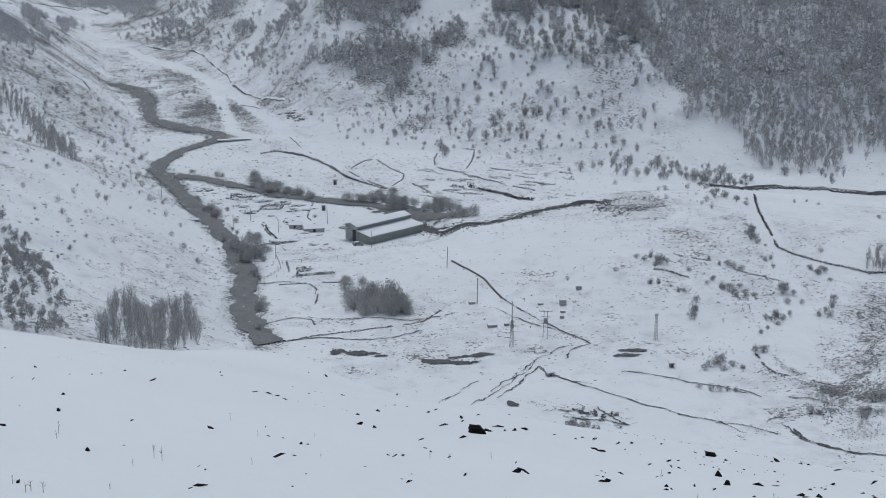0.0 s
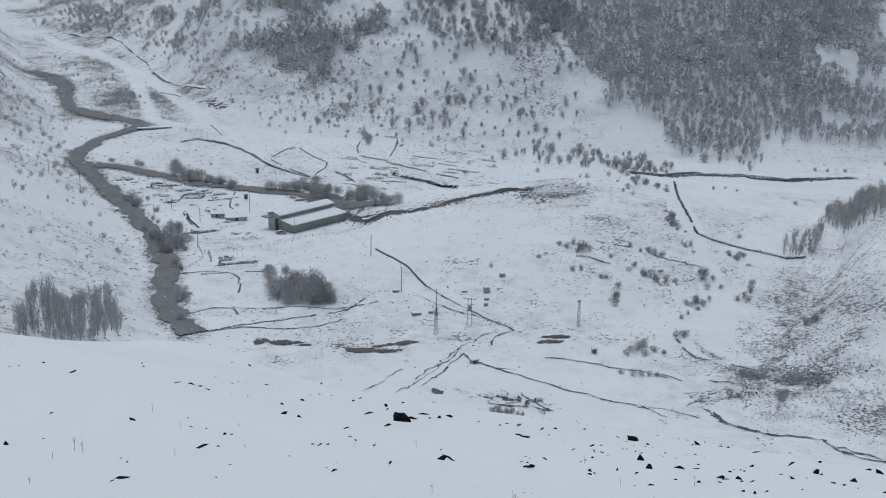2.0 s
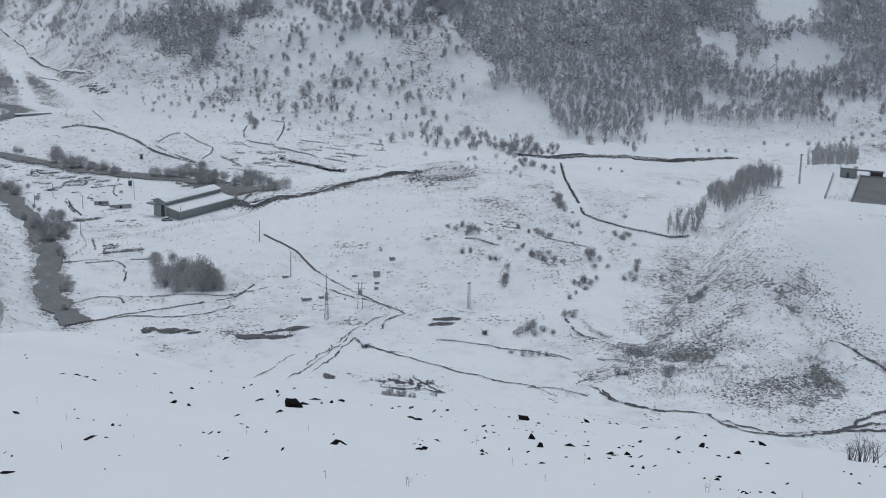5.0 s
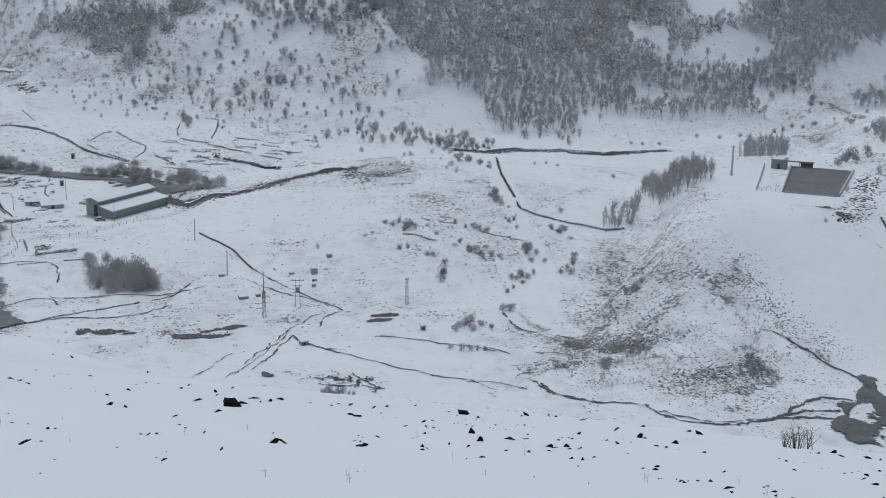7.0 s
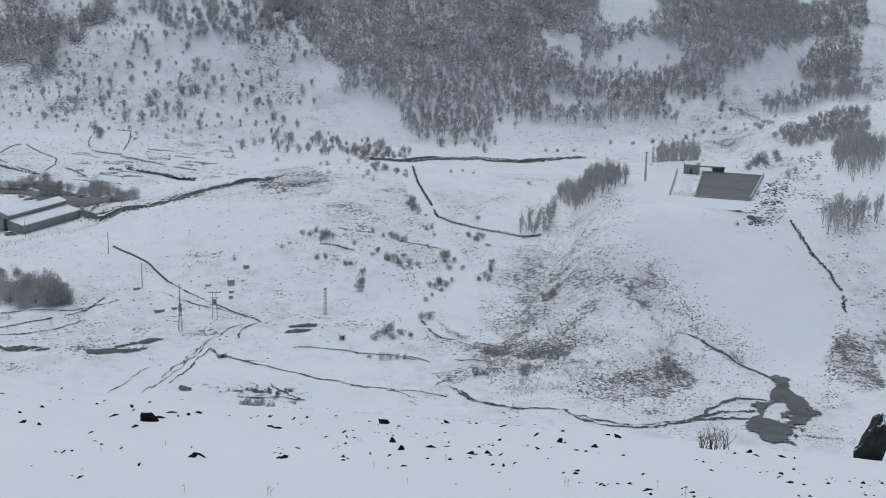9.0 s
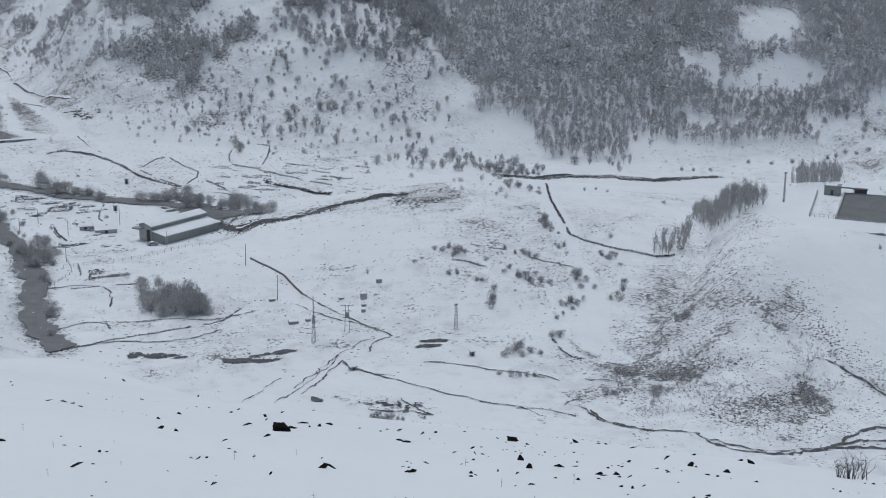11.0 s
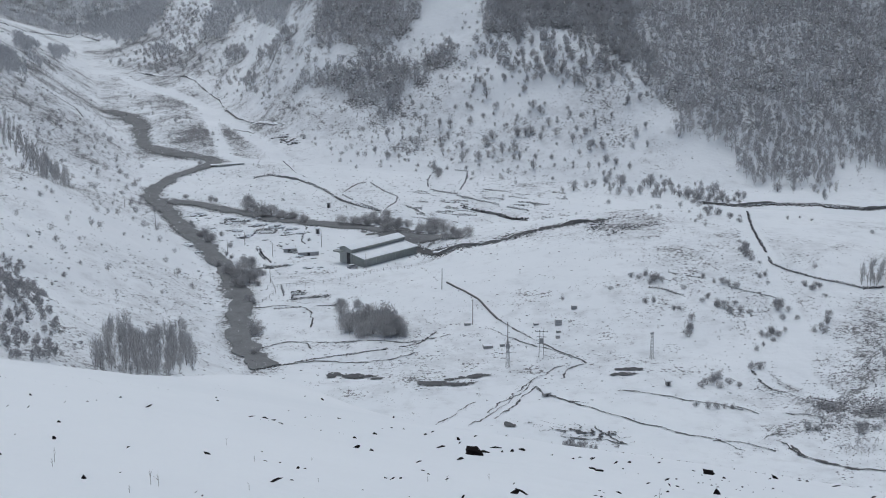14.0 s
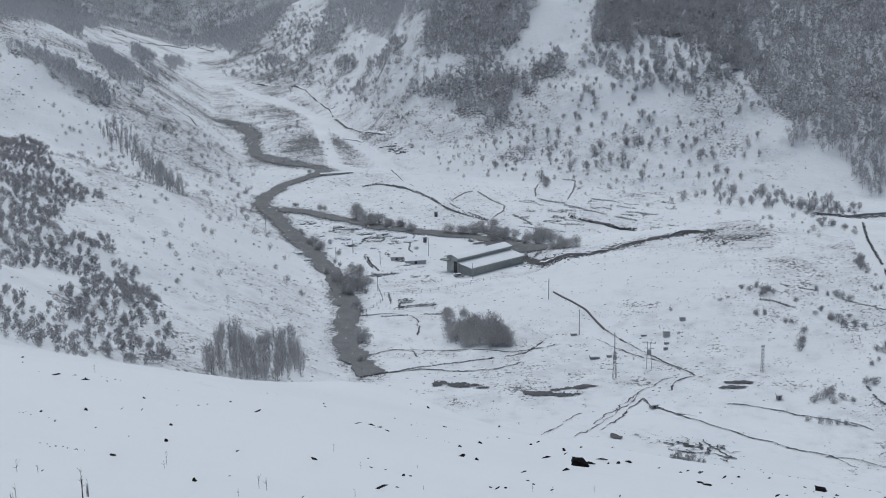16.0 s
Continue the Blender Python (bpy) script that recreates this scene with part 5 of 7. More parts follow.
for k, (key, poly) in enumerate(WOODS):
    round_kind = key in ("left", "thin", "tongueb")
    fx, fy = scatter(poly, SPACING.get(key, 3.1), 100 + k, [c for _, c in CLEARINGS], {"thin": 0.72, "left": 0.8}.get(key, 0.94), 4.0)
    if key == "left":
        lone = smooth(-112, -88, fx) * smooth(300, 330, fy + 60 * (fx < -100))
        few = np.random.default_rng(7).uniform(size=len(fx)) > 0.62 * lone
        fx, fy = fx[few], fy[few]
    ex, ey = scatter(poly, 5.0, 150 + k, [c for _, c in CLEARINGS], 0.02 if key == "left" else 0.16, 12.0)
    fx, fy = np.append(fx, ex), np.append(fy, ey)
    near = (np.hypot(fx, fy) < 1450) & (np.hypot(fx, fy) > 200)
    fx, fy = fx[near], fy[near]
    # deep and far woods take paler twigs in place of aerial haze
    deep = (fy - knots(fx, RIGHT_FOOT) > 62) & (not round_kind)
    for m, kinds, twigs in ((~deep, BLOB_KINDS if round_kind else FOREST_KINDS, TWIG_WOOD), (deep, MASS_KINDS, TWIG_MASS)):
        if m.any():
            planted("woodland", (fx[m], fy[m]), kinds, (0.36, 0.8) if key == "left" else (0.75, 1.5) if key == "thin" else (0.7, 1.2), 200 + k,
                    TWIG_HAZE if key in ("cap", "cone", "corner", "stripb", "strip", "dotd", "dote", "dotf", "dotg") else TWIG_DARK if key == "left" else twigs, "bare grey winter woodland standing on the snowy mountainside", "forest")
far_r = np.random.default_rng(5)
fa, fr = np.radians(far_r.uniform(-30, -4, 7500)), far_r.uniform(1385, 1780, 7500)
# the farthest wood has haze mixed into its twig colour
planted("far_woodland", (fr * np.sin(fa), fr * np.cos(fa)), FAR_KINDS, (0.8, 1.3), 9, TWIG_HAZE, "bare woodland in a haze-pale grey covering the most distant mountain", "forest")

for k, (poly, gap, keep) in enumerate(SCRUB):
    sx, sy = scatter(poly, gap, 170 + k, [], keep, 9.0)
    planted("hill_scrub", (sx, sy), SHRUB_KINDS, (0.7, 2.1) if np.mean(sy) > 850 else (0.4, 1.35), 270 + k, TWIG, "scattered bare scrub on the steep snowy mountainside", "scrub")


def part(name, me, mat, parent, label=""):
    """Links a mesh, or a bmesh, as one part under its thing."""
    if isinstance(me, bmesh.types.BMesh):
        bm, me = me, bpy.data.meshes.new(name)
        bm.to_mesh(me)
        bm.free()
    if mat and not me.materials:
        me.materials.append(mat)
    ob = new(name, me)
    ob.parent = parent
    return tagged(ob, label)


def tree(name, seed, h, w, limbs, twigs, label, category, mat=None, trunk_r=0.022, stems=1, **more):
    """A bare tree or shrub: an Empty with its trunks and its crown."""
    rng = np.random.default_rng(seed)
    root = tagged(new(name), label, category)
    for k in range(stems):
        lean = rng.normal(0, 0.12 * h if stems > 1 else 0.02 * h, 2)
        v, f = trunk_mesh(h * rng.uniform(0.75, 0.92), trunk_r * h, 5, lean)
        part("trunk", mesh_from_arrays("trunk", v, f), BARK, root)
    v, f = crown_mesh(rng, h, w, limbs, twigs, **more)
    part("crown", mesh_from_arrays("crown", v, f), mat or TWIG, root)
    return root


def stand(proto, x, y, size, turn, group=""):
    ob = copy_thing(proto, Matrix.Translation((x, y, float(ground(x, y)))) @ Matrix.Rotation(turn, 4, "Z"))
    ob.scale = (size * tr.uniform(0.8, 1.25), size * tr.uniform(0.8, 1.25), size * tr.uniform(0.8, 1.2))
    if group:
        tagged(ob, group=group)
    return ob


def drop(proto):
    for o in [*proto.children_recursive, proto]:
        bpy.data.objects.remove(o)


tr = random.Random(11)
YOUNG = [tree("young_tree", 300 + k, 5.0, 3.9 + 0.4 * (k % 3), 10, 300, "small bare young tree on the open snowy slope", "tree", TWIG_WOOD, low=-0.12, upright=0.5, thick=3.6, clumps=4, length=0.6, core=0.6) for k in range(6)]
for k, (key, poly) in enumerate(SPARSE):
    sx, sy = scatter(poly, {"slope": 7.4, "gaps": 6.0, "shelf": 4.2}.get(key, 5.2), 400 + k, [c for _, c in CLEARINGS], {"slope": 0.62, "edge": 0.3}.get(key, 0.6), 3.0)
    for x, y in zip(sx, sy):
        stand(tr.choice(YOUNG), x, y, tr.choice((0.45, 0.6, 0.8, 1.0, 1.3)) * tr.uniform(0.85, 1.15), tr.uniform(0, 6.28), "young trees on the slope")
POPLARS = [tree("poplar", 320 + k, 8.0, 3.0 + 0.3 * k, 14, 260, "slender bare poplar in a snowy grove", "tree", TWIG_GROVE, 0.007, low=0.06, upright=1.5, thick=0.95, clumps=12, length=1.15) for k in range(4)]
POPLAR_KINDS = [whole_tree(330 + k, 9.0, 2.6, 6, 90, low=0.05, upright=1.5, thick=1.5, clumps=8, length=1.5) for k in range(4)]
for key, spacing, lo, hi in (("l", 2.7, 0.42, 1.02), ("r", 2.2, 0.7, 1.06), ("rb", 2.2, 0.55, 0.9), ("rr", 2.6, 0.7, 1.2), ("cl", 3.6, 0.9, 1.3), ("hut", 3.0, 0.6, 0.95), ("pop", 3.4, 0.7, 1.1)):
    px, py = scatter(GROVES[key], spacing, 500 + len(key) + ord(key[0]), [], 0.9, 2.0)
    if key in ("pop", "rr", "cl", "hut", "rb"):
        planted("poplar_grove", (px, py), POPLAR_KINDS, (lo, hi), 560 + len(px), TWIG_GROVE, "grove of slender bare poplars in the snow", "grove")
        continue
    for x, y in zip(px, py):
        stand(tr.choice(POPLARS), x, y, tr.uniform(lo, hi), tr.uniform(0, 6.28), "poplar grove")
WILLOWS = [tree("willow_bush", 340 + k, 6.0, 7.5, 30, 1700, "large rounded bare willow bush beside the river", "bush", TWIG_GROVE, 0.008, 4, low=-0.25, thick=1.7, clumps=8, length=0.6, core=0.85) for k in range(3)]
for x, y, size in WILLOW_SPOTS:
    stand(tr.choice(WILLOWS), x, y, size, tr.uniform(0, 6.28), "willows by the water")
SHRUBS = [tree("shrub", 350 + k, 2.3, 2.7, 12, 240, "low dark bare shrub in the snowy field", "bush", TWIG_DARK, 0.012, 2, low=-0.3, thick=2.0, clumps=6) for k in range(4)]
for x, y, size in SHRUB_SPOTS:
    stand(tr.choice(SHRUBS), x, y, size, tr.uniform(0, 6.28), "shrubs in the fields")
for proto in YOUNG + POPLARS + WILLOWS + SHRUBS:
    drop(proto)



# ---- water, streams, puddles ----
def ribbon(name, points, width, mat, label, category, seed, lift=0.12, wobble=0.35, step=2.0, ends=True, kind="structure", wiggle=0.9):
    """A strip of water that follows the ground, with uneven banks."""
    p = rounded(points, step)
    s0 = np.arange(len(p)) * step
    p = p + wiggle * np.stack([fbm(s0, s0 * 0 + seed, 6.0, 4, 11), fbm(s0, s0 * 0 + seed, 6.0, 4, 12)], -1) * np.minimum(1, np.minimum(np.arange(len(p)), np.arange(len(p))[::-1]) / 4)[:, None]
    n, across = len(p), 5
    d = np.gradient(p, axis=0)
    d /= np.linalg.norm(d, axis=1)[:, None] + 1e-9
    side = np.stack([-d[:, 1], d[:, 0]], -1)
    s = np.arange(n) * step
    wl = width * 0.5 * (1 + wobble * (vnoise(s / 5, s * 0 + seed, 3) + 0.6 * vnoise(s / 1.7, s * 0 + seed, 5)))
    wr = width * 0.5 * (1 + wobble * (vnoise(s / 6, s * 0 + seed + 9, 3) + 0.6 * vnoise(s / 1.9, s * 0 + seed, 8)))
    bead = np.clip(0.75 + wobble * 0.9 * vnoise(s / 1.3, s * 0 + seed, 13), 0.12, 1.6) if wobble > 1 else 1.0
    wl, wr = np.maximum(wl, 0.04 * width) * bead, np.maximum(wr, 0.04 * width) * bead
    if ends:
        taper = np.minimum(1, np.minimum(np.arange(n), np.arange(n)[::-1]) / 3 + 0.15)
        wl, wr = wl * taper, wr * taper
    u = np.linspace(0, 1, across)[None]
    off = -wl[:, None] * (1 - u) + wr[:, None] * u
    x, y = p[:, :1] + side[:, :1] * off, p[:, 1:] + side[:, 1:] * off
    z = ground(x, y) + lift
    v = np.stack([x, y, z], -1).reshape(-1, 3)
    i, j = np.meshgrid(np.arange(n - 1), np.arange(across - 1), indexing="ij")
    f = np.stack([i * across + j, (i + 1) * across + j, (i + 1) * across + j + 1, i * across + j + 1], -1).reshape(-1, 4)[:, ::-1]
    me = mesh_from_arrays(name, v, f)
    smooth_shade(me)
    me.materials.append(mat)
    return tagged(new(name, me), label, category, kind=kind)


for k, (pts, w) in enumerate(RIVERS):
    ribbon("water", pts, w, WATER, "shallow grey river winding between snowy banks", "river", 3 + k, lift=0.34, wobble=0.3, ends=False)
def wet(name, box, mask, cell, lift, mat, label, category):
    """Open water or slush wherever mask(x, y) says so, as one sheet of small faces on the ground."""
    x0, x1, y0, y1 = box
    nx, ny = int((x1 - x0) / cell) + 2, int((y1 - y0) / cell) + 2
    gx, gy = np.meshgrid(x0 + np.arange(nx) * cell, y0 + np.arange(ny) * cell)
    on = mask(gx + cell / 2, gy + cell / 2)[:-1, :-1]
    i, j = np.nonzero(on)
    if not len(i):
        return None
    f = np.stack([i * nx + j, i * nx + j + 1, (i + 1) * nx + j + 1, (i + 1) * nx + j], -1)
    used, f = np.unique(f, return_inverse=True)
    x, y = gx.ravel()[used], gy.ravel()[used]
    me = mesh_from_arrays(name, np.column_stack([x, y, ground(x, y) + lift]), f.reshape(-1, 4))
    smooth_shade(me)
    me.materials.append(mat)
    return tagged(new(name, me), label, category, kind="structure")


def wet_line(points, width, seed, lift, label, category="stream", mat=None, cell=0.25, rag=0.75, name="stream"):
    """A stream along a line, ragged and here and there broken by snow."""
    p = rounded(points, 2.5, 2)
    m = width * 2 + 1
    box = (p[:, 0].min() - m, p[:, 0].max() + m, p[:, 1].min() - m, p[:, 1].max() + m)

    def mask(x, y):
        sx, sy = x + 0.7 * vnoise(x / 4, y / 4, seed) + 0.3 * vnoise(x / 1.3, y / 1.3, seed + 7), y + 0.7 * vnoise(x / 4, y / 4, seed + 3) + 0.45 * vnoise(x / 1.3, y / 1.3, seed + 8)
        d = line_distance(sx, sy, [tuple(q) for q in p]) / (width * 0.5)
        return d + rag * fbm(x, y, 1.8, 4, seed) + rag * 0.35 * vnoise(x / 9, y / 9, seed + 5) < 1

    return wet(name, box, mask, cell, lift, mat or SLUSH, label, category)


def wet_spot(x, y, rx, ry, turn, seed, lift, label, mat=None):
    """A slushy puddle with a torn shore."""
    c, s, m = math.cos(turn), math.sin(turn), max(rx, ry) * 1.9

    def mask(px, py):
        u, v = ((px - x) * c + (py - y) * s) / rx, ((py - y) * c - (px - x) * s) / ry
        return np.hypot(u, v) + 0.75 * fbm(px, py, 2.6, 4, seed) < 1

    return wet("puddle", (x - m, x + m, y - m, y + m), mask, 0.22, lift, mat or SLUSH, label, "puddle")


WIDTHS = {"a": 0.95, "az": 0.9, "ab": 0.6, "b": 0.7, "bb": 0.8, "c": 1.0, "d": 1.35, "db": 1.2, "e": 1.1, "eb": 0.7, "f": 0.6, "g": 0.75, "ma": 1.2, "mb": 0.9, "h": 0.7, "i": 0.5, "l": 0.9, "m": 0.6, "n": 1.1, "o": 0.9, "p": 0.9, "q": 1.0, "ruta": 0.6, "rutb": 0.5, "k": 0.9, "j": 0.8, "rt": 0.7}
for k, (key, pts) in enumerate(STREAMS.items()):
    wet_line(pts, 0.52 * WIDTHS.get(key, 0.5), 20 + k, 0.10 + 0.004 * k, "narrow dark meltwater stream through the snow")
for k, (x, y, rx, ry, turn) in enumerate(((-26, 353.5, 6.5, 2.0, -0.15), (-18, 350.2, 2.5, 0.8, -0.1), (1, 344.8, 7.5, 1.4, -0.1), (8.5, 349.5, 6.0, 1.3, 0.2), (54, 351.5, 4.2, 0.8, -0.1),
                                          (53.5, 348.0, 2.8, 0.8, -0.2), (50.5, 348.2, 1.4, 0.6, 0.1), (17.5, 311.5, 1.6, 1.8, 0.6), (-52.5, 352, 2.2, 0.6, 0), (-47, 351, 1.6, 0.5, 0), (1.5, 350.5, 1.2, 0.5, 0.1))):
    wet_spot(x, y, rx, ry, turn, 31 + k, 0.22 + 0.004 * k, "dark slushy puddle thawed into the snow")


def marsh_mask(x, y):
    """A net of thawed runnels on boggy ground."""
    u = ((x - 37.5) * 0.87 - (y - 304.8) * 0.49) / 13, ((x - 37.5) * 0.49 + (y - 304.8) * 0.87) / 4.2
    edge = np.hypot(*u) + 0.45 * fbm(x, y, 5, 3, 67)
    return (np.abs(fbm(x, y * 1.6, 4.2, 3, 66)) < 0.17 - 0.13 * np.clip(edge, 0, 1.4)) & (edge < 1.25)


wet("marsh", (18, 58, 290, 320), marsh_mask, 0.2, 0.28, SLUSH, "dark boggy runnels thawed into the snow", "marsh")


def ford_mask(x, y):
    qx, qy = x + 1.1 * fbm(x, y, 2.2, 4, 5), y + 2.6 * fbm(x, y, 2.2, 4, 6)
    return inside(qx, qy, FORD) & ~inside(qx, qy, ISLAND)


fx, fy = [p[0] for p in FORD], [p[1] for p in FORD]
wet("pool", (min(fx) - 3, max(fx) + 3, min(fy) - 5, max(fy) + 5), ford_mask, 0.2, 0.36, POOL_WATER, "dark pool of open water at the ford", "pool")
for k, (x, y, rx, ry) in enumerate(((203.5, 372.5, 2.6, 1.5), (204.5, 366.5, 1.8, 1.5), (209, 372.5, 1.0, 0.6))):
    wet_spot(x, y, rx, ry, -0.4, 80 + k, 0.1 + 0.004 * k, "dark slushy puddle on the levelled ground")
bx, by = RIVERS[0][0][-3]
wet_spot(bx, by, 9.0, 22.0, 0.5, 131, 0.3, "broad shallow grey pool in the upper river", WATER)


# ---- stones, rubble and dry stone walls ----
def stone_shapes(seed, n=10):
    """Rough broken stones of six corners, as arrays of unit size."""
    out = []
    rng = np.random.default_rng(seed)
    corner = np.array([(1, 0, 0), (0, 1, 0), (-1, 0, 0), (0, -1, 0), (0, 0, 1), (0, 0, -1)], float) * 0.55
    faces = np.array([(0, 1, 4), (1, 2, 4), (2, 3, 4), (3, 0, 4), (1, 0, 5), (2, 1, 5), (3, 2, 5), (0, 3, 5)])
    for _ in range(n):
        v = corner * rng.uniform(0.7, 1.2, (6, 1)) + rng.normal(0, 0.12, (6, 3))
        out.append((v * rng.uniform(0.7, 1.2, 3) * (1, 1, 0.75), faces))
    return out


STONES = stone_shapes(77)


def stones(name, x, y, size, seed, mat, label, category, lift=0.0, kind="stuff"):
    """Stones lying at these places, in one mesh."""
    rng = np.random.default_rng(seed)
    z = ground(x, y) + lift
    vs, fs, at = [], [], 0
    which = rng.integers(0, len(STONES), len(x))
    turn = rng.uniform(0, 6.28, len(x))
    for k, (v, f) in enumerate(STONES):
        m = which == k
        n = int(m.sum())
        if n:
            c, s, q = np.cos(turn[m])[:, None], np.sin(turn[m])[:, None], size[m][:, None]
            vs.append(np.stack([(v[None, :, 0] * c - v[None, :, 1] * s) * q + x[m][:, None], (v[None, :, 0] * s + v[None, :, 1] * c) * q + y[m][:, None], v[None, :, 2] * q + z[m][:, None]], -1).reshape(-1, 3))
            fs.append((f[None] + (np.arange(n) * len(v))[:, None, None] + at).reshape(-1, 3))
            at += n * len(v)
    me = mesh_from_arrays(name, np.concatenate(vs), np.concatenate(fs))
    me.materials.append(mat)
    return tagged(new(name, me), label, category, kind=kind)


def dry_wall(key, height, thick, seed, label="old dry-stone wall half buried in snow"):
    """A tumbled wall of rough stones along a line."""
    p = rounded(WALLS[key], 0.55, 2)
    rng = np.random.default_rng(seed)
    gap = vnoise(np.arange(len(p)) / 9.0, np.zeros(len(p)) + seed, 4) > -0.5
    p = p[gap] if gap.sum() > 6 else p
    n = len(p)
    x = np.repeat(p[:, 0], 3) + rng.normal(0, thick * 0.28, 3 * n)
    y = np.repeat(p[:, 1], 3) + rng.normal(0, thick * 0.28, 3 * n)
    lift = np.tile([0.15, 0.5, 0.85], n) * height * rng.uniform(0.4, 1.0, 3 * n)
    stones("stone_wall", x, y, rng.uniform(0.5, 1.0, 3 * n) * 0.85 * max(height, 0.75), seed, DARK_STONE if key in ("field", "right", "loop", "dota", "dotw", "mid", "lowa", "yardc", "yardd", "slabw", "td") else STONE, label, "wall", lift, kind="")


for k, (key, h, w) in enumerate((("field", 0.9, 0.7), ("right", 1.0, 0.8), ("oval", 0.6, 0.6), ("oval2", 0.7, 0.6), ("pen", 0.6, 0.6), ("ta", 0.8, 0.8), ("tb", 0.8, 0.9), ("tc", 0.7, 0.8), ("td", 1.6, 1.2),
                                 ("te", 0.9, 0.8), ("tf", 0.8, 0.8), ("cut", 1.1, 1.3), ("mid", 0.7, 0.7), ("mid2", 0.45, 0.5), ("farw", 0.9, 1.4), ("roadw", 0.45, 1.0), ("roadl", 0.6, 1.0), ("diag", 0.7, 1.6), ("yarda", 0.6, 0.6), ("yardb", 0.6, 0.6), ("rwa", 1.2, 1.6), ("rwb", 0.9, 0.7), ("rwc", 0.8, 0.6), ("hwa", 1.2, 0.8), ("hwb", 1.3, 0.8), ("bita", 0.7, 0.7), ("bitb", 0.7, 0.7), ("bitc", 0.6, 0.6), ("bitd", 0.7, 0.7), ("bite", 0.9, 1.0), ("bitf", 0.8, 0.8), ("barnw", 0.8, 1.2), ("dota", 0.45, 0.5), ("dotw", 0.45, 0.5), ("yardc", 0.8, 0.6), ("yardd", 0.7, 0.6), ("slabw", 0.9, 0.6), ("lowa", 0.45, 0.5), ("loop", 0.55, 0.9))):
    dry_wall(key, h, w, 600 + k)


def rubble(points, width, count, seed, size=(0.4, 1.2), label="tumbled dark rubble along the snowy bank", mat=None):
    p = rounded(points, 1.0, 2)
    rng = np.random.default_rng(seed)
    k = rng.integers(0, len(p), count)
    x, y = p[k, 0] + rng.normal(0, width * 0.5, count), p[k, 1] + rng.normal(0, width * 0.35, count)
    stones("rubble", x, y, rng.uniform(*size, count) ** 1.5, seed, mat or STONE, label, "stones")


for k, (key, pts) in enumerate(STREAMS.items()):
    length = sum(math.dist(p, q) for p, q in zip(pts, pts[1:]))
    rubble(pts, 1.0, int(length * 2.0), 740 + k, (0.15, 0.42), "dark stones and clods along a meltwater stream")
def cut_bank(points, height, seed, label, back=4.0):
    """A low bank: a steep face of bare earth and stones under a lip of snow."""
    p = rounded(points, 0.8, 3)
    n, s0 = len(p), np.arange(len(p)) * 0.8
    toward = -p / np.linalg.norm(p, axis=1)[:, None]
    p = p + toward * (0.9 * fbm(s0, s0 * 0 + seed, 5.0, 3, 21))[:, None]
    h = height * np.clip(0.55 + 0.85 * fbm(s0, s0 * 0 + seed, 13.0, 5, 23), 0.03, 0.95) * np.minimum(1, np.minimum(np.arange(n), np.arange(n)[::-1]) / 6 + 0.05)
    g = ground(p[:, 0], p[:, 1])
    root = tagged(new("earth_bank"), label, "bank", kind="structure")

    def strip(name, rings, mat, text=""):
        v = np.concatenate([np.column_stack([p - toward * o[:, None], z]) for o, z in rings])
        m = len(rings)
        i, j = np.meshgrid(np.arange(n - 1), np.arange(m - 1), indexing="ij")
        f = np.stack([j * n + i, j * n + i + 1, (j + 1) * n + i + 1, (j + 1) * n + i], -1).reshape(-1, 4)
        part(name, mesh_from_arrays(name, v, f), mat, root, text)

    bulge = 0.25 * fbm(s0, s0 * 0 + seed, 1.7, 3, 25)
    strip("face", [(0 * h, g - 0.4), (0.15 * h + bulge, g + 0.5 * h), (0.35 * h, g + h)], EARTH, "steep face of bare dark earth and stones")
    far = p - toward * back
    strip("snow_lip", [(0.30 * h, g + h + 0.05), (0.5 * h + 0.5, g + h + 0.12), (0 * h + back, ground(far[:, 0], far[:, 1]) - 0.1)], SNOW, "lip of settled snow")


for k, (key, h, back) in enumerate((("gorge", 1.45, 6.0), ("ravine", 1.3, 5.0), ("cut", 1.2, 4.0), ("roadw", 1.3, 6.0), ("td", 1.7, 4.0), ("edge", 1.0, 6.0), ("bar", 0.6, 4.0), ("lipa", 0.8, 4.0))):
    cut_bank(WALLS[key][:6] if key == "gorge" else WALLS[key], h, 31 + k, "low cut bank of dark earth edged with snow", back)
wet_line(WALLS["ravine"], 4.5, 71, 0.3, "stony dark stream bed below the raised field", cell=0.4, rag=0.7)
wet_line(WALLS["gorge"][:6], 3.6, 72, 0.3, "stony dark stream bed at the mountain's foot", cell=0.4, rag=0.7)
rubble(WALLS["ravine"], 7.0, 2600, 701, (0.3, 1.1), mat=DARK_STONE)
for k, key in enumerate(("cropa", "cropb", "cropc")):
    rubble(WALLS[key], 3.6, 150, 760 + k, (0.35, 1.25), "outcrop of dark rock breaking through the snow", DARK_STONE)
for k, (key, w, n) in enumerate((("heapa", 9.0, 1000), ("heapb", 5.0, 650), ("heapc", 7.0, 600), ("heapd", 7.0, 650))):
    rubble(WALLS[key], w, n, 770 + k, (0.25, 0.8), "broken dark stones rolled down the spoil heap", DARK_STONE)
for k, (key, w, n) in enumerate((("craga", 4.0, 200), ("cragb", 5.0, 330), ("cragc", 3.0, 80))):
    rubble(WALLS[key], w, n, 751 + k, (0.3, 1.3), "dark rock breaking through the snow above the levelled ground", DARK_STONE)
rubble(WALLS["tracka"], 2.4, 190, 754, (0.2, 0.7), "dark stones along the edge of a snowy track", DARK_STONE)
rubble(WALLS["trackb"], 1.6, 70, 755, (0.2, 0.6), "dark stones along the edge of a snowy track", DARK_STONE)
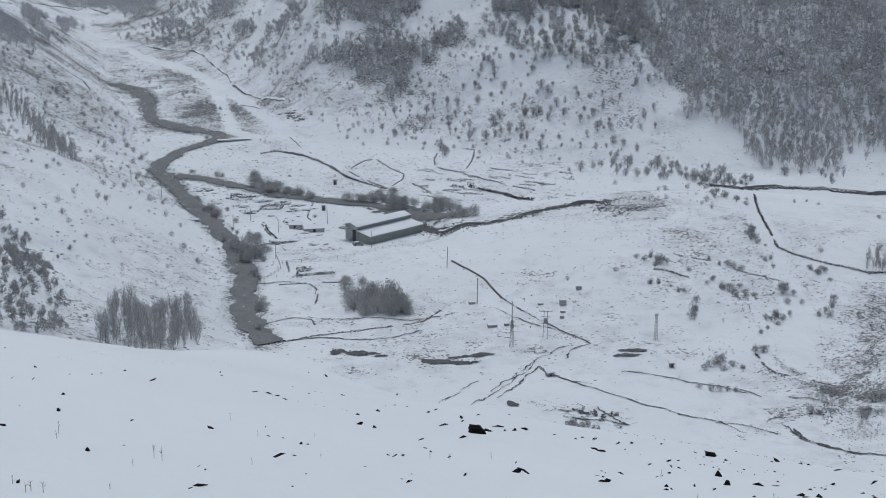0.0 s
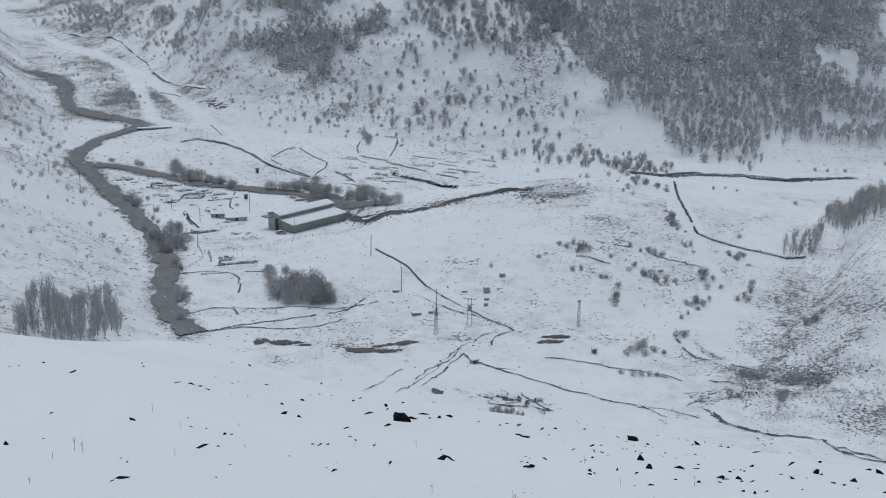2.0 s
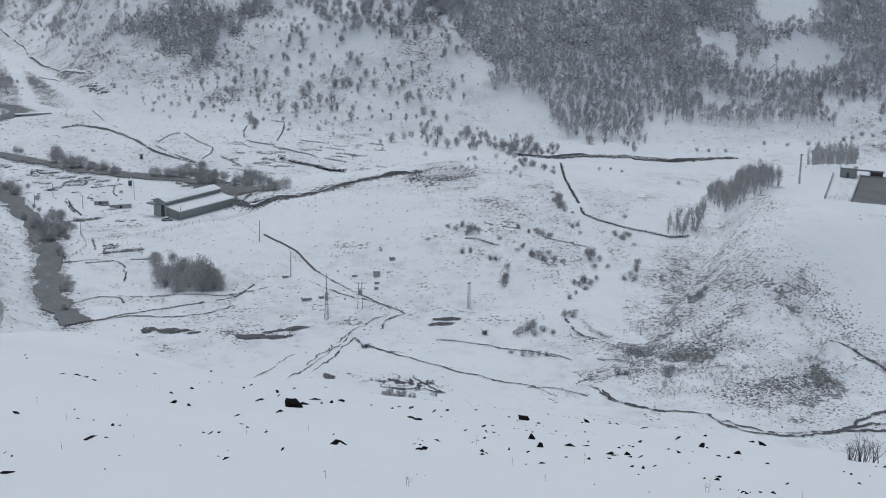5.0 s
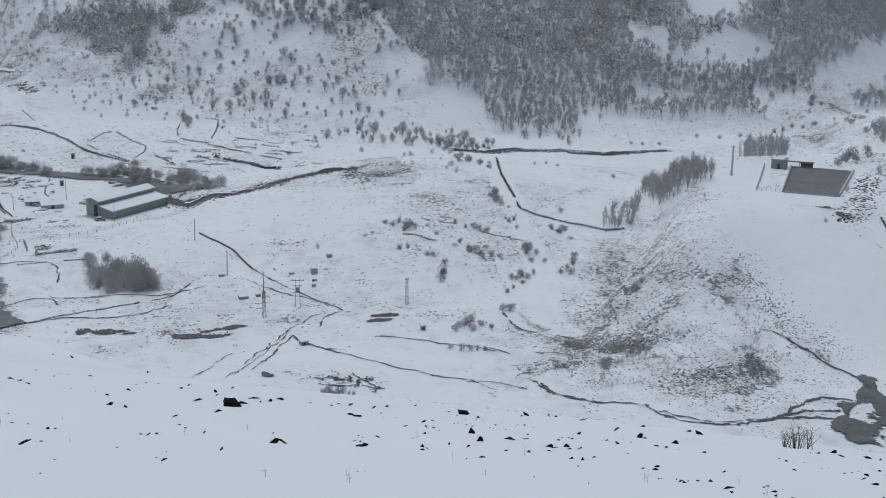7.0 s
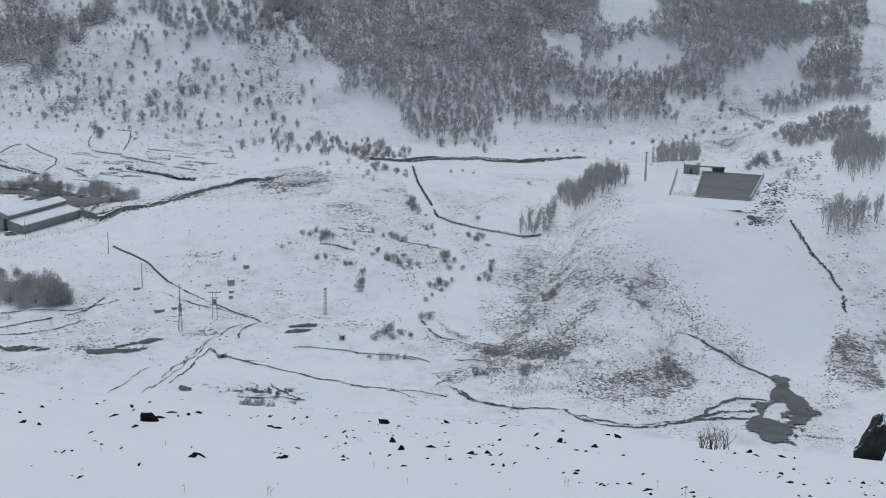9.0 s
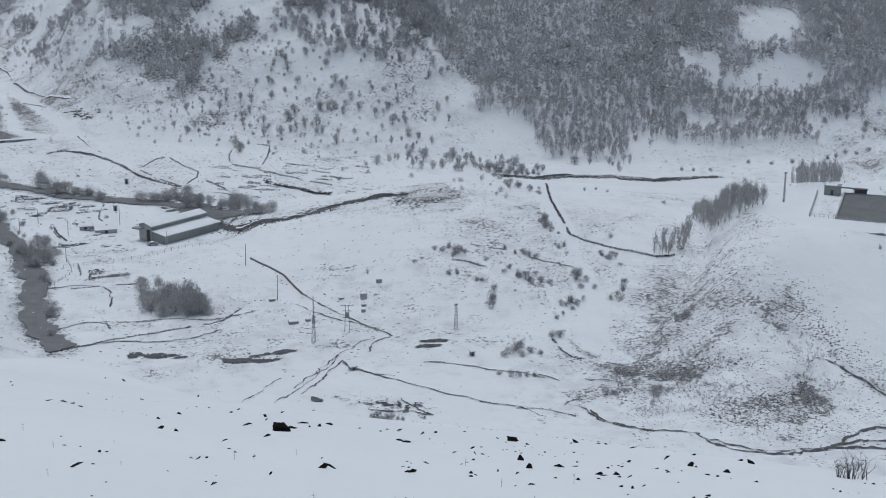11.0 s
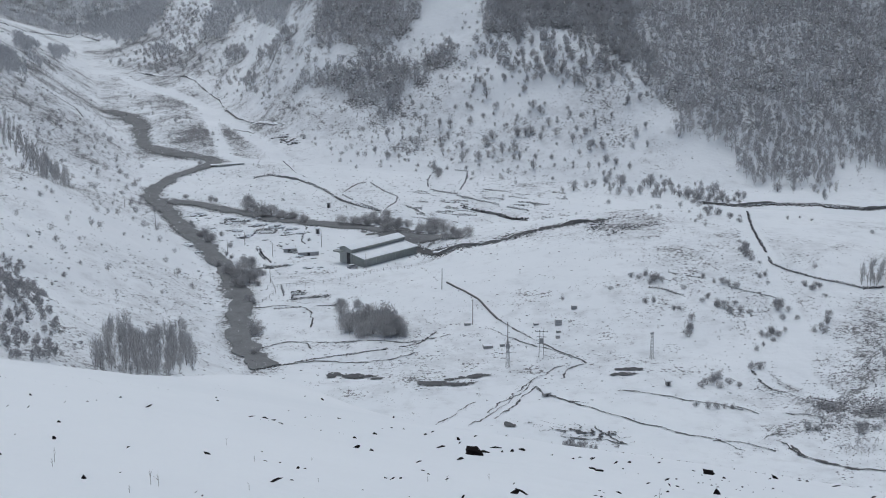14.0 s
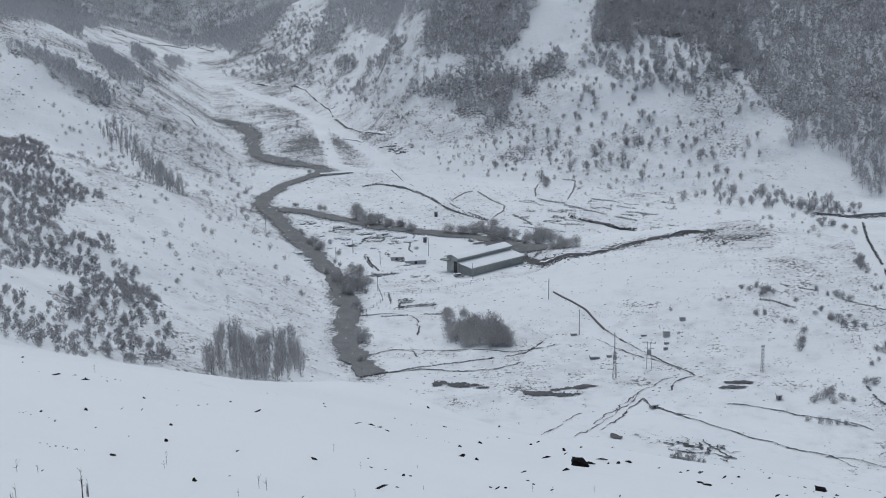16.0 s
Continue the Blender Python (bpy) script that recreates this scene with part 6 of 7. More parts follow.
rubble(WALLS["rise"], 4.0, 160, 768, (0.2, 0.7), "dark stones down a worn bank")
rubble(WALLS["stilla"], 2.0, 120, 769, (0.15, 0.5), "dark clods along an old track")
rubble(WALLS["crag"], 4.0, 90, 767, (0.8, 2.2), "grey crag breaking out of the snow above the road")
rubble(WALLS["rightb"], 3.0, 300, 764, (0.3, 0.9), "broken dark stones below an old wall", DARK_STONE)
rubble(WALLS["browr"], 7.0, 620, 765, (0.12, 0.5), "small dark stones beside the ford", DARK_STONE)
rubble(WALLS["flatline"], 2.6, 420, 708, (0.2, 0.75), mat=DARK_STONE)
rubble(WALLS["gorgeb"], 8.0, 260, 709, (0.3, 0.95), mat=DARK_STONE)
rubble(WALLS["gorge"][:6], 3.6, 1300, 702, (0.6, 1.6), mat=DARK_STONE)
for k, (pts, w) in enumerate(RIVERS):
    for side in (-1, 1):
        p = rounded(pts, 3.0)
        d = np.gradient(p, axis=0)
        d /= np.linalg.norm(d, axis=1)[:, None] + 1e-9
        shore = [tuple(v) for v in p + side * (w * 0.62) * np.stack([-d[:, 1], d[:, 0]], -1)]
        rubble(shore, 0.9, 150 if k == 0 else 120, 703 + 2 * k + side, (0.3, 0.75), "stones along the snowy river bank", DARK_STONE)
rubble([(238, 400), (244, 380), (243, 362), (232, 352)], 7.0, 420, 706, (0.4, 1.1), "broken rocky bank above the levelled ground")


def strewn(where, count, seed, size, label, mat=None, cling=1.0):
    """Stones over an area, thickest where the ground is bare."""
    x0, x1, y0, y1 = where
    rng = np.random.default_rng(seed)
    x, y = rng.uniform(x0, x1, count * 4), rng.uniform(y0, y1, count * 4)
    b = bareness(x, y)
    ok = (rng.uniform(0.1, 0.9, count * 4) < b ** cling) & (ground(x, y) < 110)
    x, y = x[ok][:count], y[ok][:count]
    stones("scattered_stones", x, y, rng.uniform(size[0] ** 0.5, size[1] ** 0.5, len(x)) ** 2, seed, mat or STONE, label, "stones")


wr = random.Random(83)
for k in range(40):
    x, y, n = wr.uniform(-15, 60), wr.uniform(556, 622), wr.uniform(2.5, 9)
    WALLS["bit%d" % k] = [(x, y), (x + n * 0.5, y - n * wr.uniform(0.1, 0.4)), (x + n, y - n * wr.uniform(0.3, 0.7))]
    dry_wall("bit%d" % k, wr.uniform(0.5, 0.9), 0.8, 850 + k, "broken remnant of an old terrace wall in the snow")
strewn((-60, 330, 600, 760), 3600, 711, (0.3, 1.3), "grey stones strewn over the snowy mountainside", FAR_STONE)
strewn((-280, -60, 300, 640), 4400, 712, (0.3, 1.5), "grey stones strewn over the steep snowy bank", FAR_STONE)
strewn((-330, -100, 640, 1050), 5000, 713, (0.4, 1.8), "grey rocks strewn over the upper valley", FAR_STONE)
strewn((92, 205, 262, 440), 15000, 714, (0.12, 0.75), "loose stones covering the side of the spoil heap", DARK_STONE, 2.2)
strewn((-60, 120, 330, 600), 2400, 715, (0.2, 0.95), "stones and clods showing in the snowy fields", STONE)
strewn((98, 178, 268, 400), 11000, 719, (0.1, 0.5), "fine dark scree on the spoil heap", DARK_STONE, 2.0)
strewn((205, 300, 240, 470), 900, 716, (0.3, 1.1), "stones strewn over the rocky snowy bank")

strewn((270, 420, 540, 690), 2800, 718, (0.3, 1.1), "grey stones strewn over the snowy gully", FAR_STONE)
strewn((-60, 60, 550, 650), 900, 717, (0.3, 1.1), "stones tumbled from old terrace walls")

# withered brush in low tufts
BRUSH = [whole_tree(90 + k, 0.9, 1.3, 6, 14, low=0.02, upright=0.8, thick=3.0) for k in range(4)]


def brush(where, count, seed, label, scale=(0.6, 1.5), least=0.42):
    x0, x1, y0, y1 = where
    rng = np.random.default_rng(seed)
    x, y = rng.uniform(x0, x1, count * 5), rng.uniform(y0, y1, count * 5)
    ok = (bareness(x, y) * rng.uniform(0.6, 1.2, count * 5) > least) & (fbm(x, y, 9, 2, seed) > -0.1) & (np.hypot(x, y) > 268)
    planted("dry_brush", (x[ok][:count], y[ok][:count]), BRUSH, scale, seed, TWIG, label, "brush")


brush((94, 182, 288, 325), 1100, 721, "withered brown brush at the foot of the spoil heap")
brush((-60, 320, 570, 740), 700, 722, "low withered brush on the snowy mountainside", (0.7, 2.0), 0.40)
brush((-330, -70, 330, 900), 1800, 723, "low withered brush on the steep valley side", (0.7, 2.0), 0.40)
brush((-60, 130, 330, 600), 420, 724, "low withered brush in the snowy fields", (0.6, 1.4), 0.33)



# ---- buildings, poles and small works ----
def box_bm(bm, x0, x1, y0, y1, z0, z1, bevel=0.0):
    """Adds a box to a bmesh."""
    vs = [bm.verts.new((x, y, z)) for x in (x0, x1) for y in (y0, y1) for z in (z0, z1)]
    faces = ((0, 1, 3, 2), (4, 6, 7, 5), (0, 4, 5, 1), (2, 3, 7, 6), (0, 2, 6, 4), (1, 5, 7, 3))
    fs = [bm.faces.new([vs[i] for i in f]) for f in faces]
    if bevel:
        bmesh.ops.bevel(bm, geom=list({e for f in fs for e in f.edges}), offset=bevel, segments=1, affect="EDGES")
    return fs


def boxed(*spans, bevel=0.0):
    bm = bmesh.new()
    for s in spans:
        box_bm(bm, *s, bevel=bevel)
    bmesh.ops.recalc_face_normals(bm, faces=bm.faces)
    return bm


def beam(bm, a, b, w):
    """Adds a square bar from a to b."""
    a, b = Vector(a), Vector(b)
    d = (b - a).normalized()
    s = d.cross(Vector((0, 0, 1)) if abs(d.z) < 0.95 else Vector((1, 0, 0))).normalized() * w * 0.5
    t = d.cross(s).normalized() * w * 0.5
    q = [[bm.verts.new(p + i * s + j * t) for i, j in ((-1, -1), (1, -1), (1, 1), (-1, 1))] for p in (a, b)]
    for k in range(4):
        bm.faces.new((q[0][k], q[0][(k + 1) % 4], q[1][(k + 1) % 4], q[1][k]))
    bm.faces.new(q[0][::-1]), bm.faces.new(q[1])


def slab(corners, thick):
    """A slab with the given corners on top."""
    bm = bmesh.new()
    top = [bm.verts.new(c) for c in corners]
    low = [bm.verts.new((c[0], c[1], c[2] - thick)) for c in corners]
    bm.faces.new(top), bm.faces.new(low[::-1])
    n = len(corners)
    for k in range(n):
        bm.faces.new((top[k], low[k], low[(k + 1) % n], top[(k + 1) % n]))
    bmesh.ops.recalc_face_normals(bm, faces=bm.faces)
    return bm


SHEET = material("olive_grey_sheet_metal", (0.30, 0.32, 0.305), 0.6, 0.18, 2.5, 0.15, 0.3)
SHEET_LIGHT = material("pale_grey_sheet", (0.40, 0.42, 0.41), 0.6, 0.15, 2.0, 0.15, 0.3)
DARK = material("dark_opening", (0.10, 0.10, 0.104), 0.9, 0.3, 1.0, 0.1, 0.1)
CONCRETE = material("weathered_concrete", (0.46, 0.46, 0.465), 0.9, 0.3, 1.5, 0.4, 0.2)
COURT = material("wet_dark_court", (0.165, 0.168, 0.173), 0.75, 0.22, 6.0, 0.1, 0.25)
STEEL = material("galvanised_steel", (0.30, 0.305, 0.315), 0.7, 0.2, 1.0, 0.1, 0.3, 0.0)
WOOD = material("weathered_timber", (0.33, 0.322, 0.318), 0.9, 0.35, 0.7, 0.4, 0.1)
RUST = material("dark_rusty_pipe", (0.15, 0.142, 0.142), 0.8, 0.3, 0.6, 0.3, 0.2)
PAINT = material("car_paint", (0.30, 0.31, 0.33), 0.35, 0.1, 2.0, 0.0, 0.5)
GLASS_DARK = material("dark_glass", (0.03, 0.035, 0.04), 0.1, 0.1, 2.0, 0.0, 0.5)
RUBBER = material("tyre_rubber", (0.03, 0.03, 0.03), 0.9, 0.2, 0.3, 0.1, 0.1)


def place(root, x, y, turn, sink=0.0, z=None):
    root.matrix_world = Matrix.Translation((x, y, (float(ground(x, y)) if z is None else z) - sink)) @ Matrix.Rotation(radians(turn), 4, "Z")
    return root


def build_barn():
    """A long shed: a lean-to in front of a taller nave."""
    L, d1, d2 = 30.0, 7.0, 14.0
    barn = tagged(new("barn"), "long olive-grey sheet-metal barn with snowy roofs in the valley", "barn")
    part("wall", boxed((0, L, 0, 0.25, -1.5, 2.7)), SHEET, barn)
    for x in (0.0, L - 0.25):
        bm = bmesh.new()
        q = [bm.verts.new((x + dx, y, z)) for dx in (0, 0.25) for y, z in ((0.25, -1.5), (d1, -1.5), (d1, 3.9), (0.25, 2.7))]
        for f in ((0, 3, 2, 1), (4, 5, 6, 7), (0, 1, 5, 4), (1, 2, 6, 5), (2, 3, 7, 6), (3, 0, 4, 7)):
            bm.faces.new([q[i] for i in f])
        bmesh.ops.recalc_face_normals(bm, faces=bm.faces)
        part("lean_to_end_wall", bm, SHEET, barn)
    part("nave_wall", boxed((0.3, L, d1, d1 + 0.25, -1.5, 5.7)), SHEET, barn)
    part("back_wall", boxed((0.3, L, d2 - 0.25, d2, -1.5, 5.7)), SHEET, barn)
    for x, name in ((0.05, "gable_wall"), (L - 0.3, "gable_wall")):
        bm = bmesh.new()
        ring = [(d1 + 0.26, -1.5), (d2 - 0.26, -1.5), (d2 - 0.26, 5.6), ((d1 + d2) / 2, 6.6), (d1 + 0.26, 5.6)]
        a = [bm.verts.new((x, y, z)) for y, z in ring]
        b = [bm.verts.new((x + 0.24, y, z)) for y, z in ring]
        bm.faces.new(a), bm.faces.new(b[::-1])
        for k in range(5):
            bm.faces.new((a[k], a[(k + 1) % 5], b[(k + 1) % 5], b[k]))
        bmesh.ops.recalc_face_normals(bm, faces=bm.faces)
        part(name, bm, SHEET_LIGHT if x < 1 else SHEET, barn, "pale sheet-metal end wall" if x < 1 else "")
    part("lean_to_roof", slab([(-0.4, -0.5, 2.75), (L + 0.4, -0.5, 2.75), (L + 0.4, d1 - 0.02, 4.0), (-0.4, d1 - 0.02, 4.0)], 0.12), SHEET, barn)
    part("roof_snow", slab([(-0.35, -0.42, 2.93), (L + 0.35, -0.42, 2.93), (L + 0.35, d1 - 0.05, 4.2), (-0.35, d1 - 0.05, 4.2)], 0.16), SNOW, barn, "settled snow on the lower roof")
    mid = (d1 + d2) / 2
    part("roof", slab([(-0.6, d1 - 0.5, 5.6), (L + 0.4, d1 - 0.5, 5.6), (L + 0.4, mid, 6.75), (-0.6, mid, 6.75)], 0.12), SHEET, barn)
    part("roof", slab([(-0.6, mid, 6.75), (L + 0.4, mid, 6.75), (L + 0.4, d2 + 0.5, 5.6), (-0.6, d2 + 0.5, 5.6)], 0.12), SHEET, barn)
    part("roof_snow", slab([(-0.5, d1 - 0.42, 5.8), (L + 0.35, d1 - 0.42, 5.8), (L + 0.35, mid, 6.95), (-0.5, mid, 6.95)], 0.16), SNOW, barn, "settled snow on the upper roof")
    part("roof_snow", slab([(-0.5, mid, 6.95), (L + 0.35, mid, 6.95), (L + 0.35, d2 + 0.42, 5.8), (-0.5, d2 + 0.42, 5.8)], 0.16), SNOW, barn, "settled snow on the upper roof")
    door = part("door", boxed((-0.06, 0.03, d1 + 0.7, d1 + 2.6, -0.3, 4.2)), DARK, barn, "dark open doorway")
    part("door_leaf", boxed((-0.16, -0.08, d1 + 2.7, d1 + 5.2, -0.3, 4.2)), SHEET_LIGHT, door)
    part("door_frame", boxed((-0.12, 0.0, d1 + 0.55, d1 + 0.7, -0.3, 4.35), (-0.12, 0.0, d1 + 5.2, d1 + 5.35, -0.3, 4.35), (-0.12, 0.0, d1 + 0.7, d1 + 5.2, 4.2, 4.35)), SHEET, door)
    part("canopy", boxed((-3.2, -0.65, d1 + 3.4, d2 + 0.3, 4.5, 5.1), bevel=0.12), SHEET, barn, "dark boxy canopy on the end wall")
    part("fascia", boxed((-0.42, L + 0.42, -0.58, -0.5, 2.5, 2.8)), SHEET_LIGHT, barn)
    part("fascia", boxed((-0.62, L + 0.42, d1 - 0.58, d1 - 0.5, 5.35, 5.65)), SHEET_LIGHT, barn)
    for k in range(6):
        x = 1.2 + k * 5.4
        part("rib", boxed((x, x + 0.12, -0.06, 0.0, -1.0, 2.5)), SHEET_LIGHT, barn)
    return place(barn, -28.4, 484.0, 48, 0.0, 1.6)


build_barn()


def lattice_pole(h, w0, w1, arm, label, mast=0.0, gear=False):
    """A lattice power pole; mast: metres of plain pole above it."""
    root = tagged(new("power_pole"), label, "power pole")
    top = h - mast
    leg = [(-1, -1), (1, -1), (1, 1), (-1, 1)]
    for i, j in leg:
        bm = bmesh.new()
        beam(bm, (i * w0, j * w0, -0.5), (i * w1, j * w1, top), 0.085)
        part("leg", bm, STEEL, root)
    n = max(5, int(top / 1.0))
    bm = bmesh.new()
    for k in range(n):
        z0, z1 = top * k / n, top * (k + 1) / n
        for s in range(4):
            a0, a1 = w0 + (w1 - w0) * k / n, w0 + (w1 - w0) * (k + 1) / n
            p, q = leg[s], leg[(s + 1) % 4]
            if k % 2:
                p, q = q, p
            beam(bm, (p[0] * a0, p[1] * a0, z0), (q[0] * a1, q[1] * a1, z1), 0.042)
    part("bracing", bm, STEEL, root)
    if mast:
        bm = bmesh.new()
        bmesh.ops.create_cone(bm, cap_ends=True, segments=8, radius1=0.17, radius2=0.12, depth=mast + 2, matrix=Matrix.Translation((0, 0, top + mast / 2 - 1)))
        part("mast", bm, WOOD, root, "dark wooden mast")
    if arm:
        bm = bmesh.new()
        beam(bm, (-arm, 0, h - 0.5), (arm, 0, h - 0.5), 0.14)
        cross = part("crossarm", bm, STEEL, root)
        for x in (-arm * 0.9, 0, arm * 0.9):
            part("insulator", boxed((x - 0.06, x + 0.06, -0.06, 0.06, h - 0.42, h - 0.12), bevel=0.02), DARK, cross)
    if gear:
        part("switch_box", boxed((-0.45, 0.45, -0.4, 0.35, top * 0.7, top * 0.7 + 1.3), bevel=0.05), STEEL, root, "grey boxy switchgear")
        bm = bmesh.new()
        beam(bm, (-1.1, 0, top * 0.55), (1.1, 0, top * 0.55), 0.12)
        part("crossarm", bm, STEEL, root)
        bm = bmesh.new()
        beam(bm, (-0.9, 0, top * 0.9), (0.9, 0, top * 0.9), 0.12)
        part("crossarm", bm, STEEL, root)
    return root


place(lattice_pole(14.0, 0.5, 0.2, 0.0, "tall lattice power pole with a mast and switchgear", 5.5, True), 20.1, 356.5, 20)
place(lattice_pole(8.3, 0.36, 0.2, 0.7, "grey lattice power pole with a short crossarm"), 62.5, 358.8, 35)
place(lattice_pole(11.0, 0.27, 0.15, 0.7, "grey lattice power pole at the heap's brow"), 192.8, 424.3, 10)


def plain_pole(name, h, r, label, arm=0.0, lean=0.0):
    root = tagged(new(name), label, "pole")
    bm = bmesh.new()
    bmesh.ops.create_cone(bm, cap_ends=True, segments=8, radius1=r, radius2=r * 0.7, depth=h + 0.6, matrix=Matrix.Rotation(radians(lean), 4, "Y") @ Matrix.Translation((0, 0, h / 2 - 0.3)))
    part("shaft", bm, WOOD, root)
    if arm:
        bm = bmesh.new()
        beam(bm, (-arm, 0, h - 0.4), (arm, 0, h - 0.4), 0.12)
        part("crossarm", bm, WOOD, root)
    return root


for x, y, h, arm, lean in ((11.0, 396.3, 8.4, 0.35, 1.0), (1.4, 435.4, 7.6, 0.0, 1.5)):
    place(plain_pole("utility_pole", h, 0.17, "slim grey wooden utility pole in the snow", arm, lean), x, y, 15)


def transformer_poles():
    root = tagged(new("transformer_pole"), "two-legged power pole carrying a transformer platform", "power pole")
    for x in (-0.75, 0.75):
        bm = bmesh.new()
        beam(bm, (x, 0, -0.5), (x * 0.6, 0, 8.2), 0.15)
        part("leg", bm, STEEL, root)
    bm = bmesh.new()
    beam(bm, (-1.4, 0, 6.4), (1.4, 0, 6.4), 0.14)
    part("crossarm", bm, STEEL, root)
    bm = bmesh.new()
    beam(bm, (-1.3, 0, 4.3), (1.3, 0, 4.3), 0.16)
    part("platform_beam", bm, STEEL, root)
    bm = bmesh.new()
    beam(bm, (-1.9, 0, 8.0), (1.9, 0, 8.0), 0.14)
    cross = part("crossarm", bm, STEEL, root)
    for x in (-1.8, -0.6, 0.6, 1.8):
        part("insulator", boxed((x - 0.07, x + 0.07, -0.07, 0.07, 8.07, 8.4), bevel=0.02), DARK, cross)
    part("transformer", boxed((-0.6, 0.6, -0.5, 0.5, 4.4, 5.9), bevel=0.1), STEEL, root)
    return root


place(transformer_poles(), 30.5, 363.8, -10)
for x, y, h in ((-119, 531, 7.5), (-135, 545, 5.5), (-27.5, 478.5, 6.5), (-47.5, 513, 7.5), (-62, 460, 6.5), (-80, 520, 6.0), (-86, 512, 5.0), (-22, 540, 4.0), (-66, 500, 5.5)):
    place(plain_pole("utility_pole", h, 0.12, "slim weathered pole near the farmyard"), x, y, 0)


def compound():
    """A levelled yard on the heap: a dark court beside a rough strip, with low walls, posts and a hut."""
    A, B, C, D, E, F = (191.8, 401.0), (199.1, 396.2), (215.0, 386.4), (240.8, 424.1), (212.5, 439.1), (221.6, 435.6)
    z = 24.5

    def low_wall(p, q, h, w, label):
        bm = bmesh.new()
        beam(bm, (*p, z + h / 2 - 0.1), (*q, z + h / 2 - 0.1), w)
        bmesh.ops.scale(bm, vec=(1, 1, (h + 0.2) / w), verts=bm.verts, space=Matrix.Translation((0, 0, -(z + h / 2 - 0.1))))
        me = bpy.data.meshes.new("low_wall")
        bm.to_mesh(me)
        bm.free()
        me.materials.append(CONCRETE)
        tagged(new("low_wall", me), label, "wall")

    me = bpy.data.meshes.new("court")
    bm = slab([(B[0] + 0.3, B[1] + 0.3, z + 0.2), (C[0] - 0.3, C[1] + 0.3, z + 0.2), (D[0] - 0.3, D[1] - 0.2, z + 0.2), (F[0] + 0.2, F[1] - 0.3, z + 0.2)], 0.5)
    bm.to_mesh(me)
    bm.free()
    me.materials.append(COURT)
    tagged(new("court", me), "wet dark hard court cleared of snow", "court", kind="structure")
    low_wall(A, E, 1.1, 0.35, "long low concrete wall edging the yard")
    low_wall(B, F, 0.8, 0.5, "low concrete kerb wall beside the court")
    low_wall(C, D, 1.3, 0.5, "low concrete wall edging the dark court")
    low_wall(B, C, 0.35, 0.25, "low concrete kerb in front of the court")
    low_wall(F, D, 0.5, 0.4, "low concrete kerb behind the court")
    fence = tagged(new("fence"), "wire fence on thin posts edging the yard", "fence")
    n = 18
    for k in range(n + 1):
        x, y = A[0] + (C[0] - A[0]) * k / n, A[1] + (C[1] - A[1]) * k / n - 0.6
        part("post", boxed((x - 0.05, x + 0.05, y - 0.05, y + 0.05, z - 0.3, z + 1.3)), STEEL, fence)
    for h in (0.5, 1.2):
        bm = bmesh.new()
        beam(bm, (A[0], A[1] - 0.6, z + h), (C[0], C[1] - 0.6, z + h), 0.05)
        part("rail", bm, STEEL, fence)
    hut = tagged(new("hut"), "small dark box-shaped hut with snow on its flat roof", "hut")
    part("wall", boxed((-2.8, 2.8, -2.0, 2.0, -0.5, 3.4), bevel=0.05), SHEET, hut)
    part("roof", boxed((-3.0, 3.0, -2.2, 2.2, 3.42, 3.6)), SHEET, hut)
    part("roof_snow", boxed((-2.6, 1.6, -2.0, 2.0, 3.61, 3.74), bevel=0.04), SNOW, hut, "thin snow on the roof")
    part("door", boxed((-0.5, 0.5, -2.06, -2.01, -0.2, 2.0)), DARK, hut)
    place(hut, 216.5, 435.0, -32, 0, z)
    shed = tagged(new("low_shed"), "low dark shed against the back of the court", "shed")
    part("wall", boxed((-2.2, 2.2, -1.2, 1.2, -0.4, 1.8), bevel=0.05), RUST, shed)
    part("roof", boxed((-2.5, 2.5, -1.5, 1.5, 1.82, 2.0)), DARK, shed)
    place(shed, 227.0, 433.8, -28, 0, z)
    lean = tagged(new("low_shed"), "open-sided low shelter with a dark roof", "shed")
    part("roof", boxed((-2.6, 2.6, -0.9, 0.9, 2.1, 2.25)), DARK, lean)
    for x in (-2.4, 2.4):
        for y in (-0.8, 0.8):
            part("post", boxed((x - 0.07, x + 0.07, y - 0.07, y + 0.07, -0.3, 2.09)), WOOD, lean)
    place(lean, 222.3, 435.8, -30, 0, z)


compound()
rr = np.random.default_rng(88)
ru, rv = rr.uniform(0.08, 0.92, 150), rr.uniform(0.1, 0.9, 150)
stones("scattered_stones", 193.0 + 7.3 * rv + 21 * ru, 400.4 - 4.8 * rv + 37.5 * ru, rr.uniform(0.2, 0.7, 150), 89, STONE, "stones showing through thin snow in the rough yard", "stones")


def pipeline():
    p = rounded(WALLS["pipe"], 1.5)
    cu = bpy.data.curves.new("pipeline", "CURVE")
    cu.dimensions, cu.bevel_depth, cu.bevel_resolution = "3D", 0.32, 2
    sp = cu.splines.new("POLY")
    sp.points.add(len(p) - 1)
    for q, (x, y) in zip(sp.points, p):
        q.co = (x, y, float(ground(x, y)) + 0.22, 1)
    cu.materials.append(RUST)
    tmp = bpy.data.objects.new("pipe_curve", cu)
    me = bpy.data.meshes.new_from_object(tmp)
    bpy.data.objects.remove(tmp)
    tagged(new("pipeline", me), "dark rusty pipeline lying down the snowy slope", "pipe")


pipeline()


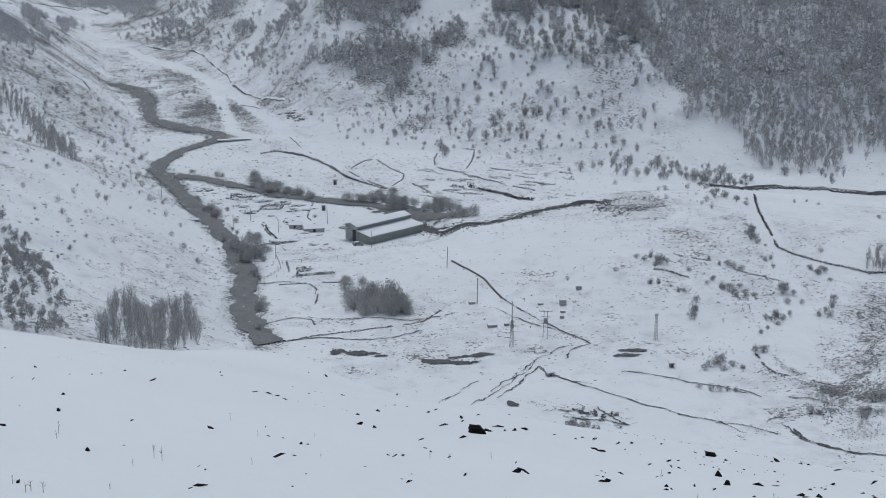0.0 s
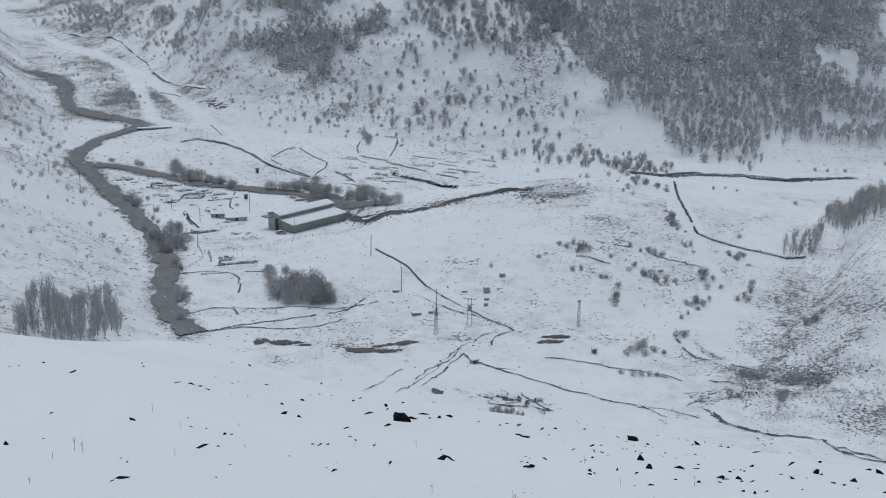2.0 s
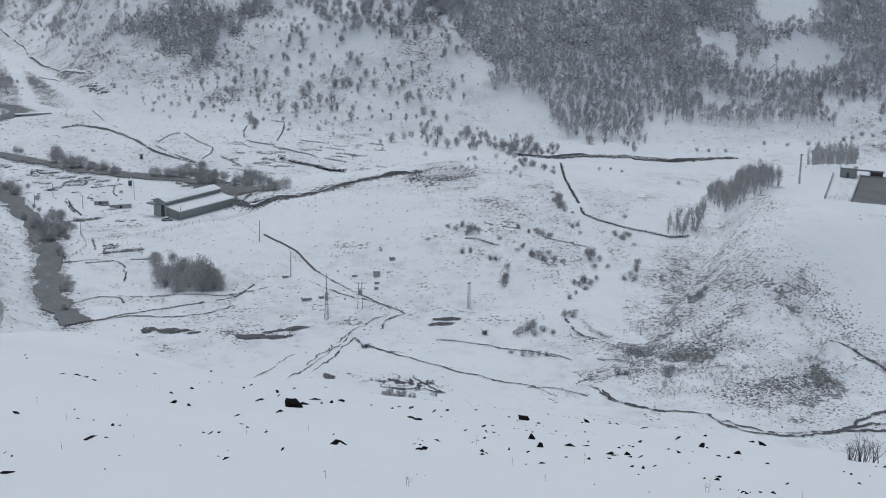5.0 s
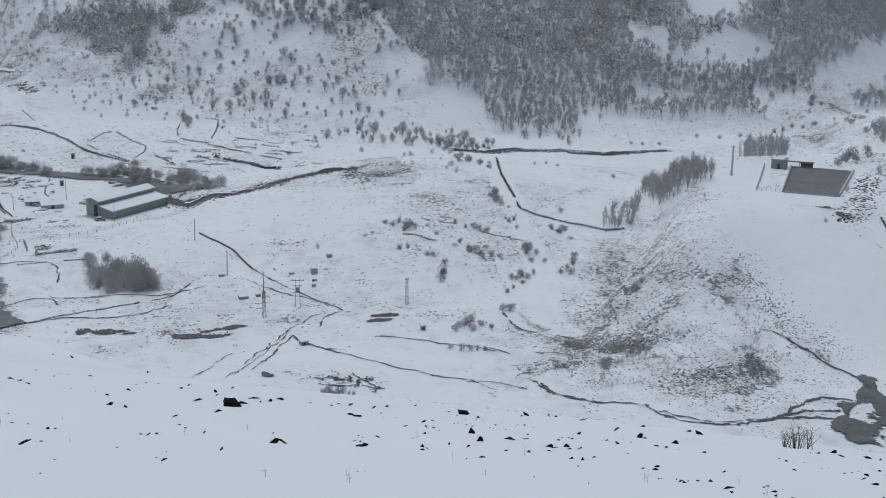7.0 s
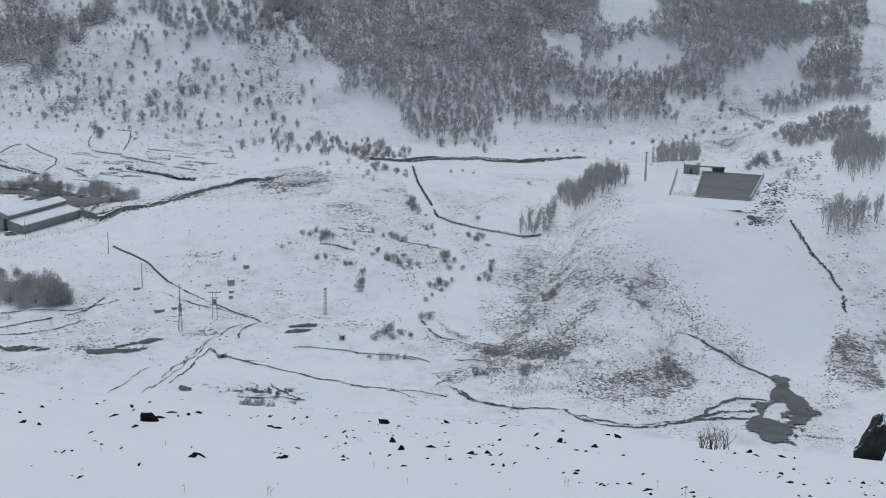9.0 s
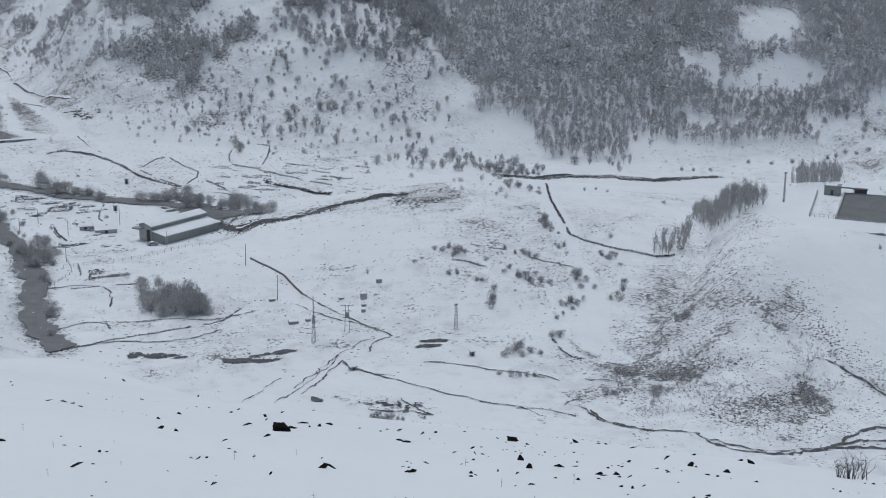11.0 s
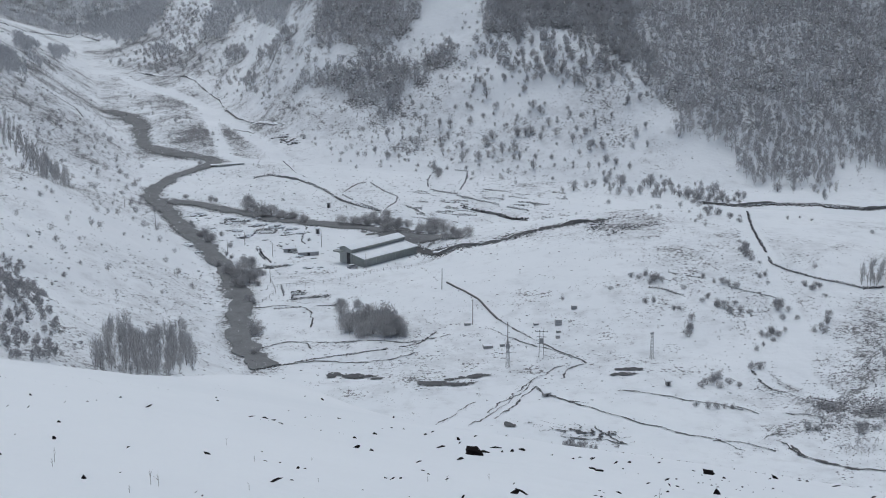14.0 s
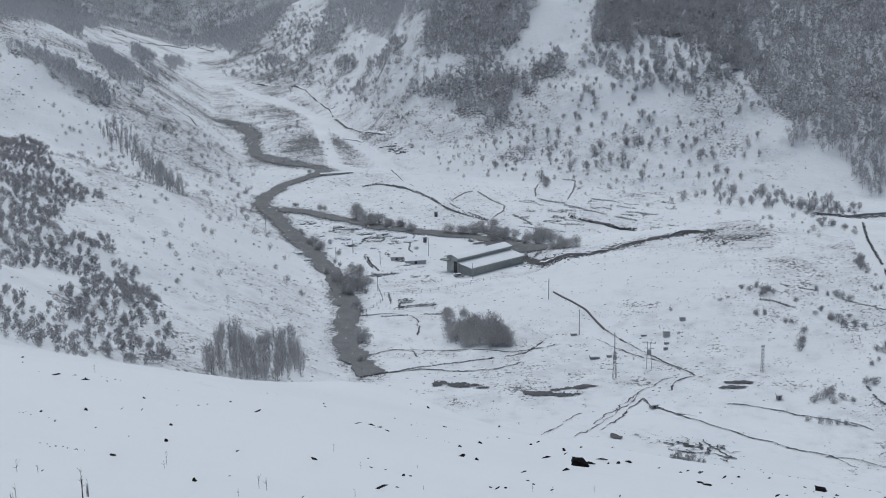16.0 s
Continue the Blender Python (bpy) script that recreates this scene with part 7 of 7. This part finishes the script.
def car():
    root = tagged(new("car"), "parked grey car dusted with snow beside the barn", "car")
    bm = bmesh.new()
    ring = [(-2.1, 0.35), (2.1, 0.35), (2.15, 0.8), (1.2, 0.95), (0.6, 1.42), (-1.2, 1.45), (-1.9, 0.98), (-2.15, 0.85)]
    a, b = [bm.verts.new((x, -0.85, z)) for x, z in ring], [bm.verts.new((x, 0.85, z)) for x, z in ring]
    bm.faces.new(a), bm.faces.new(b[::-1])
    for k in range(8):
        bm.faces.new((a[k], a[(k + 1) % 8], b[(k + 1) % 8], b[k]))
    bmesh.ops.recalc_face_normals(bm, faces=bm.faces)
    bmesh.ops.bevel(bm, geom=list(bm.edges), offset=0.06, segments=1, affect="EDGES")
    part("body", bm, PAINT, root)
    part("windscreen", slab([(0.7, -0.7, 1.4), (1.18, -0.72, 1.02), (1.18, 0.72, 1.02), (0.7, 0.7, 1.4)], 0.02), GLASS_DARK, root)
    for y in (-0.87, 0.87):
        part("side_window", boxed((-1.3, 0.6, y - 0.01, y + 0.01, 0.98, 1.34)), GLASS_DARK, root)
    for x in (-1.3, 1.35):
        for y in (-0.8, 0.8):
            bm = bmesh.new()
            bmesh.ops.create_cone(bm, cap_ends=True, segments=16, radius1=0.33, radius2=0.33, depth=0.22, matrix=Matrix.Translation((x, y, 0.33)) @ Matrix.Rotation(radians(90), 4, "X"))
            wheel = part("wheel", bm, RUBBER, root)
            bm = bmesh.new()
            bmesh.ops.create_cone(bm, cap_ends=True, segments=12, radius1=0.2, radius2=0.2, depth=0.25, matrix=Matrix.Translation((x, y, 0.33)) @ Matrix.Rotation(radians(90), 4, "X"))
            part("rim", bm, STEEL, wheel)
    part("roof_snow", boxed((-1.1, 0.5, -0.7, 0.7, 1.45, 1.52), bevel=0.03), SNOW, root, "thin snow on the roof")
    return root


place(car(), -33.0, 482.5, 20)


def small_building(name, w, d, h, x, y, turn, label, category, wall, rise=0.8, sink=0.3):
    """A small stone or timber building with a snowy pitched roof, door and openings."""
    root = tagged(new(name), label, category)
    part("wall", boxed((-w / 2, w / 2, -d / 2, d / 2, -0.6, h), bevel=0.04), wall, root)
    part("roof", slab([(-w / 2 - 0.3, -d / 2 - 0.3, h + 0.05), (w / 2 + 0.3, -d / 2 - 0.3, h + 0.05), (w / 2 + 0.3, d / 2 + 0.3, h + rise), (-w / 2 - 0.3, d / 2 + 0.3, h + rise)], 0.12), WOOD, root)
    part("roof_snow", slab([(-w / 2 - 0.25, -d / 2 - 0.25, h + 0.24), (w / 2 + 0.25, -d / 2 - 0.25, h + 0.24), (w / 2 + 0.25, d / 2 + 0.25, h + rise + 0.2), (-w / 2 - 0.25, d / 2 + 0.25, h + rise + 0.2)], 0.18), SNOW, root, "settled snow on the roof")
    part("door", boxed((-min(0.5, w * 0.17), min(0.5, w * 0.17), -d / 2 - 0.06, -d / 2 - 0.01, -0.3, min(1.9, h - 0.1))), DARK, root)
    return place(root, x, y, turn, sink)


small_building("outbuilding", 8.0, 4.0, 1.7, -51.9, 501.3, 12, "low stone outbuilding with a snow-covered roof", "outbuilding", CONCRETE)
small_building("outbuilding", 4.5, 3.0, 1.6, -60.2, 507.8, 4, "small low stone outbuilding with a snowy roof", "outbuilding", CONCRETE)
small_building("shed", 1.5, 1.5, 2.5, -51.2, 537, 10, "narrow dark timber shed standing in the snow", "shed", WOOD, 0.3)
small_building("shed", 1.5, 1.4, 2.6, -50, 583, 0, "narrow dark timber shed by the stream bank", "shed", WOOD, 0.3)
small_building("shed", 1.2, 1.1, 1.5, 64, 340.3, 10, "small dark pointed shelter in the snowy field", "shed", WOOD, 0.5)
small_building("shed", 1.9, 1.6, 1.3, 29.3, 333.2, 20, "tiny dark hut beside the stream", "shed", WOOD, 0.5)


def ruin(x, y, w, d, turn, seed):
    """The low stone footing of a fallen building."""
    c, s = math.cos(radians(turn)), math.sin(radians(turn))
    ring = [(x + a * c - b * s, y + a * s + b * c) for a, b in ((-w / 2, -d / 2), (w / 2, -d / 2), (w / 2, d / 2), (-w / 2, d / 2), (-w / 2, -d / 2))]
    WALLS["ruin%d" % seed] = ring
    dry_wall("ruin%d" % seed, 1.0, 0.7, 900 + seed, "tumbled stone footing of a ruined building")


for k, (x, y, w, d, turn) in enumerate(((-45, 438, 13, 6, 4), (-63, 485, 9, 4, 8), (-58, 514, 7, 5, 15), (-74, 541, 9, 5, -10), (-90, 560, 9, 4, 5))):
    ruin(x, y, w, d, turn, k)


def snow_mound(x, y, w, seed):
    """A low heap of stones and timber under a cap of snow."""
    rng = np.random.default_rng(seed)
    root = tagged(new("rubble_heap"), "low heap of dark rubble under a cap of snow", "rubble")
    for name, mat, size, at in (("core", EARTH, (0.5, 0.34, 0.20), (0, 0, 0)), ("snow_cap", SNOW, (0.53, 0.36, 0.17), (0.02, 0.10, 0.055))):
        bm = bmesh.new()
        bmesh.ops.create_icosphere(bm, subdivisions=3, radius=1.0)
        off = Vector(rng.uniform(0, 30, 3))
        for v in bm.verts:
            k = 1 + 0.35 * noise.fractal(v.co * 1.6 + off, 0.8, 2.1, 3)
            v.co = Vector((v.co.x * size[0] * k + at[0], v.co.y * size[1] * k + at[1], v.co.z * size[2] * k + at[2])) * w
        part(name, bm, mat, root)
    place(root, x, y, math.degrees(-math.atan2(x, y)) + rng.uniform(-20, 20), 0.02 * w)


MOUNDS = [(-108.5, 572.6, 7.7), (-103.1, 567.3, 3.1), (-92.6, 563.2, 5), (-92, 556, 3.5), (-84.4, 560.2, 4.5), (-86.6, 543.8, 4.9), (-82, 534.3, 7.2), (-97.9, 548.5, 3), (-77.7, 552.1, 5.9), (-70, 547.1, 6.8), (-62.8, 544.8, 5.3), (-64.2, 539, 3.4), (-58.6, 537.3, 3.8), (-55.6, 539.6, 2.4), (-104.2, 520.9, 4.7), (-97.8, 512.3, 3.5), (-66.1, 534.8, 2.4), (-72.5, 527.1, 2.8), (-58.3, 485.9, 3.9), (-65.3, 484.9, 5.2), (-69.2, 561.7, 2.5), (-80.4, 564.3, 3), (-91.2, 529.9, 2.4), (-55, 498.1, 3.5), (-49, 494.3, 2.6), (-49.9, 480.1, 3.8), (-45, 480.2, 2.1)]
for k, (x, y, w) in enumerate(MOUNDS):
    snow_mound(x, y, w, 610 + k)


def hay_box(x, y, w, h, turn, label):
    root = tagged(new("crate"), label, "crate")
    part("body", boxed((-w / 2, w / 2, -w * 0.4, w * 0.4, -0.2, h), bevel=0.06), CONCRETE, root)
    for k in range(3):
        z = h * (0.2 + 0.3 * k)
        part("slat", boxed((-w / 2 - 0.03, w / 2 + 0.03, -w * 0.4 - 0.05, -w * 0.4 - 0.005, z, z + 0.12)), STEEL, root)
    part("snow_cover", boxed((-w * 0.45, w * 0.45, -w * 0.36, w * 0.36, h + 0.005, h + 0.12), bevel=0.05), SNOW, root, "snow on top")
    place(root, x, y, turn)


for x, y, w, h in ((37.9, 389, 2.0, 1.8), (37.4, 383, 1.4, 0.6), (36.7, 378, 1.2, 0.9), (31, 391, 1.6, 0.45), (44, 400, 1.7, 1.1), (9.3, 396.5, 2.0, 0.7), (15.0, 375, 2.9, 0.7), (19.5, 375.2, 1.5, 0.7)):
    hay_box(x, y, w, h, 8, "grey slatted crate standing in the snow")


def footbridge():
    root = tagged(new("bridge"), "narrow snow-covered concrete bridge across the river", "bridge")
    part("deck", boxed((-9, 9, -1.6, 1.6, 0.62, 0.85)), CONCRETE, root)
    part("snow_cover", boxed((-9, 9, -1.55, 1.55, 0.855, 1.1), bevel=0.04), SNOW, root)
    for x in (-6, 6):
        part("pier", boxed((x - 0.6, x + 0.6, -1.4, 1.4, -1.5, 0.49)), CONCRETE, root)
    place(root, -112, 681, 16)


footbridge()


def wire_fence(points, step, h, label):
    p = rounded(points, step, 1)
    root = tagged(new("fence"), label, "fence")
    for x, y in p:
        z = float(ground(x, y))
        part("post", boxed((x - 0.06, x + 0.06, y - 0.06, y + 0.06, z - 0.3, z + h)), WOOD, root)
    for k in (0.45, 0.9):
        bm = bmesh.new()
        for (x0, y0), (x1, y1) in zip(p, p[1:]):
            beam(bm, (x0, y0, float(ground(x0, y0)) + h * k), (x1, y1, float(ground(x1, y1)) + h * k), 0.035)
        part("wire", bm, STEEL, root)


wire_fence([(-62, 452), (-45, 455), (-30, 462), (-18, 472), (-2, 482)], 3.0, 1.3, "wire fence on wooden posts below the barn")
wire_fence([(-64, 424), (-58, 445), (-62, 462)], 3.0, 1.2, "wire fence on wooden posts in the meadow")



# ---- the near slope: rocks, dry stalks and a bush at its brow ----
def clod_mesh(seed, kind):
    """A broken clod or stone: the hull of scattered corners; kind 0 bulky, 1 a wedge, 2 a bent blade."""
    rng = np.random.default_rng(seed)
    bm = bmesh.new()
    n = (26, 16, 14)[kind]
    skew = rng.uniform(-0.35, 0.35)
    for _ in range(n):
        x, y = rng.uniform(-0.5, 0.5), rng.uniform(-0.5, 0.5)
        top = max(0.05, 1 - abs((x - skew) / (0.5 + abs(skew))) ** (5.0, 0.9, 0.6)[kind]) * (1 - 0.8 * y * y)
        z = top * rng.uniform(0.75, 1.05) if rng.uniform() < 0.65 else rng.uniform(-0.25, 0.2)
        bm.verts.new((x, y * (0.9, 0.55, 0.35)[kind], z * ((1.0 + 0.9 * x * (1 if skew > 0 else -1)) if kind == 0 else 1.0)))
    hull = bmesh.ops.convex_hull(bm, input=bm.verts)
    bmesh.ops.delete(bm, geom=[g for g in hull["geom_interior"] if isinstance(g, bmesh.types.BMVert)], context="VERTS")
    if kind == 0:
        bmesh.ops.subdivide_edges(bm, edges=bm.edges[:], cuts=1, use_grid_fill=True)
        off = Vector(rng.uniform(0, 40, 3))
        for v in bm.verts:
            v.co += 0.16 * Vector((noise.noise(v.co * 4 + off), noise.noise(v.co * 4 - off), noise.noise(v.co * 5 + off * 2)))
    if kind == 2:
        for v in bm.verts:
            v.co.z += 0.9 * (0.25 - v.co.x * v.co.x)
    me = bpy.data.meshes.new("rock")
    bm.to_mesh(me)
    bm.free()
    me.materials.append(ROCK)
    return me


CLOD_MESHES = [[clod_mesh(800 + 20 * kind + k, kind) for k in range(7)] for kind in range(3)]
nr = random.Random(44)
for x, y, w, h, lean in CLODS:
    thin = h < 0.38 * w or (abs(lean) >= 20 and w > h)
    kind = 2 if thin else 0 if w > 0.25 else 1
    if abs(lean) >= 20 and w > h:
        w, h = w / math.cos(radians(lean)), h * 0.5
    ob = new("rock", nr.choice(CLOD_MESHES[kind]))
    turn = -math.atan2(x, y) + nr.uniform(-0.3, 0.3)
    ob.matrix_world = Matrix.Translation((x, y, float(ground(x, y)) - 0.08 * h + (0.35 * w * abs(math.sin(radians(lean))) if thin else 0))) @ Matrix.Rotation(turn, 4, "Z") @ Matrix.Rotation(-radians(lean), 4, "Y") @ Matrix.Diagonal((w * 1.1, max(0.05, w * nr.uniform(0.5, 0.9)), h * 1.1, 1))
    label = "large dark boulder at the brow of the snowy slope" if w > 0.9 else "thin dark blade of turf sticking out of the snow" if thin else "dark wet clod poking out of the snow"
    if w > 0.9:
        ob.data = ob.data.copy()
        ob.data.materials[0] = BOULDER
    tagged(ob, label, "rock", "rocks in the near snow")

# clods and tufts too small to count
gx, gy = [], []
grng = np.random.default_rng(46)
for _ in range(2600):
    a, r = radians(grng.uniform(-27, 39)), math.exp(grng.uniform(math.log(9), math.log(75)))
    gx.append(r * math.sin(a)), gy.append(r * math.cos(a))
gx, gy = np.array(gx), np.array(gy)
keep = fbm(gx, gy, 7.0, 2, 47) + 0.62 * np.clip(gx / 12, -1, 1) > 0.74
gx, gy = gx[keep], gy[keep]
tx, ty = [], []
for _ in range(12):
    a, r = radians(grng.uniform(-26, 4)), math.exp(grng.uniform(math.log(14), math.log(80)))
    way = grng.uniform(-0.5, 0.3)
    for k in range(int(grng.uniform(5, 16))):
        q = k * r * 0.006 * grng.uniform(0.4, 1.6)
        tx.append(r * math.sin(a) + q * math.cos(way) + grng.normal(0, 0.002 * r)), ty.append(r * math.cos(a) + q * math.sin(way) + grng.normal(0, 0.006 * r))
crumbs = np.exp(grng.normal(math.log(0.022), 0.5, len(tx)))
stones("clods", np.array(tx), np.array(ty), crumbs, 49, ROCK, "tiny dark crumbs of soil strung over the snow", "stones", 0.005)
stones("clods", gx, gy, np.exp(grng.normal(math.log(0.045), 0.45, len(gx))), 48, ROCK, "small dark clods and stones speckling the snow", "stones", 0.01)

FADED = material("faded_stalk", (0.30, 0.29, 0.28), 0.9, 0.3, 0.2, 0, 0.1)
STRAW = material("withered_stalk", (0.06, 0.052, 0.045), 0.9, 0.3, 0.2, 0, 0.1)


def stalk(x, y, h, rng):
    """A dry stem with a few side twigs."""
    root = tagged(new("dry_stalk"), "thin withered stalk standing in the snow", "plant")
    v, f = trunk_mesh(h, 0.0035 + 0.004 * h, 4, (rng.uniform(-0.12, 0.12) * h, rng.uniform(-0.1, 0.1) * h))
    part("stem", mesh_from_arrays("stem", v, f), FADED, root)
    r2 = np.random.default_rng(rng.randrange(10 ** 6))
    n = 5
    b = np.stack([np.zeros(n), np.zeros(n), r2.uniform(0.35, 0.85, n) * h], -1)
    t = b + np.stack([r2.normal(0, 0.16, n), r2.normal(0, 0.16, n), r2.uniform(0.1, 0.3, n)], -1) * h
    v, f = slivers(b, t, np.full(n, 0.006), r2)
    part("side_twigs", mesh_from_arrays("side_twigs", v, f), FADED, root)
    root.matrix_world = Matrix.Translation((x, y, float(ground(x, y))))


for x, y, h in STALKS:
    stalk(x, y, h, nr)


def dry_branch(x, y, h, seed):
    """A withered forked weed, its stems rising out of the snow."""
    rng = np.random.default_rng(seed)
    root = tagged(new("dry_weed"), "dark withered weed with forked stems in the snow", "plant")
    for k in range(4):
        bx, by, reach = rng.uniform(-0.10, 0.10) * h, rng.uniform(-0.08, 0.08) * h, h * (1.0, 0.8, 0.72, 0.35)[k]
        lean = rng.uniform(-0.12, 0.12, 2) * reach
        v, f = trunk_mesh(reach, 0.012 * h + 0.002, 5, lean)
        part("stem", mesh_from_arrays("stem", v + (bx, by, 0), f), STRAW, root, "dark forked stem")
        n = 4
        u = rng.uniform(0.45, 0.95, n)[:, None]
        b = np.array([[bx, by, 0]]) + u * np.array([[lean[0], lean[1], reach]])
        t = b + np.column_stack([rng.choice((-1, 1), n) * rng.uniform(0.05, 0.15, n), rng.normal(0, 0.05, n), rng.uniform(0.1, 0.22, n)]) * reach
        v, f = slivers(b, t, np.full(n, 0.016 * h), rng)
        part("side_twigs", mesh_from_arrays("side_twigs", v, f), STRAW, root)
    root.matrix_world = Matrix.Translation((x, y, float(ground(x, y))))


for k, (x, y, h) in enumerate(((-3.8, 9.6, 0.27), (-3.8, 9.7, 0.16), (-3.95, 8.6, 0.12))):
    dry_branch(x, y, h, 90 + k)


def brow_bush(x, y, h, seed):
    root = tagged(new("bush"), "leafless dark thorny bush at the brow of the slope", "bush")
    rng = np.random.default_rng(seed)
    n = 16
    b = np.stack([rng.normal(0, 0.08, n), rng.normal(0, 0.08, n), np.full(n, -0.05)], -1)
    lean = rng.normal(0, 0.32, (n, 2)) * h
    t = np.column_stack([b[:, :2] + lean, rng.uniform(0.6, 1.05, n) * h])
    v, f = slivers(b, t, np.full(n, 0.03), rng)
    tagged(part("stems", mesh_from_arrays("stems", v, f), BARK, root), kind="stuff")
    m = 70
    k, u = rng.integers(0, n, m), rng.uniform(0.3, 0.95, m)[:, None]
    b2 = b[k] * (1 - u) + t[k] * u
    t2 = b2 + np.column_stack([rng.normal(0, 0.16, (m, 2)), rng.uniform(0.05, 0.3, m)]) * h
    v, f = slivers(b2, t2, np.full(m, 0.014), rng)
    tagged(part("twigs", mesh_from_arrays("twigs", v, f), BARK, root), kind="stuff")
    root.matrix_world = Matrix.Translation((x, y, float(ground(x, y))))


for k, (x, y, h) in enumerate(BROW_BUSH):
    brow_bush(x, y, h, 60 + k)
